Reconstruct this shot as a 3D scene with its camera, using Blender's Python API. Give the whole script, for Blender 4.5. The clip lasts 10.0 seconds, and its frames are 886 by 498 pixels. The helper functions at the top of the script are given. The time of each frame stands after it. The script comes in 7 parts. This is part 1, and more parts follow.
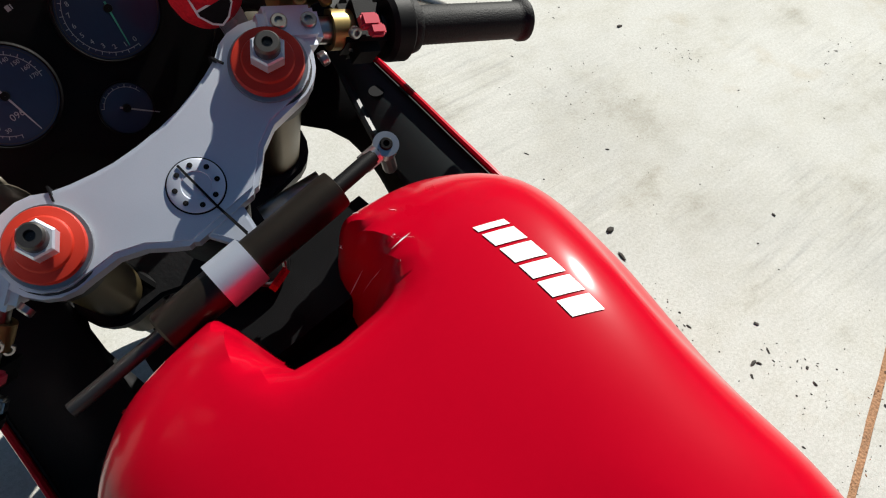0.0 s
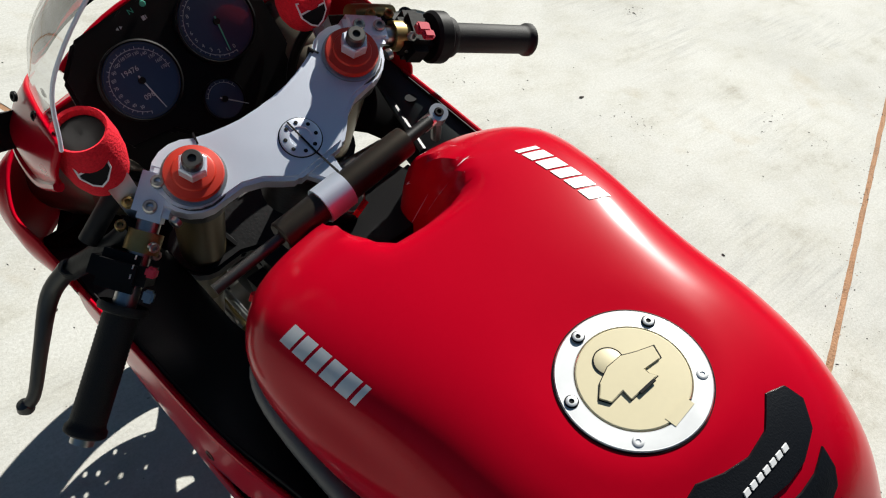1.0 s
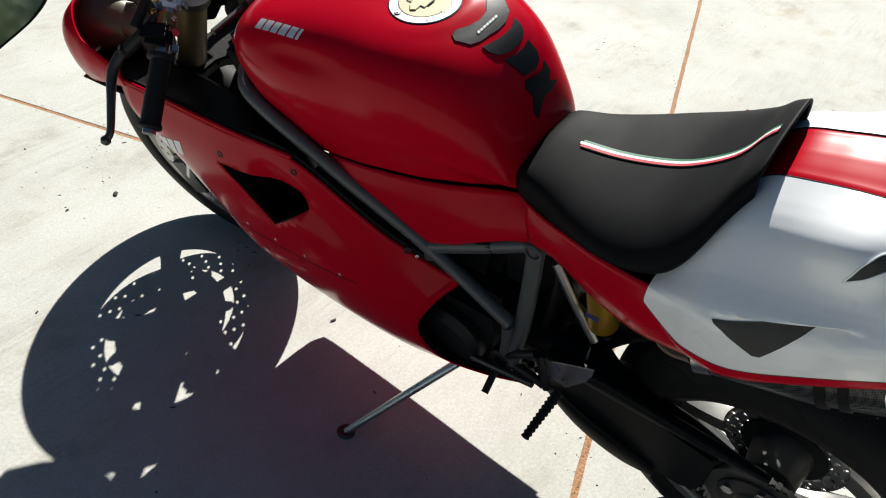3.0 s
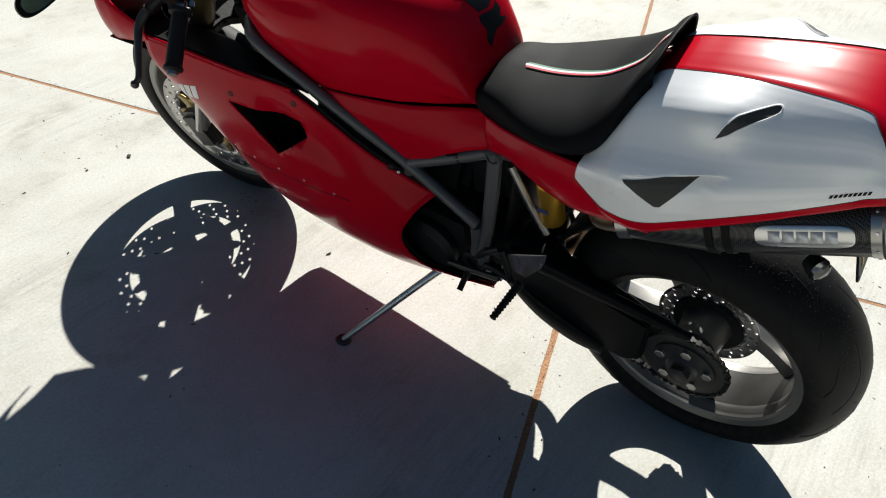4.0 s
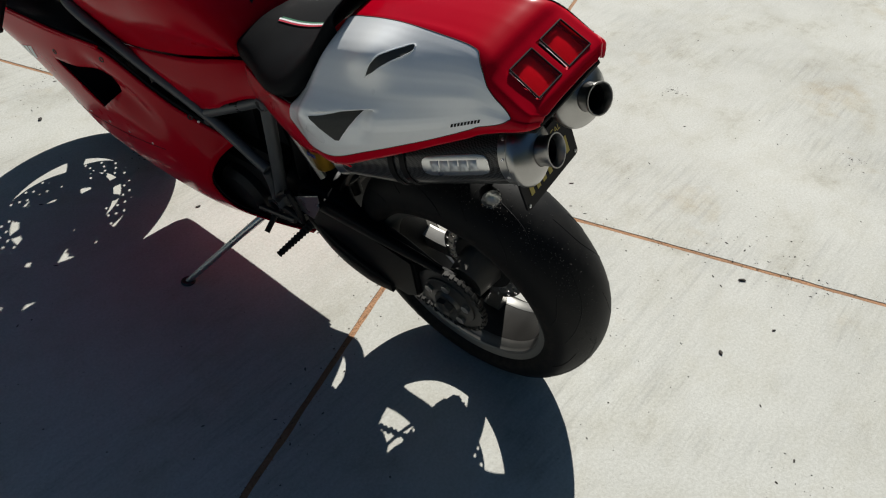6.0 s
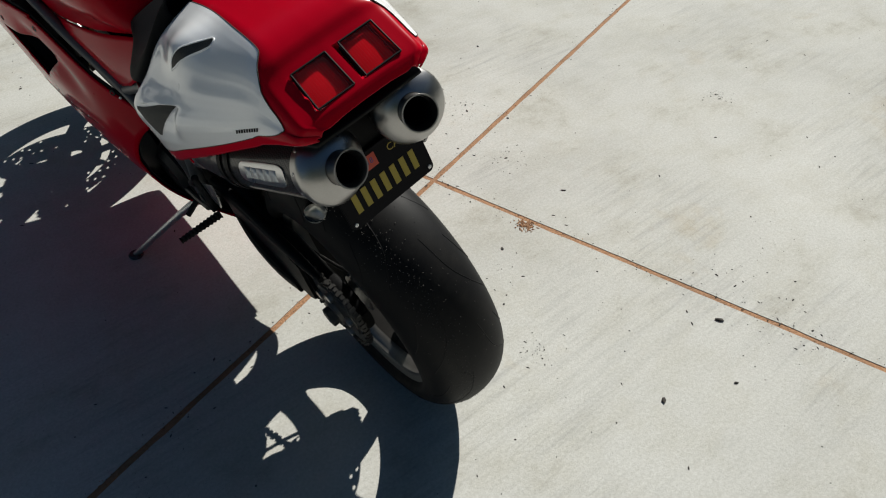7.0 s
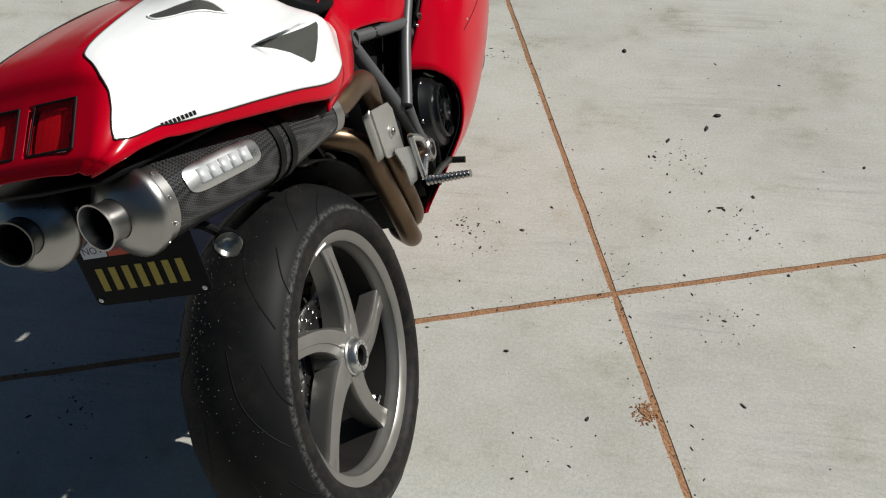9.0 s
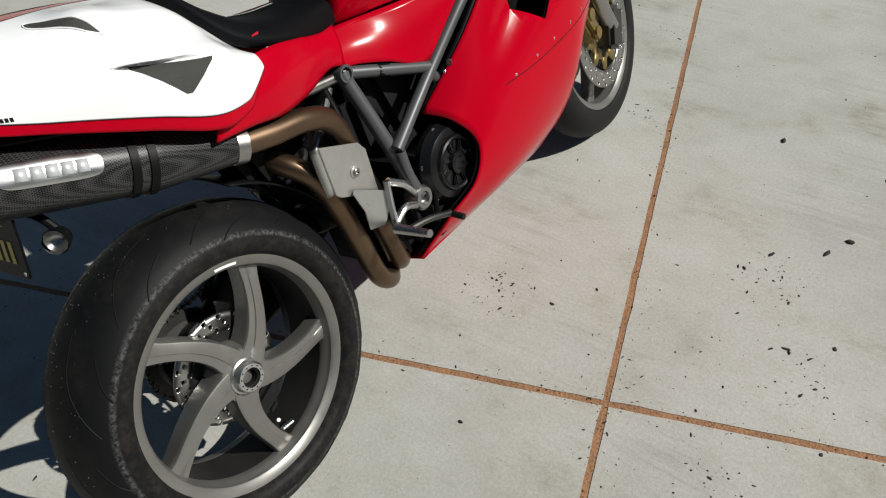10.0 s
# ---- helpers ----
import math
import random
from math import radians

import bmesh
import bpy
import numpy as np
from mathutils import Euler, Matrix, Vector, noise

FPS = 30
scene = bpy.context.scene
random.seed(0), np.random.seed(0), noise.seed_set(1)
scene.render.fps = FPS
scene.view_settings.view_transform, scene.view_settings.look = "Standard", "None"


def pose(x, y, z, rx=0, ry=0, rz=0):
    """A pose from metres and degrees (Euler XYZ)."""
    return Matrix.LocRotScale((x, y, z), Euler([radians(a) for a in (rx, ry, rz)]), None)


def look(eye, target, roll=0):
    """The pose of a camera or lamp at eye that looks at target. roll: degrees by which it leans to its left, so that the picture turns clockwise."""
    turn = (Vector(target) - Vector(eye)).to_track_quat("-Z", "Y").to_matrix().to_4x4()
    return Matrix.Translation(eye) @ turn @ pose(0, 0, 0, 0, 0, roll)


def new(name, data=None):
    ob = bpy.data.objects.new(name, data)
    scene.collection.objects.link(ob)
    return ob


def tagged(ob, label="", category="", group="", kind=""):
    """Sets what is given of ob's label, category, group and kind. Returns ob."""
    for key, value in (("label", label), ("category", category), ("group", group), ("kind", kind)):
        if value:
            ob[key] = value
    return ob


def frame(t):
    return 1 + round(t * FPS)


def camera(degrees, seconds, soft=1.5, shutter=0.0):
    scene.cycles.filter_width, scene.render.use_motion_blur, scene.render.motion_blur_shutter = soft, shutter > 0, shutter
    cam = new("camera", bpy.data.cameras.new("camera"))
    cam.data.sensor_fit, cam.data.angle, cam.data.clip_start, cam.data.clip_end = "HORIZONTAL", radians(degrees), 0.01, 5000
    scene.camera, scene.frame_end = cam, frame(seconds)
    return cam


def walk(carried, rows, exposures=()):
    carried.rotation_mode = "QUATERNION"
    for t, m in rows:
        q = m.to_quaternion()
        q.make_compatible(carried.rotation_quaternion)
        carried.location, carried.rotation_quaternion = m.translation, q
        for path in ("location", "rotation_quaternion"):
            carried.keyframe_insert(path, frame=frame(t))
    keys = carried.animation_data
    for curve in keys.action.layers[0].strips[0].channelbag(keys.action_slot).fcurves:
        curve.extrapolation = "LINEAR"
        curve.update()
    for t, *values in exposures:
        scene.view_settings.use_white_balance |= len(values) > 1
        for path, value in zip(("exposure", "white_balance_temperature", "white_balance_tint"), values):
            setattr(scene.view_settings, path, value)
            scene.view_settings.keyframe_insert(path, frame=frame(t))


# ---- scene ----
cam = camera(58.6, 10.0, soft=1.15)
PATH = [
    (0, (-0.392, 0.722, 1.304), (0.595, 1.562, -0.22), 10.8),
    (0.5, (-0.505, 0.659, 1.315), (0.594, 1.554, -0.096), 11.4),
    (1, (-0.614, 0.601, 1.337), (0.553, 1.511, -0.008), 12.5),
    (1.5, (-0.772, 0.554, 1.351), (0.504, 1.434, 0.087), 12.3),
    (2, (-0.938, 0.454, 1.367), (0.408, 1.266, 0.131), 9.0),
    (2.5, (-1.053, 0.234, 1.363), (0.291, 1.068, 0.139), 7.4),
    (2.7, (-1.09, 0.145, 1.358), (0.233, 0.989, 0.118), 7.2),
    (3.8, (-1.353, -0.113, 1.403), (-0.01, 0.704, 0.166), 6.1),
    (4, (-1.404, -0.16, 1.401), (-0.059, 0.658, 0.167), 5.8),
    (4.5, (-1.454, -0.342, 1.411), (-0.173, 0.561, 0.168), 3.2),
    (5, (-1.471, -0.554, 1.432), (-0.213, 0.41, 0.212), 3.2),
    (5.5, (-1.397, -0.652, 1.437), (-0.126, 0.289, 0.212), 3.0),
    (6, (-1.194, -0.731, 1.451), (0.049, 0.186, 0.181), 3.1),
    (6.2, (-1.116, -0.781, 1.452), (0.134, 0.122, 0.178), 3.4),
    (7.3, (-0.588, -1.012, 1.433), (0.235, 0.21, 0.081), 0.0),
    (7.5, (-0.487, -0.995, 1.443), (0.248, 0.269, 0.078), 0.0),
    (8, (-0.224, -0.976, 1.436), (0.198, 0.436, 0.084), -0.8),
    (8.5, (0.082, -0.962, 1.448), (0.095, 0.48, 0.062), -1.7),
    (9, (0.33, -0.809, 1.431), (0.069, 0.581, 0.017), -2.7),
    (9.5, (0.578, -0.658, 1.438), (0.007, 0.65, 0.038), -5.0),
    (10, (0.856, -0.473, 1.438), (-0.04, 0.667, 0.06), -5.5),
]
EXPOSURES = [(0.0, 0.65), (2.0, 0.82), (3.8, 0.84), (4.5, 0.84), (5.5, 0.5), (6.2, 0.3), (7.5, 0.2), (8.0, 0.15), (8.5, 0.1), (9.0, 0.0), (10.0, -0.1)]
walk(cam, [(t, look(eye, target, roll)) for t, eye, target, roll in PATH], EXPOSURES)

# ---- world and sun ----
SUN_TO = Vector((-1.05, -0.475, -1.0)).normalized()
sun_data = bpy.data.lights.new("sun", "SUN")
sun_data.energy, sun_data.angle, sun_data.color = 5.0, radians(0.53), (1.0, 0.975, 0.905)
sun = new("sun", sun_data)
sun.matrix_world = look((6, 0.5, 7), Vector((6, 0.5, 7)) + SUN_TO)
world = bpy.data.worlds.new("sky")
scene.world = world
world.use_nodes = True
wn = world.node_tree.nodes
sky = wn.new("ShaderNodeTexSky")
sky.sky_type, sky.sun_disc = "NISHITA", False
sky.sun_elevation = math.asin(-SUN_TO.z)
sky.sun_rotation = math.atan2(-SUN_TO.x, -SUN_TO.y)
sky.altitude, sky.air_density, sky.dust_density, sky.ozone_density = 200, 1.0, 1.6, 1.2
wn["Background"].inputs["Strength"].default_value = 0.028
tint = wn.new("ShaderNodeMixRGB")
tint.blend_type, tint.inputs[0].default_value, tint.inputs[2].default_value = "MULTIPLY", 1.0, (0.70, 0.98, 1.11, 1)
world.node_tree.links.new(sky.outputs[0], tint.inputs[1])
world.node_tree.links.new(tint.outputs[0], wn["Background"].inputs["Color"])


# ---- materials ----
def shader(name, base, rough=0.5, metal=0.0, coat=0.0, bump=0.0, grain=200.0, vary=0.0, stain=0.0, stain_scale=6.0, spec=0.5, coat_rough=0.03):
    """A principled surface with fine grain, broad stains and relief."""
    m = bpy.data.materials.new(name)
    m.use_nodes = True
    n, l = m.node_tree.nodes, m.node_tree.links
    p = n["Principled BSDF"]
    p.inputs["Roughness"].default_value, p.inputs["Metallic"].default_value = rough, metal
    p.inputs["Coat Weight"].default_value, p.inputs["Coat Roughness"].default_value = coat, coat_rough
    p.inputs["Specular IOR Level"].default_value = spec
    p.inputs["Base Color"].default_value = (*base, 1)
    co = n.new("ShaderNodeTexCoord")
    fine = n.new("ShaderNodeTexNoise")
    fine.inputs["Scale"].default_value, fine.inputs["Detail"].default_value = grain, 4
    l.new(co.outputs["Object"], fine.inputs["Vector"])
    broad = n.new("ShaderNodeTexNoise")
    broad.inputs["Scale"].default_value, broad.inputs["Detail"].default_value = stain_scale, 6
    l.new(co.outputs["Object"], broad.inputs["Vector"])
    if vary or stain:
        total = n.new("ShaderNodeMath")
        total.operation = "MULTIPLY_ADD"
        total.inputs[1].default_value = vary
        l.new(fine.outputs["Fac"], total.inputs[0])
        part2 = n.new("ShaderNodeMath")
        part2.operation = "MULTIPLY"
        part2.inputs[1].default_value = stain
        l.new(broad.outputs["Fac"], part2.inputs[0])
        l.new(part2.outputs[0], total.inputs[2])
        ramp = n.new("ShaderNodeMapRange")
        ramp.inputs["From Min"].default_value, ramp.inputs["From Max"].default_value = 0.0, max(vary + stain, 0.01)
        ramp.inputs["To Min"].default_value, ramp.inputs["To Max"].default_value = 1 - (vary + stain), 1 + (vary + stain)
        l.new(total.outputs[0], ramp.inputs["Value"])
        mul = n.new("ShaderNodeVectorMath")
        mul.operation = "SCALE"
        mul.inputs[0].default_value = base
        l.new(ramp.outputs[0], mul.inputs["Scale"])
        l.new(mul.outputs[0], p.inputs["Base Color"])
        rr = n.new("ShaderNodeMapRange")
        rr.inputs["To Min"].default_value, rr.inputs["To Max"].default_value = max(rough - 0.1, 0.02), min(rough + 0.12, 1)
        l.new(broad.outputs["Fac"], rr.inputs["Value"])
        l.new(rr.outputs[0], p.inputs["Roughness"])
    if bump:
        b = n.new("ShaderNodeBump")
        b.inputs["Strength"].default_value, b.inputs["Distance"].default_value = 0.5, bump
        l.new(fine.outputs["Fac"], b.inputs["Height"])
        l.new(b.outputs[0], p.inputs["Normal"])
    return m


red = shader("red_paint", (0.43, 0.0006, 0.012), 0.3, coat=0.8, vary=0.03, stain=0.06, stain_scale=9, spec=0.02, coat_rough=0.15)
red.node_tree.nodes["Principled BSDF"].inputs["Coat IOR"].default_value = 1.2
gloss_black = shader("gloss_black", (0.006, 0.0062, 0.007), 0.28, vary=0.2, stain=0.3, spec=0.45, bump=0.0003, grain=150)
white_paint = shader("white_paint", (0.87, 0.88, 0.89), 0.3, coat=0.8, vary=0.02, stain=0.03, coat_rough=0.05)
black_vinyl = shader("black_vinyl", (0.0045, 0.005, 0.006), 0.62, bump=0.0004, grain=900, vary=0.2, stain=0.45, stain_scale=14, spec=0.08)
black_plastic = shader("black_plastic", (0.004, 0.004, 0.0045), 0.5, bump=0.0003, grain=1200, vary=0.15, stain=0.2, spec=0.14)
# lighter copy of the black plastic, for the panel on the sunny side
sunlit_plastic = shader("sunlit_plastic", (0.012, 0.016, 0.017), 0.42, bump=0.0002, grain=900, vary=0.1, stain=0.25, stain_scale=12, spec=0.35)
rubber = shader("tyre_rubber", (0.008, 0.008, 0.0085), 0.62, bump=0.0002, grain=500, vary=0.25, stain=0.35, stain_scale=12, spec=0.22)
crumb_rubber = shader("rubber_crumbs", (0.11, 0.105, 0.095), 0.8, vary=0.3)
brushed = shader("brushed_shield", (0.50, 0.49, 0.47), 0.4, metal=0.85, vary=0.12, stain=0.2, stain_scale=20)
grip_rubber = shader("grip_rubber", (0.006, 0.006, 0.0065), 0.62, bump=0.0012, grain=700, vary=0.15, spec=0.3)
silver = shader("silver_paint", (0.70, 0.745, 0.83), 0.42, metal=0.7, bump=0.0001, grain=1500, vary=0.05, stain=0.08)
alloy = shader("machined_alloy", (0.62, 0.62, 0.62), 0.28, metal=1.0, vary=0.05, stain=0.1, stain_scale=20)
turned = shader("turned_alloy", (0.70, 0.71, 0.71), 0.42, metal=0.75, vary=0.03, stain=0.08, stain_scale=20)
steel = shader("brushed_steel", (0.38, 0.37, 0.36), 0.3, metal=1.0, bump=0.0001, grain=600, vary=0.1, stain=0.15, stain_scale=15)
# rim barrel colour: brake dust plus the shade inside the wheel
dark_rim = shader("dusty_shaded_rim", (0.035, 0.033, 0.031), 0.5, metal=0.5, vary=0.1, stain=0.4, stain_scale=14, spec=0.3)
dull_steel = shader("dull_steel", (0.085, 0.083, 0.080), 0.45, metal=0.9, vary=0.1, stain=0.3, stain_scale=15)
rim_paint = shader("rim_grey", (0.25, 0.243, 0.23), 0.38, metal=0.75, vary=0.06, stain=0.15, stain_scale=18)
frame_paint = shader("frame_grey", (0.095, 0.098, 0.103), 0.42, metal=0.35, vary=0.06, stain=0.1, spec=0.3)
dark_metal = shader("dark_engine", (0.008, 0.008, 0.009), 0.5, metal=0.1, bump=0.0008, grain=180, vary=0.3, stain=0.4, stain_scale=20, spec=0.3)
header_metal = shader("heated_pipe", (0.14, 0.092, 0.058), 0.36, metal=0.9, vary=0.15, stain=0.45, stain_scale=9)
gold = shader("gold_anodised", (0.55, 0.30, 0.03), 0.35, metal=0.8, vary=0.08, stain=0.15)
brass = shader("gold_caliper", (0.30, 0.22, 0.085), 0.42, metal=0.85, vary=0.1, stain=0.25, stain_scale=30)
fork_gold = shader("fork_upper", (0.15, 0.115, 0.055), 0.42, metal=0.8, vary=0.08, stain=0.15)
orange_ring = shader("red_anodised", (0.52, 0.030, 0.012), 0.42, metal=0.15, vary=0.06, stain=0.1, stain_scale=40)
bowl_brown = shader("bowl_brown", (0.10, 0.085, 0.06), 0.4, metal=0.3, vary=0.1, stain=0.2, stain_scale=20)
lamp_bowl = shader("lamp_bowl", (0.92, 0.92, 0.92), 0.6, metal=0.0, vary=0.05)
cream = shader("cream_cap", (0.62, 0.55, 0.36), 0.42, metal=0.1, vary=0.03, stain=0.06)
bronze = shader("damper_bronze", (0.05, 0.04, 0.03), 0.38, metal=0.8, vary=0.1, stain=0.15)
terry = shader("terry_cloth", (0.62, 0.02, 0.035), 0.95, bump=0.004, grain=420, vary=0.35, spec=0.1)
pad_black = shader("pad_black", (0.006, 0.007, 0.009), 0.4, coat=0.08, bump=0.0005, grain=700, vary=0.1, spec=0.15)
decal_silver = shader("decal_silver", (0.62, 0.64, 0.66), 0.4, metal=0.3, vary=0.05)
decal_white = shader("decal_white", (0.8, 0.8, 0.8), 0.4, vary=0.03)
decal_green = shader("stripe_green", (0.02, 0.14, 0.07), 0.6, vary=0.1)
decal_red = shader("stripe_red", (0.5, 0.02, 0.05), 0.6, vary=0.1)
decal_black = shader("decal_black", (0.006, 0.006, 0.007), 0.6, vary=0.1, spec=0.15)
mesh_grey = shader("vent_mesh", (0.06, 0.06, 0.056), 0.6, metal=0.3, bump=0.003, grain=900, vary=0.4, spec=0.3)
dial_blue = shader("dial_blue", (0.010, 0.026, 0.075), 0.35, coat=0.5, vary=0.1)
mark_white = shader("dial_marks", (0.40, 0.45, 0.50), 0.5, vary=0.05)
needle_green = shader("needle_green", (0.05, 0.42, 0.30), 0.5, vary=0.05)
plate_black = shader("plate_black", (0.004, 0.004, 0.006), 0.45, vary=0.15, spec=0.1)
plate_yellow = shader("plate_yellow", (0.38, 0.29, 0.03), 0.45, vary=0.1)
sticker_red = shader("sticker_red", (0.55, 0.07, 0.035), 0.5, vary=0.12, grain=400)
sticker_white = shader("sticker_white", (0.62, 0.65, 0.75), 0.5, vary=0.05)
ink_blue = shader("ink_blue", (0.03, 0.04, 0.16), 0.5, vary=0.05)
chrome = shader("chrome", (0.75, 0.75, 0.75), 0.06, metal=1.0)
filler = shader("joint_filler", (0.31, 0.165, 0.085), 0.9, bump=0.008, grain=160, vary=0.45, stain=0.45, stain_scale=9)
debris_dark = shader("debris", (0.035, 0.03, 0.026), 0.9, vary=0.4)
debris_pale = shader("debris_pale", (0.5, 0.46, 0.4), 0.9, vary=0.3)


def glassy(name, tint, rough=0.0, alpha=0.25):
    """Thin clear sheet: part transparent, part gloss."""
    m = bpy.data.materials.new(name)
    m.use_nodes = True
    n, l = m.node_tree.nodes, m.node_tree.links
    n.remove(n["Principled BSDF"])
    t, g, mix, f = (n.new("ShaderNode" + k) for k in ("BsdfTransparent", "BsdfGlossy", "MixShader", "Fresnel"))
    t.inputs[0].default_value = (*tint, 1)
    g.inputs["Roughness"].default_value = rough + 0.02
    f.inputs[0].default_value = 1.45 + alpha
    l.new(f.outputs[0], mix.inputs[0])
    l.new(t.outputs[0], mix.inputs[1])
    l.new(g.outputs[0], mix.inputs[2])
    l.new(mix.outputs[0], n["Material Output"].inputs[0])
    return m


clear = glassy("clear_screen", (0.82, 0.83, 0.83), 0.02)
clear_lens = glassy("clear_lens", (0.8, 0.8, 0.78), 0.05)


def carbon_weave():
    m = shader("carbon_weave", (0.02, 0.02, 0.021), 0.35, coat=0.25, spec=0.2)
    n, l = m.node_tree.nodes, m.node_tree.links
    p = n["Principled BSDF"]
    co = n.new("ShaderNodeTexCoord")
    turn = n.new("ShaderNodeMapping")
    turn.inputs["Rotation"].default_value = (radians(45), radians(20), radians(45))
    turn.inputs["Scale"].default_value = (400, 400, 400)
    l.new(co.outputs["Object"], turn.inputs[0])
    ch = n.new("ShaderNodeTexChecker")
    ch.inputs["Scale"].default_value = 1.0
    ch.inputs[1].default_value, ch.inputs[2].default_value = (0.001, 0.001, 0.0012, 1), (0.050, 0.050, 0.052, 1)
    l.new(turn.outputs[0], ch.inputs[0])
    l.new(ch.outputs[0], p.inputs["Base Color"])
    return m


carbon = carbon_weave()


red_lens = glassy("red_lens", (0.50, 0.004, 0.010), 0.06, -0.05)


def worn_tyre():
    """Tyre rubber with a scuffed grey shoulder on the right and dusty brown sidewalls."""
    m = shader("worn_tyre_rubber", (0.008, 0.008, 0.0085), 0.55, bump=0.0002, grain=500, spec=0.13)
    n, l = m.node_tree.nodes, m.node_tree.links
    p = n["Principled BSDF"]
    co = n.new("ShaderNodeTexCoord")
    sep = n.new("ShaderNodeSeparateXYZ")
    l.new(co.outputs["Object"], sep.inputs[0])

    def calc(op, a, b):
        x = n.new("ShaderNodeMath")
        x.operation = op
        for k, s in enumerate((a, b)):
            if isinstance(s, (int, float)):
                x.inputs[k].default_value = s
            else:
                l.new(s, x.inputs[k])
        return x.outputs[0]

    def noise_at(scale, detail=5):
        t = n.new("ShaderNodeTexNoise")
        t.inputs["Scale"].default_value, t.inputs["Detail"].default_value, t.inputs["Roughness"].default_value = scale, detail, 0.7
        l.new(co.outputs["Object"], t.inputs["Vector"])
        return t.outputs["Fac"]

    def span(src, lo, hi):
        r = n.new("ShaderNodeMapRange")
        r.inputs["From Min"].default_value, r.inputs["From Max"].default_value = lo, hi
        l.new(src, r.inputs["Value"])
        return r.outputs[0]

    rad = calc("SQRT", calc("ADD", calc("MULTIPLY", sep.outputs["Y"], sep.outputs["Y"]), calc("MULTIPLY", sep.outputs["Z"], sep.outputs["Z"])), 0)
    right = span(sep.outputs["X"], 0.078, 0.084)
    band = calc("MULTIPLY", span(rad, 0.256, 0.260), span(rad, 0.269, 0.262))
    scuff = calc("MULTIPLY", calc("MULTIPLY", band, right), span(noise_at(170, 8), 0.42, 0.66))
    dust = calc("MULTIPLY", span(rad, 0.262, 0.250), span(noise_at(60, 8), 0.42, 0.75))
    tread = calc("MULTIPLY", span(rad, 0.285, 0.300), span(noise_at(14, 8), 0.45, 0.8))

    def mixed(a, b, fac):
        x = n.new("ShaderNodeMixRGB")
        l.new(fac, x.inputs[0])
        if isinstance(a, tuple):
            x.inputs[1].default_value = a
        else:
            l.new(a, x.inputs[1])
        x.inputs[2].default_value = b
        return x.outputs[0]

    c = mixed((0.007, 0.0072, 0.008, 1), (0.020, 0.019, 0.017, 1), tread)
    c = mixed(c, (0.028, 0.023, 0.019, 1), dust)
    c = mixed(c, (0.10, 0.10, 0.097, 1), scuff)
    l.new(c, p.inputs["Base Color"])
    return m


worn_tyre_mat = worn_tyre()


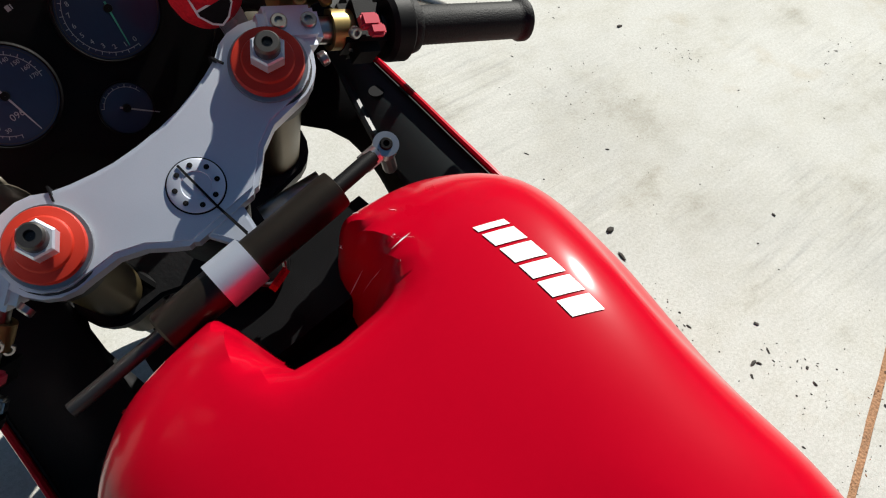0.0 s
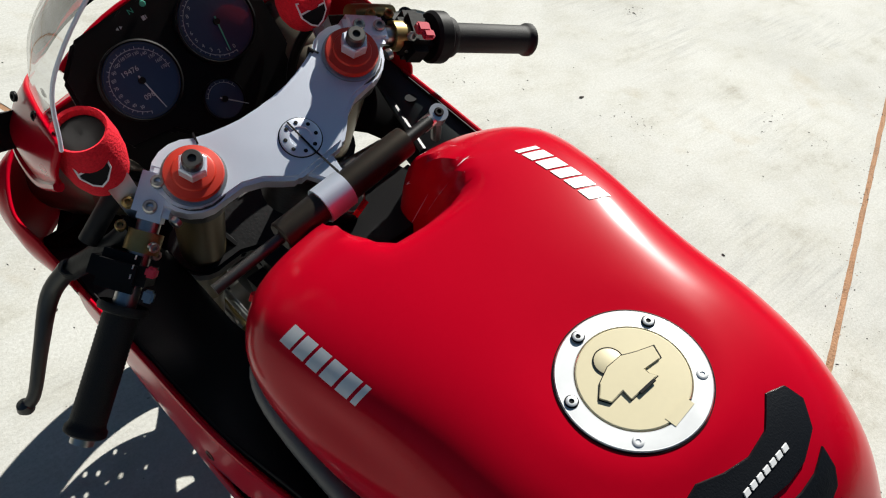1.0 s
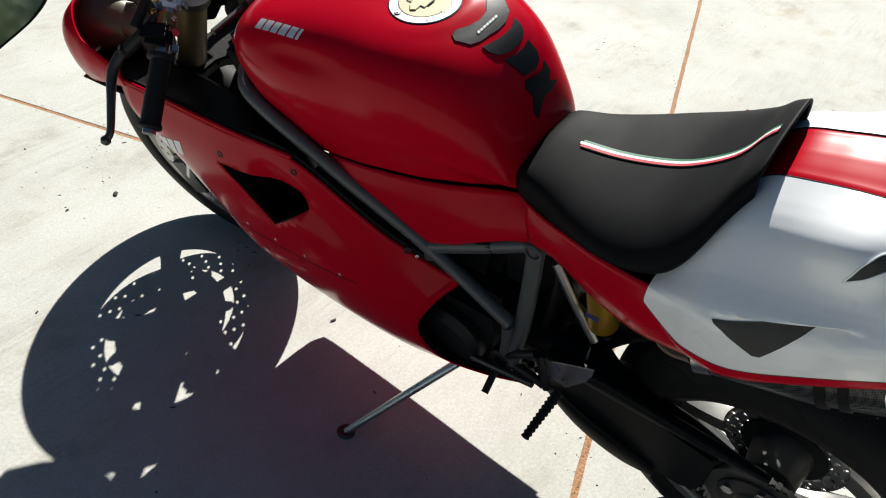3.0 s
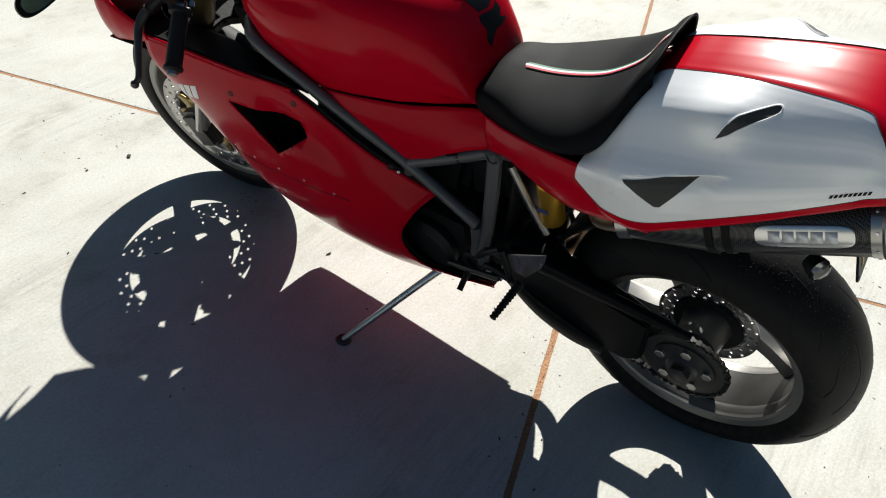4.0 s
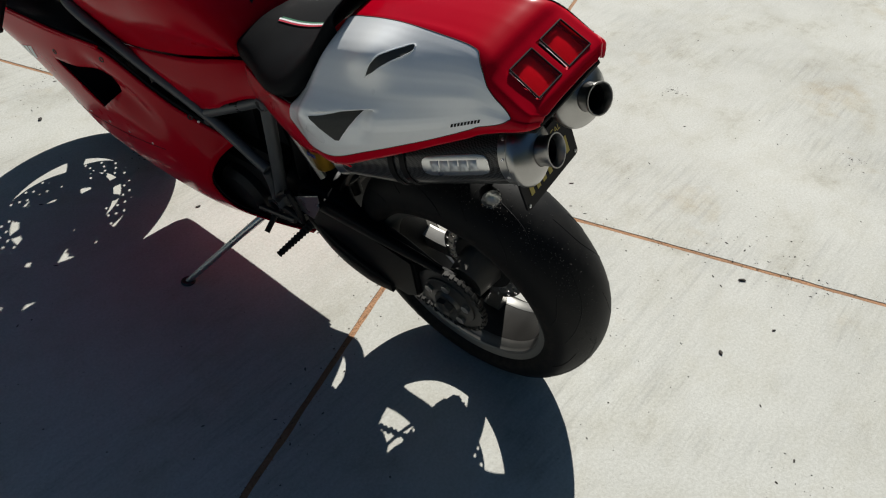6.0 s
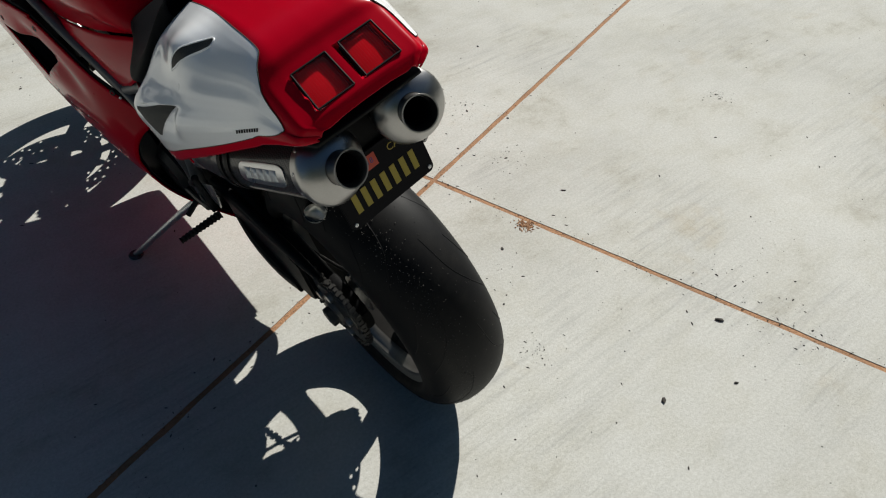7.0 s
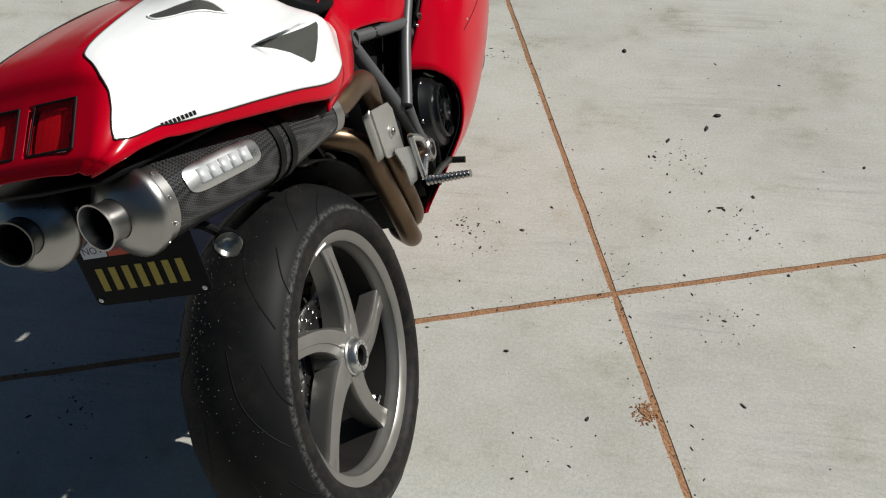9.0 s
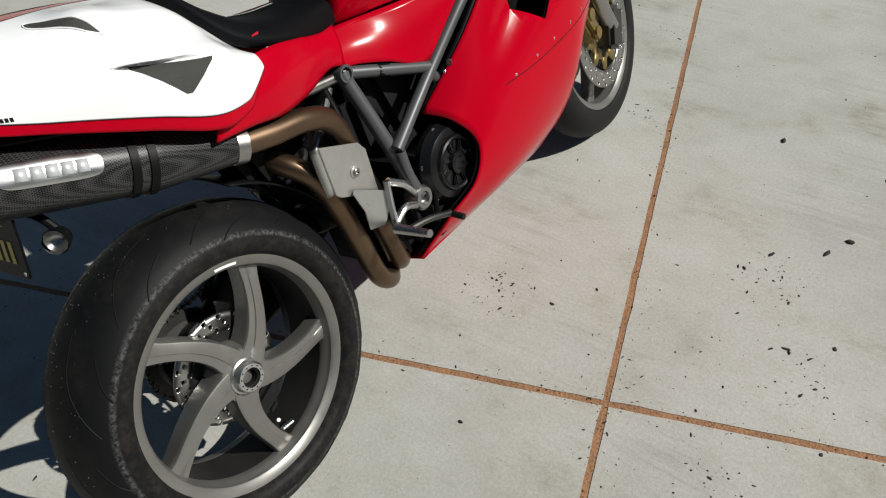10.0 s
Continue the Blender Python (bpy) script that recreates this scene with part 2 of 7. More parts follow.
def concrete():
    m = bpy.data.materials.new("concrete")
    m.use_nodes = True
    n, l = m.node_tree.nodes, m.node_tree.links
    p = n["Principled BSDF"]
    p.inputs["Roughness"].default_value = 0.85
    p.inputs["Specular IOR Level"].default_value = 0.25
    co = n.new("ShaderNodeTexCoord")

    def tex(scale, detail, stretch=(1, 1, 1), rot=0.0, rough=0.6):
        mp = n.new("ShaderNodeMapping")
        mp.inputs["Scale"].default_value, mp.inputs["Rotation"].default_value = stretch, (0, 0, rot)
        l.new(co.outputs["Object"], mp.inputs[0])
        t = n.new("ShaderNodeTexNoise")
        t.inputs["Scale"].default_value, t.inputs["Detail"].default_value, t.inputs["Roughness"].default_value = scale, detail, rough
        l.new(mp.outputs[0], t.inputs["Vector"])
        return t.outputs["Fac"]

    def ramp(src, stops):
        r = n.new("ShaderNodeValToRGB")
        e = r.color_ramp.elements
        for i, (pos, col) in enumerate(stops):
            el = e[i] if i < 2 else e.new(pos)
            el.position, el.color = pos, (*col, 1)
        l.new(src, r.inputs[0])
        return r.outputs[0]

    def mix(kind, a, b, fac):
        x = n.new("ShaderNodeMixRGB")
        x.blend_type = kind
        x.inputs[0].default_value = fac
        l.new(a, x.inputs[1])
        l.new(b, x.inputs[2])
        return x.outputs[0]

    broad = ramp(tex(1.1, 8, rough=0.65), [(0.25, (0.39, 0.39, 0.365)), (0.5, (0.49, 0.491, 0.462)), (0.8, (0.56, 0.562, 0.532))])
    blotch = ramp(tex(3.2, 9, (1, 1.4, 1), 0.3, 0.7), [(0.30, (0.66, 0.63, 0.56)), (0.43, (0.93, 0.92, 0.89)), (0.55, (1, 1, 1))])
    tan_stain = ramp(tex(2.1, 5, (1, 1, 1), 1.1, 0.6), [(0.30, (0.80, 0.70, 0.55)), (0.40, (1, 1, 1))])
    trowel = ramp(tex(9, 6, (0.35, 5, 1), 1.86, 0.65), [(0.32, (0.80, 0.80, 0.81)), (0.5, (0.98, 0.98, 0.98)), (0.75, (1.06, 1.06, 1.06))])
    scratch = ramp(tex(40, 4, (0.12, 3, 1), 1.75, 0.7), [(0.36, (0.82, 0.82, 0.82)), (0.46, (1, 1, 1))])
    fine = ramp(tex(130, 6, rough=0.8), [(0.3, (0.80, 0.79, 0.77)), (0.62, (1.07, 1.07, 1.07))])
    pits = ramp(tex(420, 2), [(0.28, (0.5, 0.47, 0.43)), (0.36, (1, 1, 1))])
    smudge = ramp(tex(7, 8, rough=0.75), [(0.24, (0.52, 0.52, 0.52)), (0.36, (1, 1, 1))])
    col = mix("MULTIPLY", broad, blotch, 0.8)
    col = mix("MULTIPLY", col, tan_stain, 0.6)
    where = ramp(tex(1.7, 3, rough=0.5), [(0.45, (0, 0, 0)), (0.62, (1, 1, 1))])
    streak = mix("MULTIPLY", trowel, scratch, 0.7)
    worn = mix("MULTIPLY", col, streak, 0.8)
    x = n.new("ShaderNodeMixRGB")
    l.new(where, x.inputs[0])
    l.new(col, x.inputs[1])
    l.new(worn, x.inputs[2])
    col = x.outputs[0]
    col = mix("MULTIPLY", col, smudge, 0.6)
    col = mix("MULTIPLY", col, fine, 1.0)
    col = mix("MULTIPLY", col, pits, 0.9)
    l.new(col, p.inputs["Base Color"])
    b = n.new("ShaderNodeBump")
    b.inputs["Strength"].default_value, b.inputs["Distance"].default_value = 0.35, 0.002
    l.new(tex(220, 6, rough=0.7), b.inputs["Height"])
    l.new(b.outputs[0], p.inputs["Normal"])
    return m


concrete_mat = concrete()


# ---- shaping helpers ----
def mesh_from(name, bm, mat, sharp=35):
    me = bpy.data.meshes.new(name)
    bm.normal_update()
    for f in bm.faces:
        f.smooth = True
    bm.to_mesh(me)
    bm.free()
    me.set_sharp_from_angle(angle=radians(sharp))
    me.materials.append(mat)
    return me


def part(name, bm, mat, parent, label="", sharp=35, thick=0.0):
    """One mesh object under a thing or a part."""
    ob = new(name, mesh_from(name, bm, mat, sharp))
    if parent == "steering":
        ob.parent, ob.matrix_local = bike, STEER
    else:
        while parent.parent and parent.parent.parent:
            parent = parent.parent
        ob.parent = parent
    if thick:
        s = ob.modifiers.new("thickness", "SOLIDIFY")
        s.thickness, s.offset = thick, 0
    return tagged(ob, label)


def spline(pts, n):
    """Points on a Catmull-Rom curve through pts, n to a span."""
    a = np.array(pts, float)
    a = np.vstack([2 * a[0] - a[1], a, 2 * a[-1] - a[-2]])
    out = []
    for i in range(1, len(a) - 2):
        for t in np.arange(n) / n:
            out.append(0.5 * (2 * a[i] + (a[i + 1] - a[i - 1]) * t + (2 * a[i - 1] - 5 * a[i] + 4 * a[i + 1] - a[i + 2]) * t * t + (3 * a[i] - a[i - 1] - 3 * a[i + 1] + a[i + 2]) * t ** 3))
    out.append(a[-2])
    return np.array(out)


def sheet(grid, nu=6, nv=6):
    """A smooth surface through a grid of points [column][row]."""
    rows = np.array([spline(col, nv) for col in grid])
    full = np.array([spline(rows[:, j], nu) for j in range(rows.shape[1])])
    return np.swapaxes(full, 0, 1)


def skin(grid, around=False, caps=False):
    bm = bmesh.new()
    v = [[bm.verts.new(p) for p in col] for col in grid]
    for a, b in zip(v, v[1:]):
        k = len(a)
        for j in range(k if around else k - 1):
            bm.faces.new((a[j], a[(j + 1) % k], b[(j + 1) % k], b[j]))
    if caps:
        bm.faces.new(v[0])
        bm.faces.new(v[-1][::-1])
    bmesh.ops.recalc_face_normals(bm, faces=bm.faces)
    return bm


def tube(pts, r, n=12, steps=6, caps=True):
    """A round pipe along a smooth curve; r: one radius or one for each point."""
    c = spline(pts, steps) if len(pts) > 2 else np.array(pts, float)
    rad = np.full(len(c), r, float) if np.isscalar(r) else np.interp(np.linspace(0, 1, len(c)), np.linspace(0, 1, len(r)), r)
    rings, side = [], None
    for i, p in enumerate(c):
        d = Vector(c[min(i + 1, len(c) - 1)] - c[max(i - 1, 0)]).normalized()
        if side is None:
            side = d.orthogonal().normalized()
        side = (side - d * side.dot(d)).normalized()
        up = d.cross(side)
        rings.append([Vector(p) + (side * math.cos(a) + up * math.sin(a)) * rad[i] for a in np.linspace(0, 2 * math.pi, n, endpoint=False)])
    return skin(rings, True, caps)


def lathe(profile, origin, axis, n=48, start=0.0):
    """Turns (along, radius) pairs about an axis through origin."""
    ax = Vector(axis).normalized()
    s = ax.orthogonal().normalized()
    t = ax.cross(s)
    o = Vector(origin)
    rings = [[o + ax * a + (s * math.cos(q) + t * math.sin(q)) * max(r, 1e-4) for q in np.linspace(start, start + 2 * math.pi, n, endpoint=False)] for a, r in profile]
    return skin(rings, True, False)


def plate(outline, u, v, origin, depth, bevel=0.0):
    """A flat outline of (a, b) in the plane origin + a u + b v, made depth thick along u x v."""
    u, v, o = Vector(u).normalized(), Vector(v).normalized(), Vector(origin)
    w = u.cross(v).normalized()
    bm = bmesh.new()
    ring = [bm.verts.new(o + u * a + v * b) for a, b in outline]
    f = bm.faces.new(ring)
    ext = bmesh.ops.extrude_face_region(bm, geom=[f])
    bmesh.ops.translate(bm, verts=[g for g in ext["geom"] if isinstance(g, bmesh.types.BMVert)], vec=w * depth)
    bmesh.ops.recalc_face_normals(bm, faces=bm.faces)
    if bevel:
        edges = [e for e in bm.edges if len(e.link_faces) == 2 and e.calc_face_angle(0) > 0.6]
        bmesh.ops.bevel(bm, geom=edges, offset=bevel, segments=2, affect="EDGES", clamp_overlap=True)
    return bm


def box(size, m, bevel=0.003):
    bm = bmesh.new()
    bmesh.ops.create_cube(bm, size=1, matrix=m @ Matrix.Diagonal((*size, 1)))
    if bevel:
        bmesh.ops.bevel(bm, geom=bm.edges[:], offset=bevel, segments=2, affect="EDGES", clamp_overlap=True)
    return bm


def join(*bms):
    out = bms[0]
    for b in bms[1:]:
        me = bpy.data.meshes.new("joined")
        b.to_mesh(me)
        b.free()
        out.from_mesh(me)
        bpy.data.meshes.remove(me)
    return out


def basis(origin, x, y):
    """A pose with its x and y axes along the given directions."""
    x = Vector(x).normalized()
    z = x.cross(Vector(y)).normalized()
    y = z.cross(x)
    m = Matrix((x, y, z)).transposed().to_4x4()
    m.translation = Vector(origin)
    return m


def hexnut(origin, axis, r, h):
    return lathe([(0, 0.0), (0, r), (h * 0.9, r), (h, r * 0.88), (h, 0.0)], origin, axis, 6)


def bolt_head(origin, axis, r=0.006, h=0.004):
    """A socket screw's head with its recess."""
    return lathe([(0, r), (h * 0.8, r), (h, r * 0.85), (h, r * 0.5), (h * 0.35, r * 0.45), (h * 0.35, 0)], origin, axis, 14)


from mathutils.bvhtree import BVHTree  # noqa: E402


def tree_of(ob):
    me = ob.data
    return BVHTree.FromPolygons([v.co for v in me.vertices], [p.vertices for p in me.polygons])


def laid_on(tree, outline, u, v, origin, toward, lift=0.0008, cuts=3, thick=0.0):
    """A flat outline pressed on to a curved surface along toward."""
    u, v, o, w = Vector(u).normalized(), Vector(v).normalized(), Vector(origin), Vector(toward).normalized()
    bm = bmesh.new()
    f = bm.faces.new([bm.verts.new(o + u * a + v * b) for a, b in outline])
    bmesh.ops.triangulate(bm, faces=[f])
    for _ in range(cuts):
        bmesh.ops.subdivide_edges(bm, edges=bm.edges[:], cuts=1, use_grid_fill=True)
        bmesh.ops.triangulate(bm, faces=bm.faces[:])
    for p in bm.verts:
        hit = tree.ray_cast(p.co - w * 0.5, w)
        if hit[0] is None:
            hit = tree.find_nearest(p.co)
        nrm = hit[1] if hit[1].dot(w) < 0 else -hit[1]
        p.co = hit[0] + nrm * (lift + thick)
    if thick:
        ext = bmesh.ops.extrude_face_region(bm, geom=bm.faces[:])
        bmesh.ops.translate(bm, verts=[g for g in ext["geom"] if isinstance(g, bmesh.types.BMVert)], vec=w * (thick + 0.001))
        bmesh.ops.recalc_face_normals(bm, faces=bm.faces)
    else:
        bmesh.ops.recalc_face_normals(bm, faces=bm.faces)
        if bm.faces and sum(fc.normal.dot(w) for fc in bm.faces) > 0:
            bmesh.ops.reverse_faces(bm, faces=bm.faces)
    return bm


def cut_opening(bm, outline, low, high):
    """Cuts a convex outline of (y, z) clean through a side panel, within the y, z range low to high."""
    pairs = list(zip(outline, outline[1:] + outline[:1]))
    for (y0, z0), (y1, z1) in pairs:
        near = [fc for fc in bm.faces if low[0] < fc.calc_center_median().y < high[0] and low[1] < fc.calc_center_median().z < high[1]]
        geom = set(near) | {q for fc in near for q in fc.edges} | {q for fc in near for q in fc.verts}
        bmesh.ops.bisect_plane(bm, geom=list(geom), plane_co=(0, y0, z0), plane_no=(0, z1 - z0, y0 - y1), dist=1e-6)
    gone = []
    for fc in bm.faces:
        c = fc.calc_center_median()
        s = [(y1 - y0) * (c.z - z0) - (z1 - z0) * (c.y - y0) for (y0, z0), (y1, z1) in pairs]
        if all(v > 0 for v in s) or all(v < 0 for v in s):
            gone.append(fc)
    bmesh.ops.delete(bm, geom=gone, context="FACES")
    return bm


# ---- ground ----
JOINT = Vector((0.498, 0.496))
ALONG, ACROSS = radians(17.4), radians(105.4)
da, db = Vector((math.cos(ALONG), math.sin(ALONG))), Vector((math.cos(ACROSS), math.sin(ACROSS)))
ground = new("ground", mesh_from("ground", box((5000, 5000, 0.2), pose(0, 0, -0.118, 0, 0, 0), 0), concrete_mat))
tagged(ground, "wide concrete yard with rusty brown joints", "ground", kind="structure")
part("joint_bed", box((60, 60, 0.012), pose(0.5, 0.5, -0.0075, 0, 0, 17.4), 0), filler, ground, "rusty brown joint filler")
SLAB, GAP = 3.4, 0.0072


def slab(i, j):
    """One cast slab, its edges a little worn."""
    lo_a, hi_a = (i * SLAB + GAP, (i + 1) * SLAB - GAP)
    lo_b, hi_b = (j * SLAB + GAP, (j + 1) * SLAB - GAP)
    r = random.Random(i * 31 + j)
    n = 110 if abs(i + 0.5) < 2 and abs(j + 0.5) < 2 else 4
    edge = []
    for (a0, b0), (a1, b1), (ia, ib) in (((lo_a, lo_b), (hi_a, lo_b), (0, 1)), ((hi_a, lo_b), (hi_a, hi_b), (-1, 0)), ((hi_a, hi_b), (lo_a, hi_b), (0, -1)), ((lo_a, hi_b), (lo_a, lo_b), (1, 0))):
        for k in range(n):
            t = k / n
            w = 0 if n < 10 or k == 0 else 0.004 * max(0, noise.noise((a0 + (a1 - a0) * t * 9, b0 + (b1 - b0) * t * 9, i + 3 * j)))+ 0.0012 * r.random()
            edge.append((a0 + (a1 - a0) * t + ia * w, b0 + (b1 - b0) * t + ib * w))
    bm = bmesh.new()
    top = bm.faces.new([bm.verts.new((*(JOINT + da * a + db * b), 0.0)) for a, b in edge])
    ext = bmesh.ops.extrude_face_region(bm, geom=[top])
    bmesh.ops.translate(bm, verts=[g for g in ext["geom"] if isinstance(g, bmesh.types.BMVert)], vec=(0, 0, -0.02))
    bmesh.ops.recalc_face_normals(bm, faces=bm.faces)
    part("slab", bm, concrete_mat, ground)


for si in range(-8, 8):
    for sj in range(-8, 8):
        slab(si, sj)
# ---- motorcycle ----
LEAN = 16.0
bike = new("motorcycle")
bike.matrix_world = pose(0, 0, 0.1, 0, -LEAN, 0) @ pose(0, 0, -0.1)
tagged(bike, "red sports motorcycle with white tail panels, leaning on its side stand", "motorcycle")
AXLE_R, AXLE_F = Vector((0, 0, 0.311)), Vector((0, 1.421, 0.30))
STEM = Vector((0, 1.108, 0.907))
RAKE = radians(24.5)
UPFORK = Vector((0, -math.sin(RAKE), math.cos(RAKE)))
STEER = Matrix.Translation(STEM) @ Matrix.Rotation(radians(5.5), 4, UPFORK) @ Matrix.Translation(-STEM)


# tank
def ease(t):
    t = min(1.0, max(0.0, t))
    return t * t * (3 - 2 * t)


CAP, CAPN = Vector((-0.001, 0.708, 0.9635)), Vector((0, 0.02, 1)).normalized()


def tank_grid():
    rows = [  # y, top, half width, widest height, bottom, squareness
        (1.030, 0.845, 0.085, 0.80, 0.765, 2.4), (1.022, 0.884, 0.120, 0.825, 0.750, 2.8), (1.000, 0.917, 0.148, 0.845, 0.735, 3.1),
        (0.945, 0.946, 0.178, 0.865, 0.715, 3.3), (0.865, 0.960, 0.182, 0.862, 0.708, 3.4), (0.760, 0.9635, 0.165, 0.845, 0.712, 3.4),
        (0.690, 0.9640, 0.158, 0.838, 0.718, 3.5), (0.630, 0.9575, 0.149, 0.833, 0.724, 3.3), (0.575, 0.932, 0.134, 0.82, 0.730, 3.0),
        (0.535, 0.884, 0.117, 0.80, 0.735, 2.8), (0.505, 0.828, 0.100, 0.78, 0.738, 2.6), (0.490, 0.785, 0.080, 0.762, 0.740, 2.4)]
    ctrl = np.array(rows)
    ys = spline(ctrl, 7)
    grid = []
    for y, top, w, zw, bot, sq in ys:
        col = []
        for a in np.linspace(0, math.pi, 61):
            c, s = math.cos(a), math.sin(a)
            x = -w * math.copysign(abs(c) ** (2 / sq), c)
            z = zw + (top - zw) * abs(s) ** (2 / sq)
            if y > 0.88:
                t = ease((y - 0.905) / 0.085) * (1 - ease((x - 0.022) / 0.042)) * ease((x + 0.052) / 0.034)
                z -= 0.13 * t
            # arm hollows under the shoulders
            hollow = 0.011 * math.exp(-((y - 0.835) / 0.075) ** 2 - ((z - 0.918) / 0.020) ** 2) * ease((abs(x) - 0.09) / 0.04)
            x -= math.copysign(hollow, x)
            # flat seat for the filler ring
            away = math.hypot(x - CAP.x, y - CAP.y)
            if away < 0.085 and z > 0.9:
                k = ease((away - 0.056) / 0.029)
                z = (CAP.z - (y - CAP.y) * CAPN.y - 0.0003) * (1 - k) + z * k
            col.append((x, y, z))
        low = []
        wb = float(np.interp(y, [0.49, 0.51, 0.57, 0.65, 0.75, 0.85, 0.95, 1.04], [0.062, 0.072, 0.098, 0.126, 0.146, 0.156, 0.150, 0.07]))
        zb = float(np.interp(y, [0.49, 0.65, 0.85, 0.95, 1.04], [0.752, 0.738, 0.722, 0.735, 0.77]))
        for k in (0.2, 0.4, 0.6, 0.8, 1.0):
            q = k * k * (3 - 2 * k) * 0.6 + k * 0.4
            low.append((-(w + (wb - w) * q), y, zw + (zb - zw) * k))
        low.append((-(wb - 0.006), y, zb - 0.004))
        col = low[::-1] + col + [(-x, yy, z) for x, yy, z in low]
        grid.append(col)
    return grid


tank = part("tank", skin(tank_grid(), False), red, bike, "glossy red fuel tank with a few chips")
on_tank = tree_of(tank)


def word_bars(n, length, height, slant, gap=0.16, widths=()):
    """Outlines of n slanted blocks in place of a maker's letters."""
    widths = widths or [1.0] * n
    unit, at = length / sum(widths), 0.0
    for k in range(n):
        a, b = at, at + widths[k] * unit - unit * gap
        at += widths[k] * unit
        yield [(a, 0), (b, 0), (b + slant, height), (a + slant, height)]


WORD = (1.05, 1.05, 1.0, 1.1, 1.0, 0.55)
for outline in word_bars(6, 0.090, 0.0175, 0.004, 0.2, WORD):
    part("decal", laid_on(on_tank, outline, (0.006, -0.089, 0.008), (0.016, 0.002, 0.008), (-0.153, 0.922, 0.932), (0.5, 0, -0.87), 0.0006, 3), decal_silver, tank, "silver maker's lettering as plain bars")
for outline in word_bars(6, 0.090, 0.0190, -0.005, 0.2, WORD):
    part("decal", laid_on(on_tank, outline, (0.003, 0.089, -0.008), (0.019, -0.003, -0.005), (0.103, 0.836, 0.957), (-0.4, 0, -0.9), 0.0006, 3), decal_white, tank, "white maker's lettering as plain bars")
chip_rng = random.Random(3)
for k in range(9):
    cx, cy, ca, cl = chip_rng.uniform(0.025, 0.095), chip_rng.uniform(0.925, 0.985), chip_rng.uniform(0, 3.1), chip_rng.uniform(0.002, 0.009)
    du, dv = math.cos(ca) * cl, math.sin(ca) * cl
    part("paint_chip", laid_on(on_tank, [(-du, -dv), (0.0006, -0.0004), (du, dv), (-0.0004, 0.0006)], (1, 0, 0), (0, 1, 0), (cx, cy, 1.0), (0, 0.35, -1), 0.0004, 1), decal_white, tank, "pale scratch in the paint")
# filler cap
ring = part("filler_ring", lathe([(-0.006, 0.0540), (0.0008, 0.0540), (0.0016, 0.0532)] + [(0.0016 - 0.00006 * (k % 2), 0.0532 - 0.0127 * k / 24) for k in range(1, 25)] + [(0.0004, 0.0398), (-0.006, 0.0398)], CAP, CAPN, 72), turned, tank, "turned aluminium filler ring")
part("seal", lathe([(-0.004, 0.0552), (0.0004, 0.0552), (0.0006, 0.0546), (-0.004, 0.0540)], CAP, CAPN, 72), decal_black, tank)
part("filler_cap", lathe([(-0.004, 0.0394), (0.0012, 0.0394), (0.0018, 0.0386), (0.0018, 0.0)], CAP, CAPN, 56), cream, tank, "cream coloured locking filler cap")
CM = basis(CAP + CAPN * 0.0016, (1, 0, 0), (0, 1, 0))
for aa in (26, -42, -137, 159, 94):
    at = CM @ Vector((0.0470 * math.cos(radians(aa)), 0.0470 * math.sin(radians(aa)), 0))
    part("bolt_recess", lathe([(0.0001, 0.0050), (0.0003, 0.0048), (0.0003, 0.0)], at, CAPN, 18), decal_black, ring)
    part("bolt", lathe([(0.0, 0.0041), (0.0009, 0.0041), (0.0011, 0.0038), (0.0011, 0.0019), (-0.0006, 0.0017), (-0.0006, 0)], at, CAPN, 18), turned, ring)
    part("bolt_socket", lathe([(0.0004, 0.0018), (0.0004, 0.0)], at, CAPN, 6), decal_black, ring)
FLAP = [(-0.0297, 0.005), (-0.0202, 0.0122), (-0.0074, 0.0165), (0.0058, 0.0159), (0.0158, 0.0105), (0.028, 0.0054), (0.0239, -0.0042), (0.0092, -0.0021), (0.0091, -0.0056), (0.0118, -0.0112), (-0.0149, -0.0104), (-0.0138, -0.0022), (-0.0259, -0.0026)]
part("flap_gap", plate([(a * 1.05 + 0.0004, b * 1.05) for a, b in FLAP], CM.col[0][:3], CM.col[1][:3], CM @ Vector((0, 0, 0.0002)), 0.0004), decal_black, ring)
part("key_flap", plate(FLAP, CM.col[0][:3], CM.col[1][:3], CM @ Vector((0, 0, 0.0002)), 0.0018, 0.0005), cream, ring)
part("finger_recess", lathe([(0.0003, 0.0105), (0.0005, 0.0100), (0.0005, 0)], CM @ Vector((-0.0028, 0.0193, 0.0)), CAPN, 24), cream, ring)
# dark ring stands in for the shadow at the hollow's edge
part("recess_edge", lathe([(0.0003, 0.0112), (0.0007, 0.0110), (0.0007, 0.0104), (0.0003, 0.0102)], CM @ Vector((-0.0028, 0.0193, 0.0)), CAPN, 24), decal_black, ring)
part("key_slot", box((0.015, 0.0026, 0.0008), CM @ pose(0.0005, -0.0116, 0.0021, 0, 0, -2), 0.0003), decal_black, ring)
part("hinge_gap", box((0.025, 0.013, 0.0012), CM @ pose(0.0019, -0.0375, 0.0000, 0, 0, 4), 0.0003), decal_black, ring)
part("hinge", box((0.023, 0.0095, 0.0018), CM @ pose(0.0019, -0.0375, 0.0003, 0, 0, 4), 0.0006), cream, ring)
# tank pad
mid_line = []
PAD_HUB = Vector((0.008, 0.66, 0.84))
for q in np.linspace(0.0, 112, 220):
    d = Vector((0, -math.sin(radians(q)), math.cos(radians(q))))
    h = on_tank.ray_cast(PAD_HUB + d * 0.4, -d)
    if h[0] and h[3] < 0.4:
        mid_line.append(h[0])
run = [0.0]
for p, q in zip(mid_line, mid_line[1:]):
    run.append(run[-1] + (q - p).length)
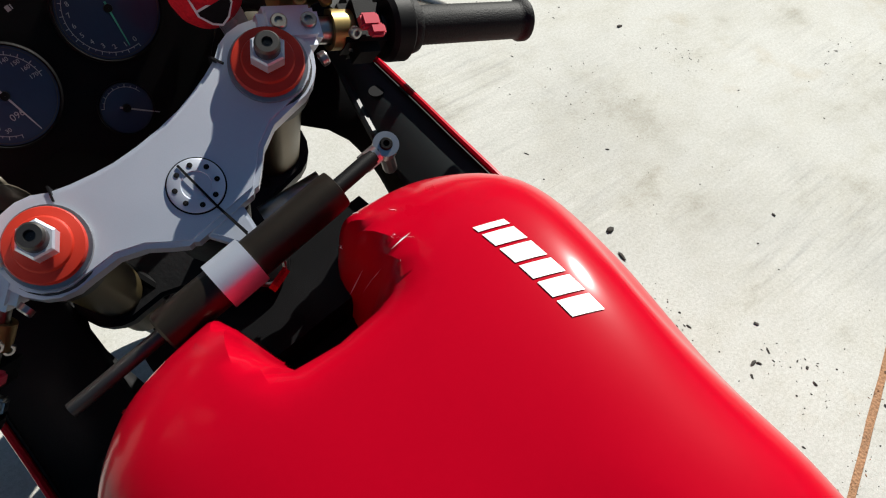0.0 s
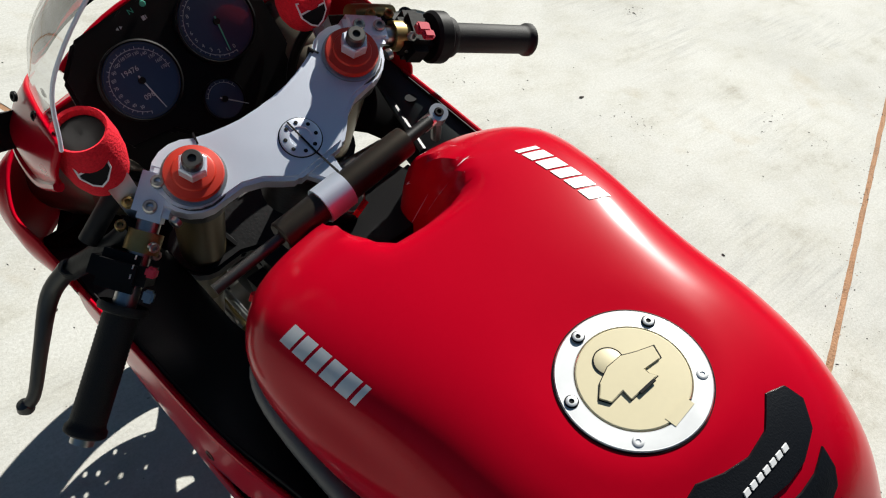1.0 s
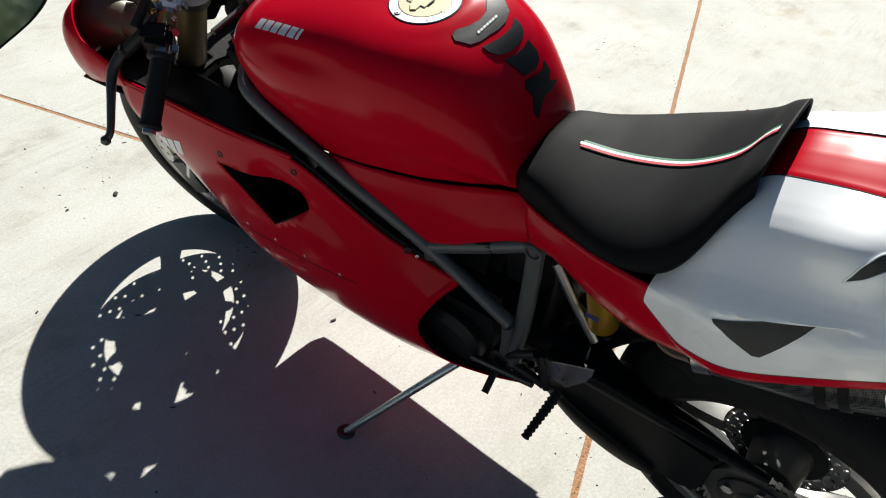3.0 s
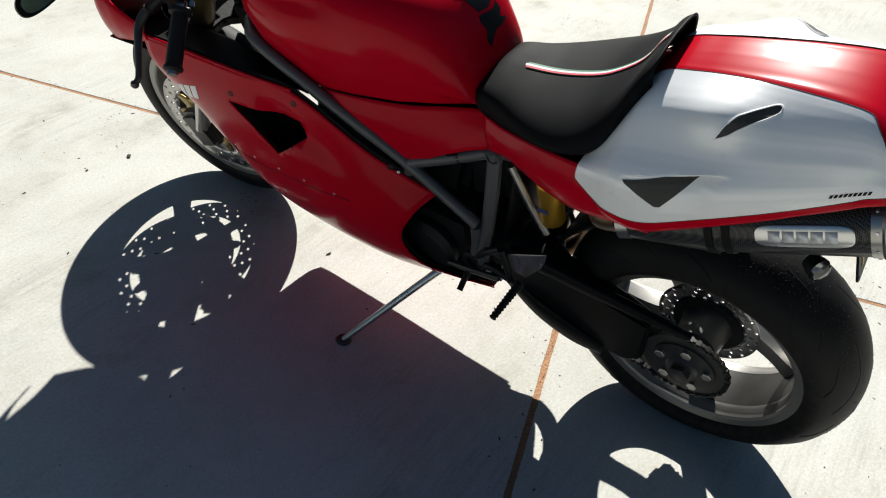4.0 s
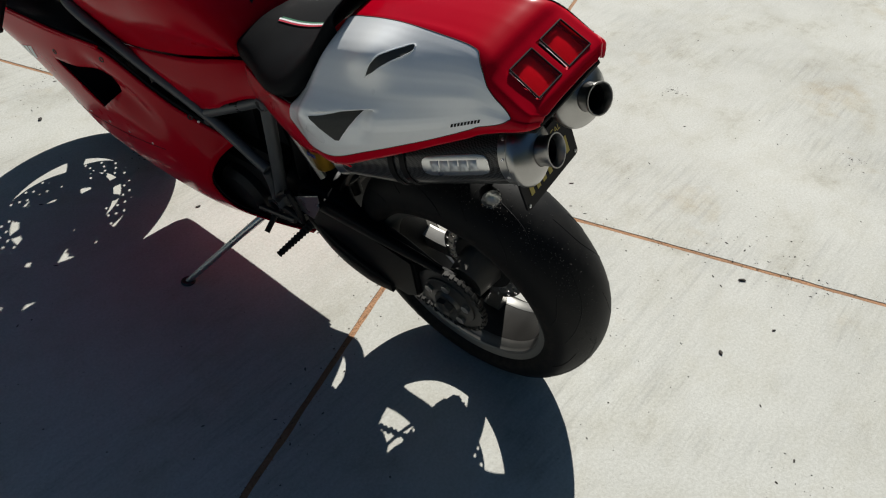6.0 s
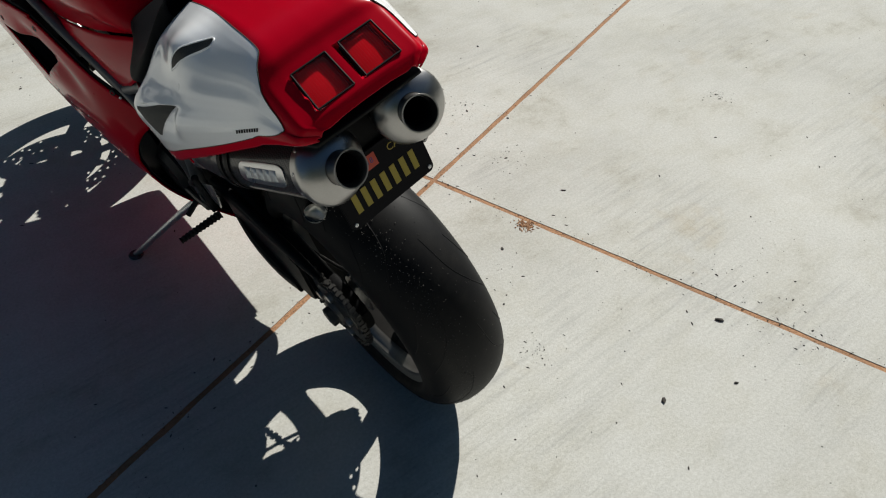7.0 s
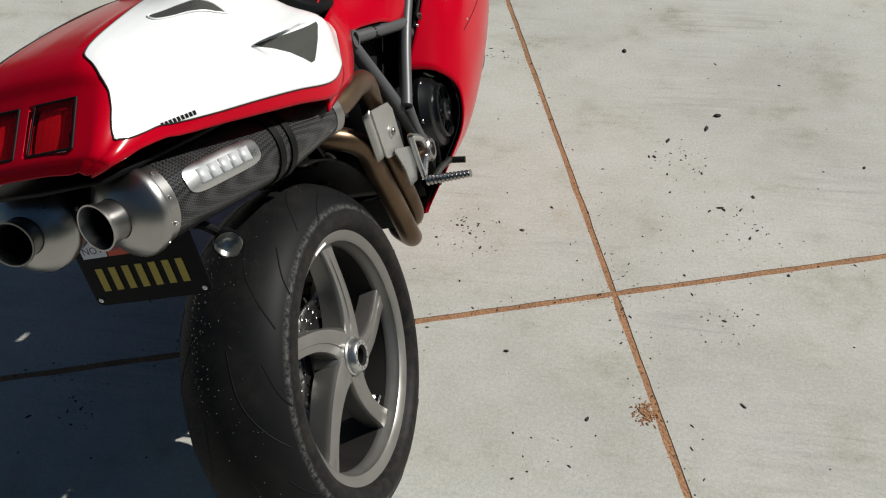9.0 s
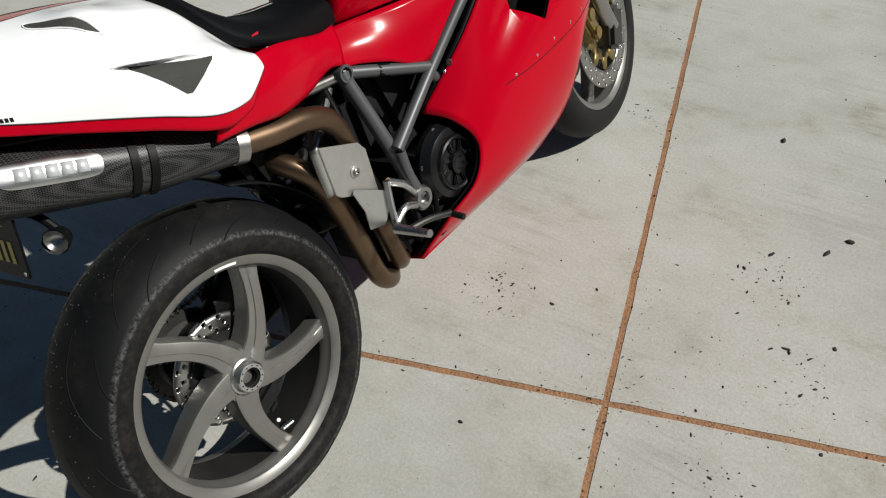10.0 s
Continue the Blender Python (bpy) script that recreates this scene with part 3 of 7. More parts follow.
s_tip = float(np.interp(-0.640, [-p.y for p in mid_line], run))


def on_back(outline, lift, cuts):
    """An outline of (across, down the back of the tank) pressed on to the tank."""
    bm = bmesh.new()
    f_ = bm.faces.new([bm.verts.new((a, b, 0)) for a, b in outline])
    bmesh.ops.triangulate(bm, faces=[f_])
    for _ in range(cuts):
        bmesh.ops.subdivide_edges(bm, edges=bm.edges[:], cuts=1, use_grid_fill=True)
        bmesh.ops.triangulate(bm, faces=bm.faces[:])
    for v in bm.verts:
        s_ = s_tip + 0.006 + v.co.y
        i = int(min(max(np.searchsorted(run, s_), 1), len(run) - 1))
        k = (s_ - run[i - 1]) / max(run[i] - run[i - 1], 1e-6)
        p = mid_line[i - 1].lerp(mid_line[i], min(max(k, 0), 1.5))
        d = mid_line[min(i + 3, len(run) - 1)] - mid_line[max(i - 4, 0)]
        n_ = Vector((0, d.z, -d.y)).normalized()
        if n_.dot(p - PAD_HUB) < 0:
            n_ = -n_
        o = p + Vector((v.co.x, 0, 0)) + n_ * 0.05
        h = on_tank.ray_cast(o, -n_)
        v.co = (h[0] if h[0] else p + Vector((v.co.x, 0, 0))) + n_ * lift
    ext = bmesh.ops.extrude_face_region(bm, geom=bm.faces[:])
    bmesh.ops.translate(bm, verts=[g for g in ext["geom"] if isinstance(g, bmesh.types.BMVert)], vec=(0, 0.0012, -0.0012))
    bmesh.ops.recalc_face_normals(bm, faces=bm.faces)
    return bm


PADS = [[(0.048, -0.004), (0.064, 0.002), (0.068, 0.016), (0.056, 0.033), (0.033, 0.042), (0.013, 0.043), (-0.006, 0.040), (-0.025, 0.038), (-0.041, 0.032), (-0.052, 0.012), (-0.047, 0.003), (-0.037, 0.001), (-0.017, 0.009), (0.004, 0.014), (0.026, 0.011)],
        [(0.053, 0.046), (0.051, 0.062), (0.044, 0.072), (0.026, 0.077), (0.003, 0.077), (-0.020, 0.070), (-0.029, 0.057), (-0.031, 0.046), (-0.002, 0.052), (0.017, 0.054), (0.034, 0.053)],
        [(0.043, 0.082), (0.047, 0.105), (0.042, 0.117), (0.024, 0.123), (-0.002, 0.117), (-0.011, 0.093), (-0.016, 0.080), (0.006, 0.086), (0.030, 0.086)],
        [(0.051, 0.123), (0.053, 0.142), (0.041, 0.152), (0.060, 0.162), (0.040, 0.166), (0.018, 0.165), (0.004, 0.172), (-0.012, 0.184), (-0.015, 0.168), (-0.004, 0.152), (-0.009, 0.135), (-0.005, 0.124), (0.016, 0.129), (0.021, 0.138), (0.038, 0.131)]]
for outline in PADS:
    part("tank_pad", on_back(outline, 0.0016, 3), pad_black, tank, "black rubber tank pad segment")
for outline in word_bars(7, 0.050, 0.0034, 0.0012, 0.3):
    part("decal", on_back([(a - 0.018, 0.0285 - b) for a, b in outline], 0.0026, 1), decal_white, tank)

# panels below the tank
for side in (-1, 1):
    s = np.array((side, 1, 1))
    up = [(0.156, 0.866, 0.718), (0.147, 0.75, 0.726), (0.123, 0.63, 0.735), (0.092, 0.545, 0.743), (0.076, 0.492, 0.748), (0.072, 0.455, 0.748)]
    lo = [(0.163, 0.858, 0.712), (0.156, 0.74, 0.660), (0.145, 0.625, 0.610), (0.130, 0.545, 0.650), (0.112, 0.490, 0.674), (0.104, 0.455, 0.684)]
    mid = [tuple(np.array(a) * 0.5 + np.array(b) * 0.5 + (0.006, 0, 0)) for a, b in zip(up, lo)]
    part("side_cover", skin(sheet([[np.array(q) * s for q in col] for col in zip(up, mid, lo)], 6, 5)), red, bike, "red cover under the tank", thick=0.003)

# seat
def seat_cols():
    prof = [  # y, top centre, half width, side drop, bottom
        (0.502, 0.790, 0.070, 0.782, 0.762), (0.487, 0.810, 0.086, 0.792, 0.754), (0.434, 0.818, 0.106, 0.795, 0.757), (0.379, 0.826, 0.132, 0.803, 0.776),
        (0.326, 0.841, 0.155, 0.815, 0.795), (0.276, 0.863, 0.167, 0.832, 0.813), (0.232, 0.897, 0.165, 0.856, 0.832), (0.207, 0.926, 0.147, 0.884, 0.860), (0.188, 0.962, 0.110, 0.930, 0.895), (0.170, 0.985, 0.080, 0.965, 0.93)]
    out = []
    for y, top, w, zs, bot in spline(prof, 6):
        half = [(0, y, top), (0.35 * w, y, top - 0.002), (0.65 * w, y, top - 0.006), (0.86 * w, y, top * 0.45 + zs * 0.55), (0.97 * w, y, zs), (1.0 * w, y, zs * 0.5 + bot * 0.5), (0.95 * w, y, bot)]
        r = spline(half, 3)
        out.append([(-x, b, c) for x, b, c in r[::-1]] + [tuple(p) for p in r[1:]])
    return out


seat = part("seat", skin(seat_cols()), black_vinyl, bike, "black suede seat with an Italian tricolour stripe", thick=0.004)
on_seat = tree_of(seat)
for k, (name, mat) in enumerate((("stripe", decal_green), ("stripe", decal_white), ("stripe", decal_red))):
    bm = bmesh.new()
    left, right = [], []
    for y in np.linspace(0.437, 0.178, 40):
        for x, row in ((0.0075 - 0.005 * k, right), (0.0075 - 0.005 * (k + 1) + 0.0004, left)):
            y_end = min(y, 0.437 - 0.003 * abs(k - 1))
            h = on_seat.ray_cast(Vector((x, y_end, 1.3)), Vector((0, 0, -1)))
            row.append(bm.verts.new(h[0] + (h[1] if h[1].z > 0 else -h[1]) * 0.0042))
    for i in range(len(left) - 1):
        bm.faces.new((left[i], left[i + 1], right[i + 1], right[i]))
    bmesh.ops.recalc_face_normals(bm, faces=bm.faces)
    part(name, bm, mat, seat, ("green", "white", "red")[k] + " piped stripe")
part("tag", box((0.002, 0.016, 0.010), pose(0.1655, 0.255, 0.838, 0, 25, 8), 0.0005), terry, seat, "small red and white cloth tag")

# tail
TAIL = [  # y, top, flat half width, shoulder half width and z, waist half width and z, bottom half width and z
    (0.235, 0.838, 0.050, 0.120, 0.832, 0.172, 0.815, 0.176, 0.775),
    (0.195, 0.905, 0.050, 0.118, 0.885, 0.190, 0.835, 0.188, 0.752),
    (0.165, 0.948, 0.050, 0.112, 0.922, 0.202, 0.850, 0.196, 0.742),
    (0.110, 0.968, 0.053, 0.112, 0.942, 0.206, 0.862, 0.200, 0.748),
    (0.040, 0.985, 0.058, 0.118, 0.956, 0.196, 0.880, 0.190, 0.776),
    (-0.040, 1.000, 0.064, 0.116, 0.968, 0.172, 0.900, 0.170, 0.814),
    (-0.110, 1.008, 0.070, 0.106, 0.982, 0.147, 0.920, 0.146, 0.852),
    (-0.146, 1.002, 0.076, 0.102, 0.984, 0.133, 0.932, 0.134, 0.874),
    (-0.166, 0.9865, 0.080, 0.101, 0.976, 0.126, 0.938, 0.128, 0.890),
    (-0.197, 0.9685, 0.083, 0.100, 0.961, 0.118, 0.938, 0.119, 0.911),
    (-0.228, 0.9515, 0.086, 0.098, 0.946, 0.109, 0.938, 0.109, 0.925),
    (-0.236, 0.9450, 0.078, 0.088, 0.941, 0.098, 0.935, 0.100, 0.925),
    (-0.242, 0.935, 0.066, 0.076, 0.933, 0.084, 0.929, 0.086, 0.924)]


def tail_half(row):
    y, top, fw, sw, sz, ww, wz, bw, bz = row
    half = [(0, y, top), (fw * 0.6, y, top - 0.001), (fw, y, top - 0.004), (sw, y, sz), ((sw + ww) / 2 + 0.002, y, (sz + wz) / 2 - 0.004), (ww, y, wz), (bw + 0.004, y, (wz + bz) / 2), (bw, y, bz)]
    return spline(half, 4)


TAIL_ROWS = spline(TAIL, 8)


TAIL_SKIN = [tail_half(row) for row in TAIL_ROWS]


def tail_at(y, v):
    """The tail's right skin at y; v runs from 0 at the spine to 28 at the lower lip."""
    i = np.interp(y, TAIL_ROWS[::-1, 0], np.arange(len(TAIL_ROWS))[::-1])
    k, f_ = int(i), i - int(i)
    h0, h1 = TAIL_SKIN[k], TAIL_SKIN[min(k + 1, len(TAIL_SKIN) - 1)]
    j = int(min(v, 27.999))
    a_, b_ = h0[j] * (1 - f_) + h1[j] * f_, h0[j + 1] * (1 - f_) + h1[j + 1] * f_
    return Vector(a_ * (1 - (v - j)) + b_ * (v - j))


EDGE = spline([(0.2385, 19.0, 22.0), (0.236, 16.5, 23.6), (0.222, 13.0, 24.6), (0.205, 10.5, 25.2), (0.185, 8.2, 25.6), (0.165, 7.6, 25.7), (0.125, 7.4, 25.6), (0.085, 7.3, 25.2), (0.03, 7.3, 24.4), (-0.04, 7.6, 23.6), (-0.09, 7.7, 23.2), (-0.118, 7.7, 22.9), (-0.130, 7.9, 22.8), (-0.140, 9.2, 22.7), (-0.152, 10.6, 22.6), (-0.164, 12.2, 22.4), (-0.178, 13.2, 22.2), (-0.192, 13.9, 21.6), (-0.202, 14.8, 20.4), (-0.2085, 16.2, 18.2)], 9)
tail_grid = []
for row in TAIL_ROWS:
    # the skin ends in a thin red lip just under the number panel
    v_end = float(np.interp(row[0], [-0.24, -0.20, -0.164, -0.118, -0.09, -0.04, 0.03, 0.085, 0.125, 0.185, 0.235], [28, 25.4, 24.9, 24.9, 25.0, 25.4, 26.1, 26.9, 27.2, 26.8, 25.0]))
    lo, hi = (float(np.interp(row[0], EDGE[::-1, 0], EDGE[::-1, k])) for k in (1, 2))
    r = []
    for v in np.linspace(0, v_end, 57):
        p = np.array(tail_at(row[0], v))
        # seats for the two tail lights
        dip = ease((p[0] - 0.008) / 0.004) * ease((0.066 - p[0]) / 0.003) * ease((-0.174 - p[1]) / 0.004) * ease((p[1] + 0.227) / 0.004)
        p[1] += 0.0070 * dip
        p[2] -= 0.0123 * dip
        # sunk behind the number panel to clear its duct
        p[0] -= 0.055 * ease((v - max(lo + 1.0, 14.0)) / 1.5) * ease((hi - 0.7 - v) / 1.0) * ease((p[1] + 0.10) / 0.04) * ease((0.185 - p[1]) / 0.02)
        r.append(p)
    tail_grid.append([(-x, b, c) for x, b, c in r[::-1]] + [tuple(p) for p in r[1:]])
tail = part("tail_fairing", skin(tail_grid), red, bike, "red tail fairing with white number panels", thick=0.003)


def scoop(y, v):
    """Depth of the hollow under a sharp crease, deepest at the back of the side duct."""
    crease = 18.1 + 10.1 * (y - 0.032)
    deep = 0.033 * (min(max((0.152 - y) / 0.105, 0.0), 1.0) if y > 0.047 else ease((y - 0.002) / 0.045))
    return deep * ease((v - crease) / 0.7 + 0.5) * min(max((23.4 - v) / (23.4 - crease), 0.0), 1.0)


def panel_at(side, y, v, lift=0.0):
    """The number panel's skin: the tail's, swollen ahead of the upper vent, ridged behind it and hollowed into the duct."""
    p = tail_at(y, v)
    nr = (tail_at(y, v + 0.3) - tail_at(y, v - 0.3)).cross(tail_at(y + 0.002, v) - tail_at(y - 0.002, v)).normalized()
    if nr.x < 0:
        nr = -nr
    bump = 0.017 * math.exp(-((y - 0.04) / (0.055 if y > 0.04 else 0.040)) ** 2 - ((v - 12.0) / (2.6 if v < 12 else 2.0)) ** 2)
    ridge = 0.0045 * math.exp(-((v - 15.4) / (1.3 if v < 15.4 else 2.4)) ** 2) * ease((0.035 - y) / 0.06) * ease((y + 0.185) / 0.06)
    p = p + nr * (0.0026 + bump + ridge + lift)
    p.x -= scoop(y, v)
    return Vector((side * p.x, p.y, p.z))


def on_panel(side, outline, lift, cuts):
    """An outline of (y, v) laid on the number panel."""
    bm = bmesh.new()
    bmesh.ops.triangulate(bm, faces=[bm.faces.new([bm.verts.new((y, v * 0.01, 0)) for y, v in outline])])
    for _ in range(cuts):
        bmesh.ops.subdivide_edges(bm, edges=bm.edges[:], cuts=1, use_grid_fill=True)
        bmesh.ops.triangulate(bm, faces=bm.faces[:])
    for q in bm.verts:
        q.co = panel_at(side, q.co.x, q.co.y * 100, lift)
    bmesh.ops.recalc_face_normals(bm, faces=bm.faces)
    if sum(fc.normal.x for fc in bm.faces) * side < 0:
        bmesh.ops.reverse_faces(bm, faces=bm.faces)
    return bm


VENT = [(0.044, 14.0), (0.036, 12.9), (0.026, 11.9), (0.008, 10.8), (-0.013, 9.8), (-0.021, 9.8), (-0.022, 10.4), (-0.010, 11.2), (0.006, 12.1), (0.026, 13.3)]
DUCT = [(0.146, 19.75), (0.130, 19.65), (0.044, 18.75), (0.043, 19.1), (0.084, 22.6), (0.092, 22.6), (0.142, 20.1)]
for side in (-1, 1):
    cols = [[panel_at(side, y, v) for v in np.linspace(lo, hi, 72)] for y, lo, hi in EDGE]
    panel = part("number_panel", skin(cols), white_paint, tail, "white painted number panel", thick=0.0006)
    border = [c[0] for c in cols] + [c[-1] for c in cols[::-1]]
    part("pinstripe", tube(border + [border[0]], 0.0008, 6, 1), debris_dark, panel, "thin dark outline of the panel")
    on_panel_tree = tree_of(panel)
    part("vent", on_panel(side, VENT, 0.0012, 4), mesh_grey, panel, "grey mesh vent slot")
    part("lip", tube([panel_at(side, y, v, 0.0010) for y, v in spline(VENT + VENT[:1], 5)], 0.0013, 6, 1), white_paint, panel)
    part("duct", on_panel(side, DUCT, 0.0010, 4), mesh_grey, panel, "grey mesh in a triangular air duct")
    for outline in word_bars(9, 0.050, 0.0056, 0.001, 0.3):
        part("decal", laid_on(on_panel_tree, outline, (0, side, -0.45 * side), (0, 0, 1), (side * 0.14, -0.122 if side < 0 else -0.163, 0.913 if side < 0 else 0.921), (-side, 0, -0.2), 0.001, 1), decal_black, panel)
    # tail light
    lm = basis((0.0045 + side * 0.039, -0.2005, 0.9660), (1, 0, 0), (0, 0.869, 0.494))
    out = [(-0.0295 if side > 0 else -0.0312, -0.0300), (0.0295 if side < 0 else 0.0312, -0.0300), (0.0285, 0.0300), (-0.0285, 0.0300)]
    lu, lv, ln = lm.col[0].to_3d(), lm.col[1].to_3d(), lm.col[2].to_3d()
    lamp = part("tail_light", plate(out, lu, lv, lm.translation - ln * 0.012, 0.0050, 0.0006), decal_black, bike, "tail light with ribbed red lens")
    bowl = [[lm @ Vector((a * 0.0272, b * 0.0284, -0.0022 - 0.0014 * (a * a + b * b))) for a in np.linspace(-1, 1, 7)] for b in np.linspace(-1, 1, 7)]
    part("reflector", skin(bowl), lamp_bowl, lamp, "pale reflector behind the lens")
    ribbed = [[lm @ Vector((a * (0.0284 - 0.001 * b), b * 0.0290, 0.0022 + 0.0006 * math.sin(a * 44))) for a in np.linspace(-1, 1, 120)] for b in (-1, -0.33, 0.33, 1)]
    part("lens", skin(ribbed), red_lens, lamp, "red ribbed lens").visible_shadow = False
    for (a0, b0), (a1, b1) in zip(out, out[1:] + out[:1]):
        part("frame", tube([lm @ Vector((a0 * 0.975, b0 * 0.98, 0.0020)), lm @ Vector((a1 * 0.975, b1 * 0.98, 0.0020))], 0.0015, 8), decal_black, lamp)

# wheels
def tyre_profile(r, hw, rim_b, crown):
    """Half round tread, a bulging sidewall and the bead on the rim."""
    pts = [(hw * math.sin(radians(a)), r - crown + crown * math.cos(radians(a))) for a in np.linspace(-74, 74, 27)]
    wall = [(hw * 1.004, 0.252), (hw * 1.006, 0.242), (hw * 0.985, 0.232), (rim_b + 0.008, 0.2255), (rim_b + 0.003, 0.2215), (rim_b - 0.004, 0.216)]
    return [(-x, z) for x, z in wall[::-1]] + pts + wall


def spoke(a0, r0, r1, w0, w1, x0, x1, t, sweep):
    """A tapered, swept spoke in the wheel's own plane; a0 is its angle at the rim."""
    rings = []
    for k in np.linspace(0, 1, 13):
        r = r0 + (r1 - r0) * k
        a = a0 - sweep * (1 - k) ** 1.25
        w = w0 + (w1 - w0) * k + 0.016 * (1 - k) ** 3 + 0.012 * k ** 8
        tk = t * (1.15 - 0.25 * k)
        cx = x0 + (x1 - x0) * k
        er, et = Vector((0, math.cos(a), math.sin(a))), Vector((0, -math.sin(a), math.cos(a)))
        # raised flat with a sunk panel along one flank
        lip = min(1.0, 6 * k * (1 - k)) * 0.03
        ring = []
        for u_, x_ in ((-0.47, -0.5), (0.47, -0.5), (0.50, 0.25), (0.485, 0.40), (0.44, 0.455), (0.18, 0.455), (0.12, 0.485 - lip), (0.09, 0.50), (-0.38, 0.50), (-0.45, 0.47), (-0.49, 0.36), (-0.50, 0.20)):
            ring.append(er * r + et * (w * u_) + Vector((cx + tk * x_, 0, 0)))
        rings.append(ring)
    return skin(rings, True, True)


def wheel(name, axle, r, hw, rim_w, crown, a0, label, hub_x, turn=None):
    w = new(name)
    w.parent = bike
    w.matrix_local = (turn or Matrix()) @ Matrix.Translation(axle)
    tagged(w, label)
    t = part("tyre", lathe(tyre_profile(r, hw, rim_w, crown), (0, 0, 0), (1, 0, 0), 128), worn_tyre_mat if r > 0.31 else rubber, w, "black road tyre with scuffed tread", sharp=60)
    b = rim_w
    part("rim", lathe([(-b, 0.2085), (-b - 0.004, 0.222), (-b + 0.003, 0.2245), (-b + 0.006, 0.219), (-b + 0.012, 0.210), (0.0, 0.207), (b - 0.012, 0.210), (b - 0.006, 0.219), (b - 0.003, 0.2245), (b + 0.004, 0.222), (b, 0.2085), (b - 0.004, 0.204), (b - 0.014, 0.2025), (b - 0.020, 0.198), (b - 0.030, 0.1975), (b - 0.030, 0.2065), (-b + 0.030, 0.2065), (-b + 0.030, 0.1975), (-b + 0.020, 0.198), (-b + 0.014, 0.2025), (-b + 0.004, 0.204), (-b, 0.2085)], (0, 0, 0), (1, 0, 0), 96), rim_paint, w, "grey cast alloy rim")
    # barrel in a darker colour that holds both its dust and its shade
    part("rim_barrel", lathe([(-b + 0.031, 0.1978), (-0.02, 0.196), (0.02, 0.196), (b - 0.031, 0.1978)], (0, 0, 0), (1, 0, 0), 96), dark_rim, w, "inside of the rim, darkened for brake dust and shade")
    return w, t


rear, rear_tyre = wheel("rear_wheel", AXLE_R, 0.314, 0.0940, 0.0755, 0.0712, 0, "rear wheel with grey five spoke rim", 0.08)
for a in (55, 127, 199, 271, 343):
    part("spoke", spoke(radians(a), 0.030, 0.199, 0.042, 0.034, 0.046, 0.038, 0.042, radians(27)), rim_paint, rear, "tapered grey spoke")
part("hub", lathe([(-0.06, 0.0), (-0.06, 0.045), (0.03, 0.056), (0.058, 0.054), (0.066, 0.048), (0.069, 0.038), (0.069, 0)], (0, 0, 0), (1, 0, 0), 48), rim_paint, rear)
nut = part("axle_nut", lathe([(0.066, 0.034), (0.071, 0.034), (0.073, 0.031), (0.084, 0.029), (0.087, 0.026), (0.087, 0.019), (0.080, 0.018), (0.075, 0.0175), (0.075, 0.015)], (0, 0, 0), (1, 0, 0), 24), alloy, rear, "large castellated axle nut")
part("axle_bore", lathe([(0.0835, 0.0178), (0.0825, 0.0150), (0.060, 0.0145), (0.060, 0.0)], (0, 0, 0), (1, 0, 0), 28), decal_black, nut)
for k in range(12):
    a = radians(30 * k)
    part("pin_hole", lathe([(0.0872, 0.0016), (0.0874, 0)], (0, 0.0225 * math.cos(a), 0.0225 * math.sin(a)), (1, 0, 0), 8), decal_black, nut)
part("rim_decal", skin([[(0.0772 + 0.0, r_ * math.cos(a), r_ * math.sin(a)) for r_ in (0.2095, 0.2165)] for a in np.linspace(radians(66), radians(78), 12)]), decal_white, rear, "small white rim lettering as a plain bar")
part("valve", tube([(0.02, 0.02, -0.188), (0.03, 0.02, -0.165), (0.045, 0.02, -0.150)], 0.004, 8), steel, rear)
part("balance_weight", box((0.012, 0.030, 0.006), pose(0.035, 0.035, -0.183, -10, 0, 0), 0.002), alloy, rear)


def groove(r, hw, crown, pts, parent):
    """A thin tread groove; pts are (angle round the wheel, angle across)."""
    line = []
    for a, b in spline(pts, 8):
        x, rad = hw * math.sin(radians(b)), r - crown + crown * math.cos(radians(b)) - 0.0009
        line.append((x, rad * math.cos(radians(a)), rad * math.sin(radians(a))))
    part("tread_groove", tube(line, 0.0014, 6, 1), decal_black, parent)


for k in range(10):
    a = 36 * k
    for side in (-1, 1):
        off = 18 if side > 0 else 0
        groove(0.314, 0.0940, 0.0712, [(a + off, side * 14), (a + off + 13, side * 22), (a + off + 22, side * 38), (a + off + 30, side * 60)], rear_tyre)
        groove(0.314, 0.0940, 0.0712, [(a + off + 4, side * 46), (a + off + 13, side * 60), (a + off + 18, side * 74)], rear_tyre)

crumb_rng = random.Random(11)
cv, cf = [], []
for k in range(900):
    a, b = radians(crumb_rng.uniform(60, 215)), radians(crumb_rng.gauss(-24, 10) if k % 4 else crumb_rng.uniform(-60, 40))
    rad, x = 0.314 - 0.0712 + 0.0712 * math.cos(b) + 0.0004, 0.094 * math.sin(b)
    c, s = Vector((x, rad * math.cos(a), rad * math.sin(a))), crumb_rng.uniform(0.0004, 0.0013)
    nrm = Vector((math.sin(b), math.cos(b) * math.cos(a), math.cos(b) * math.sin(a)))
    u_ = nrm.orthogonal().normalized()
    w_ = nrm.cross(u_)
    i0 = len(cv)
    cv += [c + u_ * s, c - u_ * s * 0.5 + w_ * s * 0.8, c - u_ * s * 0.5 - w_ * s * 0.8, c + nrm * s]
    cf += [(i0, i0 + 1, i0 + 3), (i0 + 1, i0 + 2, i0 + 3), (i0 + 2, i0, i0 + 3)]
crumb_mesh = bpy.data.meshes.new("rubber_crumbs")
crumb_mesh.from_pydata(cv, [], cf)
crumb_mesh.materials.append(crumb_rubber)
crumbs = new("rubber_crumb", crumb_mesh)
crumbs.parent = rear_tyre.parent
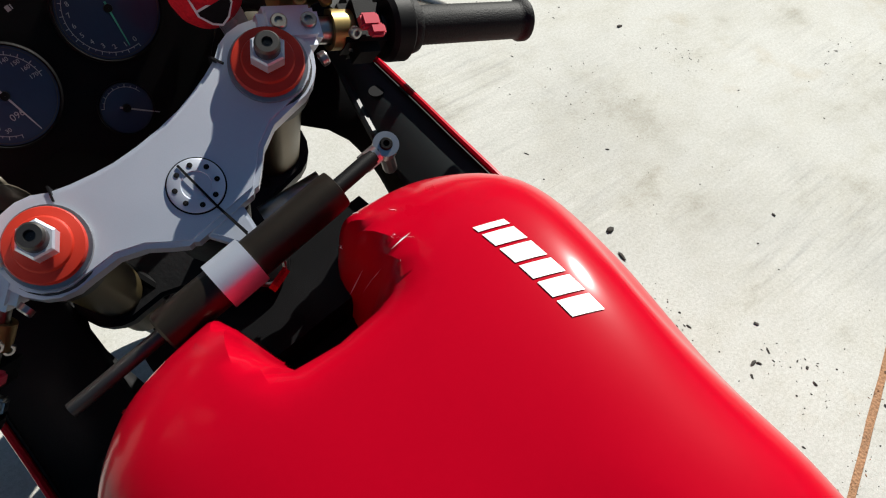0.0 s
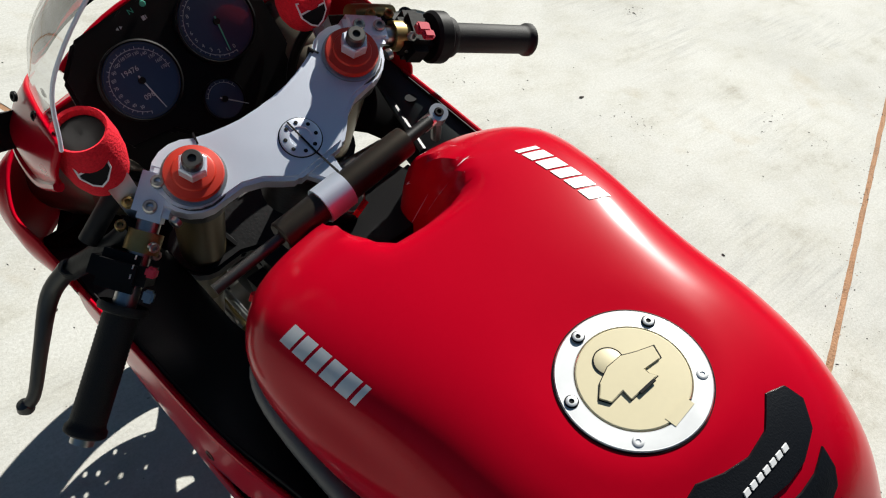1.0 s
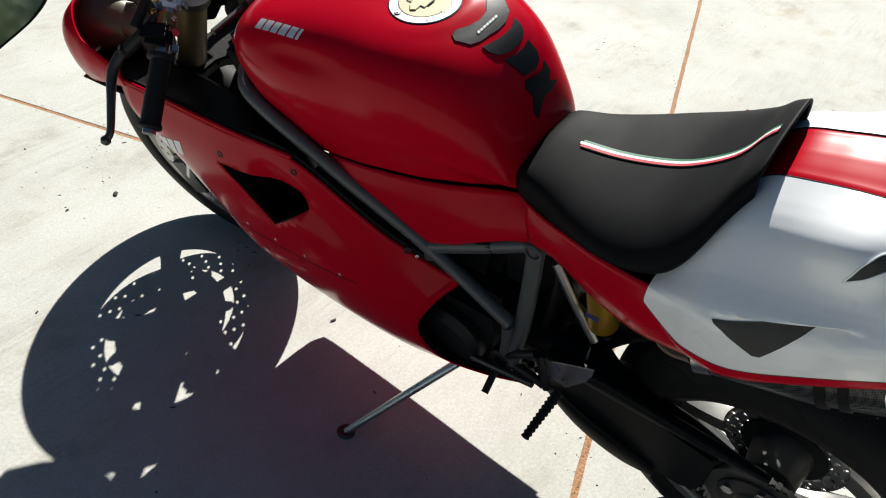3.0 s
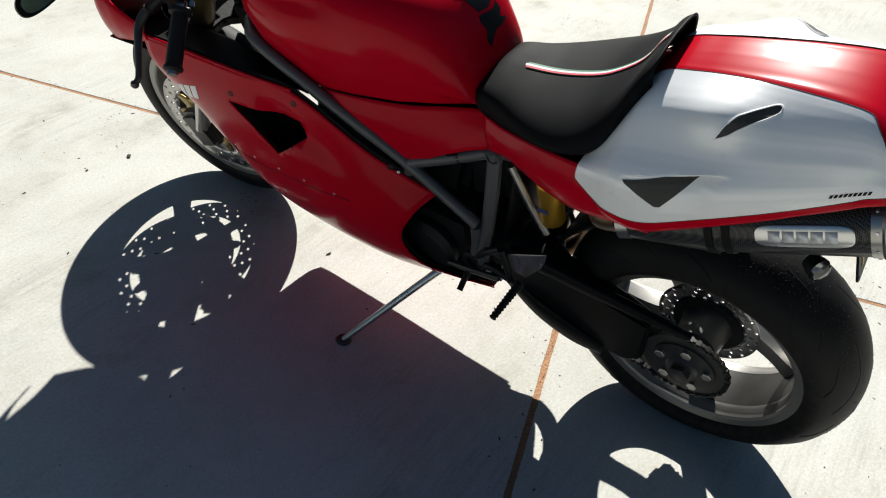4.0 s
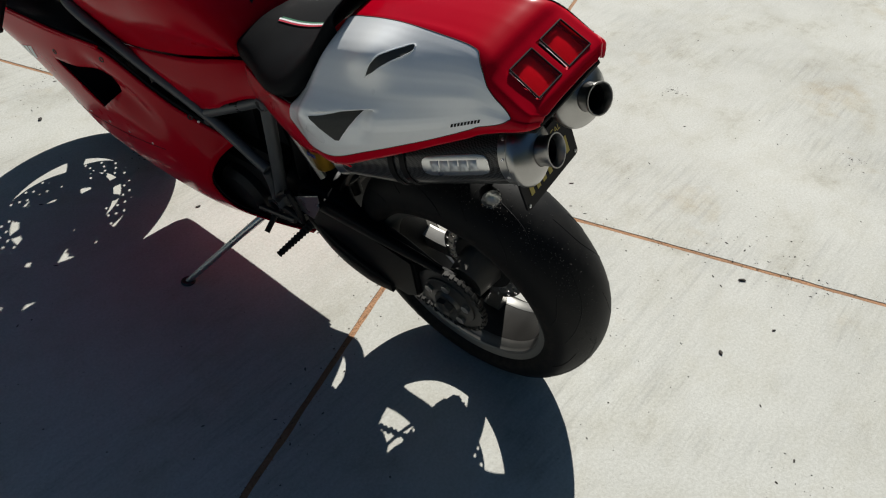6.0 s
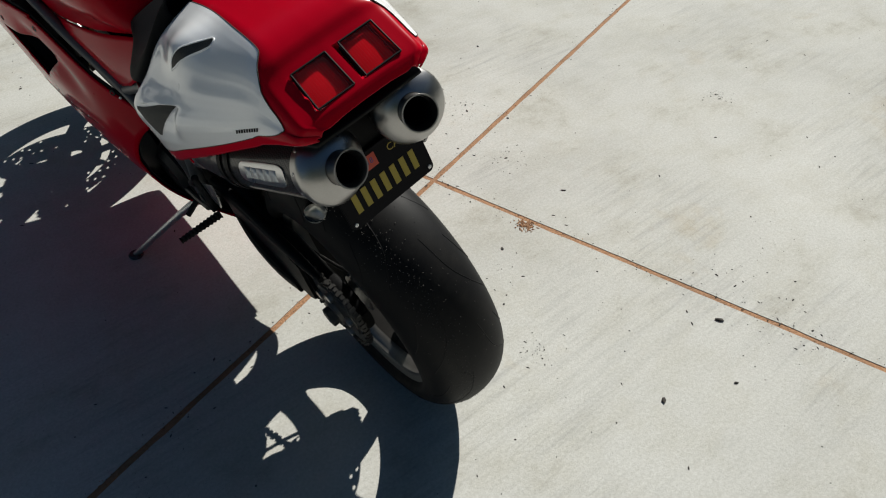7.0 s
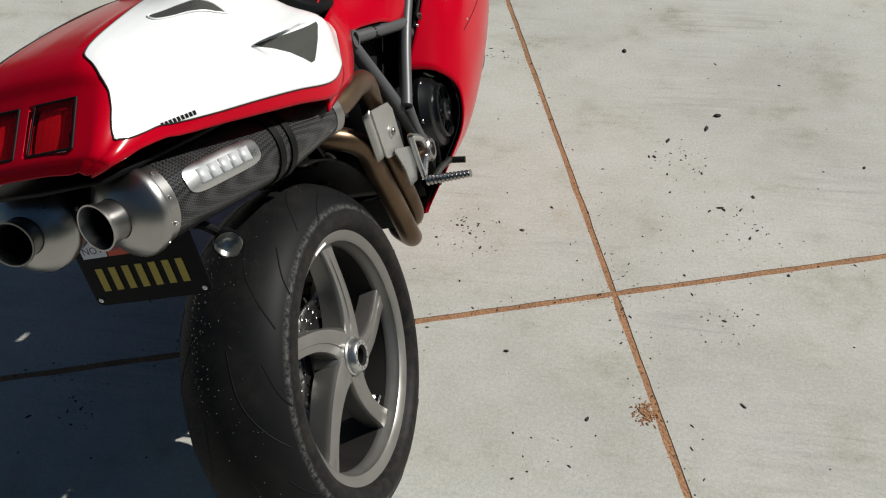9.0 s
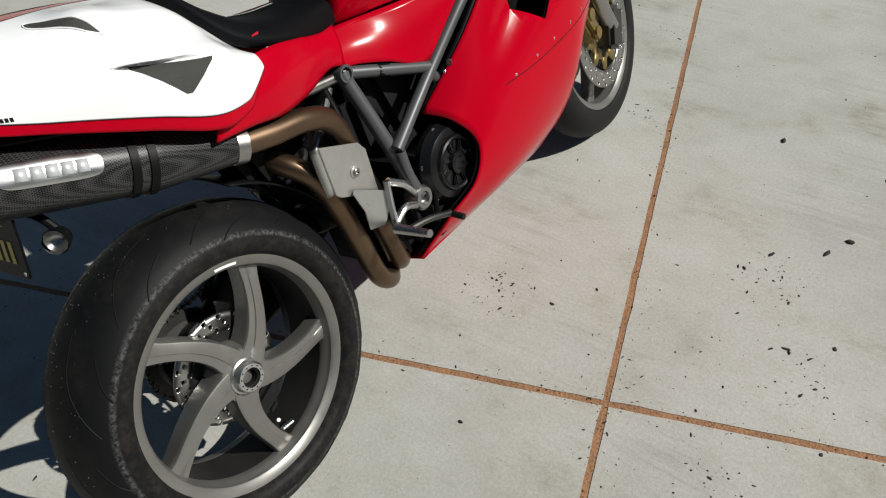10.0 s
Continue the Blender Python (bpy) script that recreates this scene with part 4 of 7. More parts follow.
tagged(crumbs, "grey rubber crumbs stuck to the tread", kind="stuff")

front, _ = wheel("front_wheel", AXLE_F, 0.300, 0.0590, 0.047, 0.050, 0, "front wheel with twin drilled discs", 0.05, STEER)
for a in (32, 104, 176, 248, 320):
    part("spoke", spoke(radians(a), 0.028, 0.199, 0.030, 0.036, 0.018, 0.010, 0.03, radians(-9)), rim_paint, front, "tapered grey spoke")
part("hub", lathe([(-0.07, 0.0), (-0.07, 0.026), (-0.04, 0.032), (0.04, 0.032), (0.07, 0.026), (0.07, 0.0)], (0, 0, 0), (1, 0, 0), 32), rim_paint, front)


def disc(x, parent, r_out=0.160, r_in=0.112):
    """A floating brake disc, really drilled, with its gold carrier."""
    bm = bmesh.new()
    n = 60
    for k in range(n):
        for ring_r in range(3):
            a0, a1 = 2 * math.pi * k / n, 2 * math.pi * (k + 1) / n
            ra, rb = r_in + (r_out - r_in) * ring_r / 3, r_in + (r_out - r_in) * (ring_r + 1) / 3
            corner = [(ra, a0), (rb, a0), (rb, a1), (ra, a1)]
            P = [Vector((x, r * math.cos(a), r * math.sin(a))) for r, a in corner]
            if (k + 2 * ring_r) % 3 == 0:
                c = sum(P, Vector()) / 4
                ins = []
                for q in range(8):
                    w = 2 * math.pi * q / 8 + math.pi / 8
                    t = Vector((0, math.cos(w), math.sin(w))) * 0.0047
                    ins.append(c + t)
                mids = [P[0], (P[0] + P[1]) / 2, P[1], (P[1] + P[2]) / 2, P[2], (P[2] + P[3]) / 2, P[3], (P[3] + P[0]) / 2]
                mv = [bm.verts.new(p) for p in mids]
                iv = []
                for p in mids:
                    iv.append(bm.verts.new(c + (p - c).normalized() * 0.0047))
                for q in range(8):
                    bm.faces.new((mv[q], mv[(q + 1) % 8], iv[(q + 1) % 8], iv[q]))
            else:
                bm.faces.new([bm.verts.new(p) for p in P])
    bmesh.ops.remove_doubles(bm, verts=bm.verts, dist=0.0004)
    bmesh.ops.recalc_face_normals(bm, faces=bm.faces)
    s_ = r_in / 0.112
    d = part("brake_disc", bm, steel, parent, "drilled steel brake disc", thick=0.005)
    spider = bmesh.new()
    outer = []
    for k in range(10):
        a = 2 * math.pi * k / 10
        for da_, r in ((-0.10, 0.105), (0.0, 0.114), (0.10, 0.105), (0.20, 0.082), (0.43, 0.082)):
            outer.append(Vector((x, s_ * r * math.cos(a + da_), s_ * r * math.sin(a + da_))))
    ov = [spider.verts.new(p) for p in outer]
    iv = [spider.verts.new(Vector((x, 0, 0)) + (p - Vector((x, 0, 0))).normalized() * 0.055 * s_) for p in outer]
    for q in range(len(ov)):
        spider.faces.new((ov[q], ov[(q + 1) % len(ov)], iv[(q + 1) % len(ov)], iv[q]))
    bmesh.ops.recalc_face_normals(spider, faces=spider.faces)
    part("disc_carrier", spider, brass if parent is front else dark_metal, d, "disc carrier", thick=0.005)
    return d


for x in (-0.068, 0.068):
    disc(x, front)
rear_disc = disc(0.010, rear, 0.108, 0.072)
part("disc_centre", lathe([(0.004, 0.0), (0.004, 0.074), (0.008, 0.076), (0.012, 0.074), (0.016, 0.050), (0.016, 0.0)], (0, 0, 0), (1, 0, 0), 48), dark_metal, rear_disc, "dark disc carrier")
# rear running gear
part("sprocket", lathe([(-0.112, 0.040), (-0.112, 0.088), (-0.106, 0.092), (-0.106, 0.040), (-0.112, 0.040)], AXLE_R, (1, 0, 0), 76), dull_steel, bike, "rear chain sprocket")
flange = part("sprocket_carrier", lathe([(-0.128, 0.0), (-0.128, 0.030), (-0.120, 0.034), (-0.116, 0.066), (-0.106, 0.068), (-0.10, 0.03)], AXLE_R, (1, 0, 0), 40), dull_steel, bike, "sprocket carrier with cush drive bolts")
for k in range(5):
    a = radians(72 * k + 20)
    part("bolt", hexnut(AXLE_R + Vector((-0.116, 0.052 * math.cos(a), 0.052 * math.sin(a))), (-1, 0, 0), 0.011, 0.009), steel, flange)
part("axle_nut", hexnut(AXLE_R + Vector((-0.126, 0, 0)), (-1, 0, 0), 0.022, 0.016), dull_steel, flange)
# chain
chain_bm = None
for k in range(100):
    top_n, bot_n, arc = 36, 36, 22
    if k < top_n:
        q = k / top_n
        c = Vector((-0.109, 0 + 0.47 * q, 0.311 + 0.090 + (0.375 + 0.036 - 0.401) * q - 0.008 * math.sin(math.pi * q)))
        d = Vector((0, 0.47, 0.010))
    elif k < top_n + bot_n:
        q = (k - top_n) / bot_n
        c = Vector((-0.109, 0.47 - 0.47 * q, 0.375 - 0.036 + (0.221 - 0.339) * q - 0.012 * math.sin(math.pi * q)))
        d = Vector((0, 0.47, 0.118))
    else:
        a = radians(-90 - 180 * (k - top_n - bot_n + 0.5) / (100 - top_n - bot_n))
        c = AXLE_R + Vector((-0.109, 0.090 * math.cos(a), 0.090 * math.sin(a)))
        d = Vector((0, -math.sin(a), math.cos(a)))
    m = basis(c, d, (1, 0, 0))
    link = box((0.013, 0.012 if k % 2 else 0.017, 0.010), m, 0.003)
    chain_bm = link if chain_bm is None else join(chain_bm, link)
tagged(part("chain", chain_bm, dull_steel, bike, "oily drive chain"), kind="stuff")
# single sided swingarm


def arm_mesh(rows):
    c = spline([(*p, a, b) for p, a, b in rows], 5)
    return skin([[Vector((x + a * math.copysign(abs(math.cos(q)) ** 0.6, math.cos(q)), y, z + b * math.copysign(abs(math.sin(q)) ** 0.6, math.sin(q)))) for q in np.linspace(0, 2 * math.pi, 16, endpoint=False)] for x, y, z, a, b in c], True, True)


part("swingarm", arm_mesh([((-0.04, 0.470, 0.400), 0.075, 0.055), ((-0.07, 0.36, 0.400), 0.05, 0.05), ((-0.098, 0.26, 0.41), 0.020, 0.034), ((-0.094, 0.15, 0.39), 0.017, 0.030), ((-0.090, 0.06, 0.345), 0.017, 0.032), ((-0.088, 0.0, 0.311), 0.018, 0.055), ((-0.086, -0.06, 0.300), 0.012, 0.026)]), black_plastic, bike, "black single sided swingarm")
part("swingarm_web", plate([(0.43, 0.42), (0.40, 0.345), (0.363, 0.273), (0.295, 0.230), (0.20, 0.246), (0.12, 0.246), (0.085, 0.27), (0.08, 0.40), (0.20, 0.42), (0.30, 0.42)], (0, 1, 0), (0, 0, 1), (-0.126, 0, 0), 0.022, 0.006), black_plastic, bike, "broad black lower side of the swingarm")
part("chain_guard", arm_mesh([((-0.125, 0.40, 0.435), 0.010, 0.014), ((-0.122, 0.30, 0.435), 0.012, 0.018), ((-0.120, 0.18, 0.430), 0.012, 0.014), ((-0.118, 0.06, 0.425), 0.010, 0.010), ((-0.117, 0.0, 0.42), 0.006, 0.006)]), black_plastic, bike)
part("lower_guard", arm_mesh([((-0.11, 0.42, 0.330), 0.012, 0.020), ((-0.125, 0.33, 0.292), 0.014, 0.030), ((-0.128, 0.24, 0.262), 0.012, 0.030), ((-0.124, 0.17, 0.245), 0.008, 0.018)]), black_plastic, bike, "black lower chain guard")
rear_cal = part("rear_caliper", box((0.058, 0.074, 0.046), pose(0.004, 0.030, 0.204, 18, 0, 0), 0.009), dark_metal, bike, "black rear brake caliper")
part("caliper_bridge", box((0.050, 0.030, 0.018), pose(0.004, 0.034, 0.178, 18, 0, 0), 0.006), dark_metal, rear_cal)
part("caliper_arm", tube([(-0.02, 0.05, 0.215), (-0.05, 0.06, 0.25), (-0.08, 0.05, 0.29)], 0.012, 10), dark_metal, rear_cal)
part("brake_hose", tube([(0.0, 0.065, 0.215), (-0.03, 0.10, 0.26), (-0.075, 0.16, 0.36), (-0.08, 0.30, 0.42)], 0.004, 8), black_plastic, rear_cal)

# frame
for side in (-1, 1):
    def f(x, y, z):
        return (side * x, y, z)
    part("frame_tube", tube([f(0.095, 1.035, 0.800), f(0.140, 1.005, 0.802), f(0.171, 0.955, 0.790), f(0.166, 0.80, 0.705), f(0.145, 0.625, 0.592), f(0.148, 0.463, 0.505)], 0.0128, 16, 8), frame_paint, bike, "grey steel trellis frame tube")
    part("frame_tube", tube([f(0.095, 0.447, 0.676), f(0.125, 0.462 if side > 0 else 0.447, 0.53), f(0.148, 0.476 if side > 0 else 0.458, 0.389)], 0.0150, 14), frame_paint, bike, "grey steel trellis frame tube")
    up = part("frame_tube", tube([f(0.143, 0.628, 0.597), f(0.120, 0.53, 0.640), f(0.095, 0.447, 0.676)], 0.0125, 12), frame_paint, bike, "grey steel trellis frame tube")
    part("collar", tube([f(0.119, 0.54, 0.636), f(0.114, 0.515, 0.646)], 0.0145, 14), black_plastic, up)
    part("frame_tube", tube([f(0.090, 0.44, 0.672), f(0.085, 0.30, 0.70), f(0.08, 0.10, 0.78)], 0.0115, 12), steel, bike, "silver subframe tube")
    part("frame_tube", tube([f(0.148, 0.468, 0.498), f(0.146, 0.470, 0.45), f(0.149, 0.474, 0.40)], 0.0115, 12), frame_paint, bike)
    part("frame_tube", tube([f(0.145, 0.62, 0.585), f(0.13, 0.70, 0.50), f(0.12, 0.78, 0.42)], 0.0125, 12), frame_paint, bike)
    part("frame_tube", tube([f(0.170, 0.84, 0.73), f(0.14, 0.76, 0.62), f(0.12, 0.70, 0.52)], 0.0125, 12), frame_paint, bike)
    part("frame_bolt", lathe([(-0.010, 0.0175), (0.016, 0.0175), (0.018, 0.0165), (0.018, 0.0125), (0.006, 0.0115), (0.006, 0)], f(0.097, 0.444, 0.676), (side, 0, 0), 24), frame_paint, bike, "round frame bolt")
    # left boss in darker metal to put the shaded side into its colour
    part("pivot_boss", lathe([(-0.02, 0.026), (0.010, 0.026), (0.014, 0.022), (0.014, 0.014), (0.004, 0.013), (0.004, 0.0)], f(0.148, 0.476, 0.385), (side, 0, 0), 28), steel if side > 0 else dark_metal, bike, "swingarm pivot boss")
    part("subframe_strut", tube([f(0.095, 0.412, 0.655), f(0.098, 0.372, 0.582), f(0.100, 0.329, 0.510)] if side < 0 else [f(0.080, 0.42, 0.66), f(0.08, 0.38, 0.62), f(0.078, 0.34, 0.58)], 0.0085, 10), steel, bike, "silver strut")
    # engine and hidden dark inside
part("wiring_box", box((0.22, 0.14, 0.17), pose(0, 1.025, 0.745, -12, 0, 0), 0.02), black_plastic, bike, "dark wiring bundle behind the headstock")
part("head_stock", lathe([(-0.10, 0.034), (0.0, 0.036), (0.005, 0.030)], STEM - UPFORK * 0.03, UPFORK, 32), dark_metal, bike)
engine = new("engine")
engine.parent = bike
tagged(engine, "black V twin engine with covers")
part("crankcase", box((0.27, 0.36, 0.26), pose(0, 0.66, 0.36, 0, 0, 0), 0.03), dark_metal, engine)
part("cylinder", box((0.16, 0.14, 0.24), pose(0, 0.60, 0.56, 12, 0, 0), 0.02), dark_metal, engine, "upright black cylinder")
part("cylinder", box((0.16, 0.24, 0.14), pose(0, 0.92, 0.40, 12, 0, 0), 0.02), dark_metal, engine, "forward black cylinder")
# two unseen boxes added to stop sun leaking into the ground shadow
part("gearbox", box((0.17, 0.12, 0.12), pose(0, 0.445, 0.305), 0.02), dark_metal, engine)
part("throttle_body", box((0.13, 0.09, 0.14), pose(0, 0.50, 0.55), 0.02), dark_metal, engine)
part("airbox", box((0.20, 0.40, 0.12), pose(0, 0.72, 0.665, 0, 0, 0), 0.03), black_plastic, engine)
part("battery", box((0.09, 0.18, 0.13), pose(0.06, 0.82, 0.56, 0, 0, 0), 0.01), black_plastic, engine)
clutch = part("clutch_cover", lathe([(0.0, 0.086), (0.012, 0.086), (0.020, 0.080), (0.030, 0.074), (0.036, 0.060), (0.036, 0.0)], (0.138, 0.580, 0.405), (1, 0, 0), 40), gloss_black, engine, "vented black clutch cover")
for k in range(6):
    a = radians(60 * k + 15)
    part("cover_vent", box((0.010, 0.012, 0.034), pose(0.171, 0.580 + 0.045 * math.cos(a), 0.405 + 0.045 * math.sin(a), 60 * k - 75, 0, 0), 0.003), dark_metal, clutch)
    part("bolt", bolt_head((0.150, 0.580 + 0.080 * math.cos(a + 0.4), 0.405 + 0.080 * math.sin(a + 0.4)), (1, 0, 0), 0.006, 0.005), steel, clutch)
part("cover_ring", lathe([(0.034, 0.060), (0.043, 0.057), (0.045, 0.053), (0.043, 0.049), (0.037, 0.047)], (0.138, 0.580, 0.405), (1, 0, 0), 40), gloss_black, clutch)
part("cover_hub", lathe([(0.034, 0.026), (0.046, 0.022), (0.048, 0.014), (0.044, 0.011), (0.044, 0.0)], (0.138, 0.580, 0.405), (1, 0, 0), 32), gloss_black, clutch)
for k in range(8):
    a = radians(45 * k + 10)
    part("cover_rib", box((0.010, 0.024, 0.008), pose(0.177, 0.580 + 0.037 * math.cos(a), 0.405 + 0.037 * math.sin(a), 45 * k + 10, 0, 0), 0.003), gloss_black, clutch)
part("alternator_cover", lathe([(0.0, 0.075), (0.02, 0.075), (0.035, 0.06), (0.04, 0.03), (0.04, 0)], (-0.135, 0.60, 0.36), (-1, 0, 0), 36), dark_metal, engine)
part("oil_hose", tube([(0.150, 0.58, 0.47), (0.158, 0.53, 0.43), (0.158, 0.505, 0.36), (0.150, 0.50, 0.31)], 0.006, 10), black_plastic, engine)
part("hose", tube([(-0.09, 0.40, 0.60), (-0.10, 0.36, 0.55), (-0.085, 0.385, 0.50), (-0.08, 0.40, 0.44)], 0.006, 10), black_plastic, engine)
part("battery_tray", box((0.115, 0.17, 0.13), pose(0.012, 0.275, 0.640, 14, 0, 0), 0.02), black_plastic, engine, "black battery tray under the seat")
part("rear_hugger", skin([[Vector((x, (0.350 - 0.25 * x * x) * math.cos(a), 0.311 + (0.350 - 0.9 * x * x) * math.sin(a))) for x in np.linspace(-0.078, 0.078, 9)] for a in np.radians(np.linspace(14, 66, 22))]), black_plastic, bike, "black mudguard close over the rear tyre", thick=0.003)
part("rear_bulkhead", skin(np.array([[(-0.09, 0.455, 0.25), (0.0, 0.455, 0.25), (0.085, 0.455, 0.25)], [(-0.10, 0.43, 0.42), (0.0, 0.43, 0.42), (0.10, 0.43, 0.42)], [(-0.085, 0.40, 0.72), (0, 0.40, 0.72), (0.085, 0.40, 0.72)]])), black_plastic, engine, thick=0.01)
part("undertray", skin(np.array([[(-0.085, 0.42, 0.70), (0, 0.42, 0.70), (0.085, 0.42, 0.70)], [(-0.15, 0.15, 0.775), (0, 0.15, 0.77), (0.15, 0.15, 0.775)], [(-0.12, -0.10, 0.865), (0, -0.10, 0.86), (0.12, -0.10, 0.865)], [(-0.09, -0.235, 0.912), (0, -0.235, 0.91), (0.09, -0.235, 0.912)]])), black_plastic, bike, "black under seat tray", thick=0.006)
# shock with its reservoir
shock = new("shock_absorber")
shock.parent = bike
tagged(shock, "gold anodised rear shock absorber")
part("reservoir", lathe([(-0.055, 0.0), (-0.055, 0.022), (-0.050, 0.0255), (0.045, 0.0255), (0.046, 0.0245), (0.048, 0.0245), (0.049, 0.0255), (0.055, 0.023), (0.055, 0.0)], (-0.080, 0.332, 0.588), (0.02, 0.12, 1), 32), gold, shock, "gold reservoir")
part("decal", box((0.0008, 0.024, 0.010), pose(-0.1062, 0.336, 0.580), 0), ink_blue, shock, "blue printed block")
part("spring", tube([Vector((-0.02 + 0.030 * math.cos(a), 0.345 + 0.030 * math.sin(a), 0.40 + 0.011 * a)) for a in np.arange(0, 18.9, 0.35)], 0.0055, 8, 2), dull_steel, shock, "dark coil spring")
part("damper_body", tube([(-0.02, 0.345, 0.38), (-0.02, 0.345, 0.64)], 0.018, 16), dark_metal, shock)
part("banjo", tube([(0.010, 0.235, 0.66), (0.02, 0.215, 0.655), (0.03, 0.20, 0.66)], 0.013, 12), gold, shock)

# left and right fairing
def side_fairing(side):
    g = [[(0.132, 0.575, 0.520), (0.180, 0.603, 0.490), (0.208, 0.626, 0.425), (0.200, 0.590, 0.352), (0.160, 0.515, 0.302), (0.100, 0.462, 0.230)],
         [(0.180, 0.700, 0.620), (0.206, 0.715, 0.560), (0.224, 0.725, 0.480), (0.218, 0.715, 0.380), (0.182, 0.680, 0.288), (0.100, 0.640, 0.216)],
         [(0.203, 0.860, 0.730), (0.220, 0.880, 0.660), (0.236, 0.885, 0.550), (0.232, 0.880, 0.420), (0.190, 0.860, 0.298), (0.100, 0.840, 0.205)],
         [(0.226, 0.985, 0.748), (0.242, 1.010, 0.665), (0.245, 1.020, 0.550), (0.232, 1.020, 0.430), (0.178, 1.000, 0.300), (0.088, 0.980, 0.193)],
         [(0.234, 1.120, 0.752), (0.247, 1.130, 0.668), (0.238, 1.120, 0.560), (0.212, 1.100, 0.450), (0.152, 1.080, 0.310), (0.064, 1.035, 0.178)],
         [(0.241, 1.250, 0.752), (0.246, 1.240, 0.685), (0.224, 1.190, 0.580), (0.192, 1.160, 0.465), (0.124, 1.122, 0.330), (0.050, 1.066, 0.172)]]
    grid = sheet([[(side * x, y, z) for x, y, z in col] for col in g], 8, 8)
    bm = skin(grid)
    # intake opening cut clean through the panel
    quad = [(1.022, 0.671), (0.852, 0.660), (0.843, 0.618), (0.918, 0.560)]
    lining = skin(sheet([[(side * (x - 0.007), y, z + 0.007) for x, y, z in col] for col in g], 8, 8))
    for v in bm.verts[:] + lining.verts[:]:
        # hollow that leads the air out behind the opening
        along = ease((v.co.y - 0.70) / 0.13) * (1 - ease((v.co.y - 0.90) / 0.06))
        v.co.x -= side * 0.014 * along * math.exp(-((v.co.z - 0.575 - 0.55 * (v.co.y - 0.75)) / 0.034) ** 2)
    cut_opening(bm, quad, (0.80, 0.50), (1.06, 0.71))
    cut_opening(lining, quad, (0.80, 0.50), (1.06, 0.71))
    part("fairing_lining", lining, black_plastic, bike, "black inside of the side fairing", thick=0.002)
    ob = part("side_fairing", bm, red, bike, "glossy red side fairing with an air intake", thick=0.0035)
    return ob


for side in (-1, 1):
    fairing = side_fairing(side)
    on_fair = tree_of(fairing)
    part("intake_shroud", skin(sheet([[(side * 0.243, 1.035, 0.680), (side * 0.238, 0.935, 0.530)], [(side * 0.150, 1.0, 0.66), (side * 0.15, 0.93, 0.54)], [(side * 0.16, 0.86, 0.66), (side * 0.17, 0.86, 0.55)], [(side * 0.198, 0.842, 0.672), (side * 0.212, 0.846, 0.560)]], 4, 4)), black_plastic, fairing, thick=0.003)
    part("intake_floor", skin([[(side * 0.236, 0.935, 0.546), (side * 0.14, 0.935, 0.535)], [(side * 0.208, 0.832, 0.612), (side * 0.14, 0.832, 0.60)]]), black_plastic, fairing, thick=0.003)
    for y, z, x in ((0.857, 0.704, 0.2), (0.660, 0.589, 0.2), (1.010, 0.691, 0.25)):
        h = on_fair.ray_cast(Vector((side * 0.5, y, z)), Vector((-side, 0, 0)))
        if h[0]:
            nn = h[1] if h[1].x * side > 0 else -h[1]
            part("quick_fastener", bolt_head(h[0] + nn * 0.0004, nn, 0.0070, 0.0022), dark_metal, fairing, "quarter turn fastener")
    for y, z in ((0.645, 0.577), (0.78, 0.50), (0.86, 0.505), (0.93, 0.51), (1.0, 0.515), (1.06, 0.52)):
        h = on_fair.ray_cast(Vector((side * 0.5, y, z)), Vector((-side, 0, 0)))
        if h[0]:
            nn = h[1] if h[1].x * side > 0 else -h[1]
            part("rivet", bolt_head(h[0] + nn * 0.001, nn, 0.0032, 0.0016), alloy, fairing)
    part("fairing_lip", tube([(side * 0.203, 0.860, 0.733), (side * 0.226, 0.985, 0.750), (side * 0.234, 1.120, 0.754), (side * 0.241, 1.250, 0.754)], 0.0038, 8, 8), red, fairing)
    # seam between the upper and the lower panel
    seam = []
    for y, z in spline([(0.74, 0.496), (0.86, 0.492), (1.0, 0.50), (1.12, 0.515), (1.16, 0.52)], 6):
        h = on_fair.ray_cast(Vector((side * 0.5, y, z)), Vector((-side, 0, 0)))
        if h[0]:
            seam.append(h[0] + Vector((side * 0.0015, 0, 0)))
    if len(seam) > 3:
        part("seam", tube(seam, 0.0012, 6, 1), decal_black, fairing)
    for outline in word_bars(3, 0.075, 0.036, 0.006):
        part("decal", laid_on(on_fair, outline, (0, side, 0.30), (0, 0, 1), (side * 0.4, 1.19 if side < 0 else 1.115, 0.615), (-side, 0, 0), 0.0025, 2), decal_white, fairing, "white model marking as plain bars")
    # inner black panel from the fairing's edge to the frame; right one lightened as sunlit
    inn = (0.206, 0.170, 0.165) if side > 0 else (0.15, 0.14, 0.150)
    inner = part("inner_panel", skin(sheet([[(side * 0.246, 1.32, 0.752), (side * 0.232, 1.31, 0.748), (side * 0.215, 1.30, 0.742)], [(side * 0.240, 1.25, 0.753), (side * (0.240 + inn[0]) / 2, 1.255, 0.748), (side * inn[0], 1.26, 0.735)], [(side * 0.233, 1.12, 0.753), (side * (0.233 + inn[1]) / 2, 1.125, 0.748), (side * inn[1], 1.132, 0.735)], [(side * 0.225, 0.985, 0.748), (side * 0.198, 0.98, 0.745), (side * inn[2], 0.97, 0.732)], [(side * 0.203, 0.862, 0.731), (side * 0.185, 0.86, 0.725), (side * 0.165, 0.855, 0.70)]], 6, 6)), sunlit_plastic if side > 0 else black_plastic, bike, "dark plastic inner fairing panel", thick=0.003)
    if side > 0:
        part("panel_rib", tube([(0.208, 1.255, 0.737), (0.190, 1.20, 0.739), (0.172, 1.135, 0.737)], 0.005, 8), sunlit_plastic, inner)
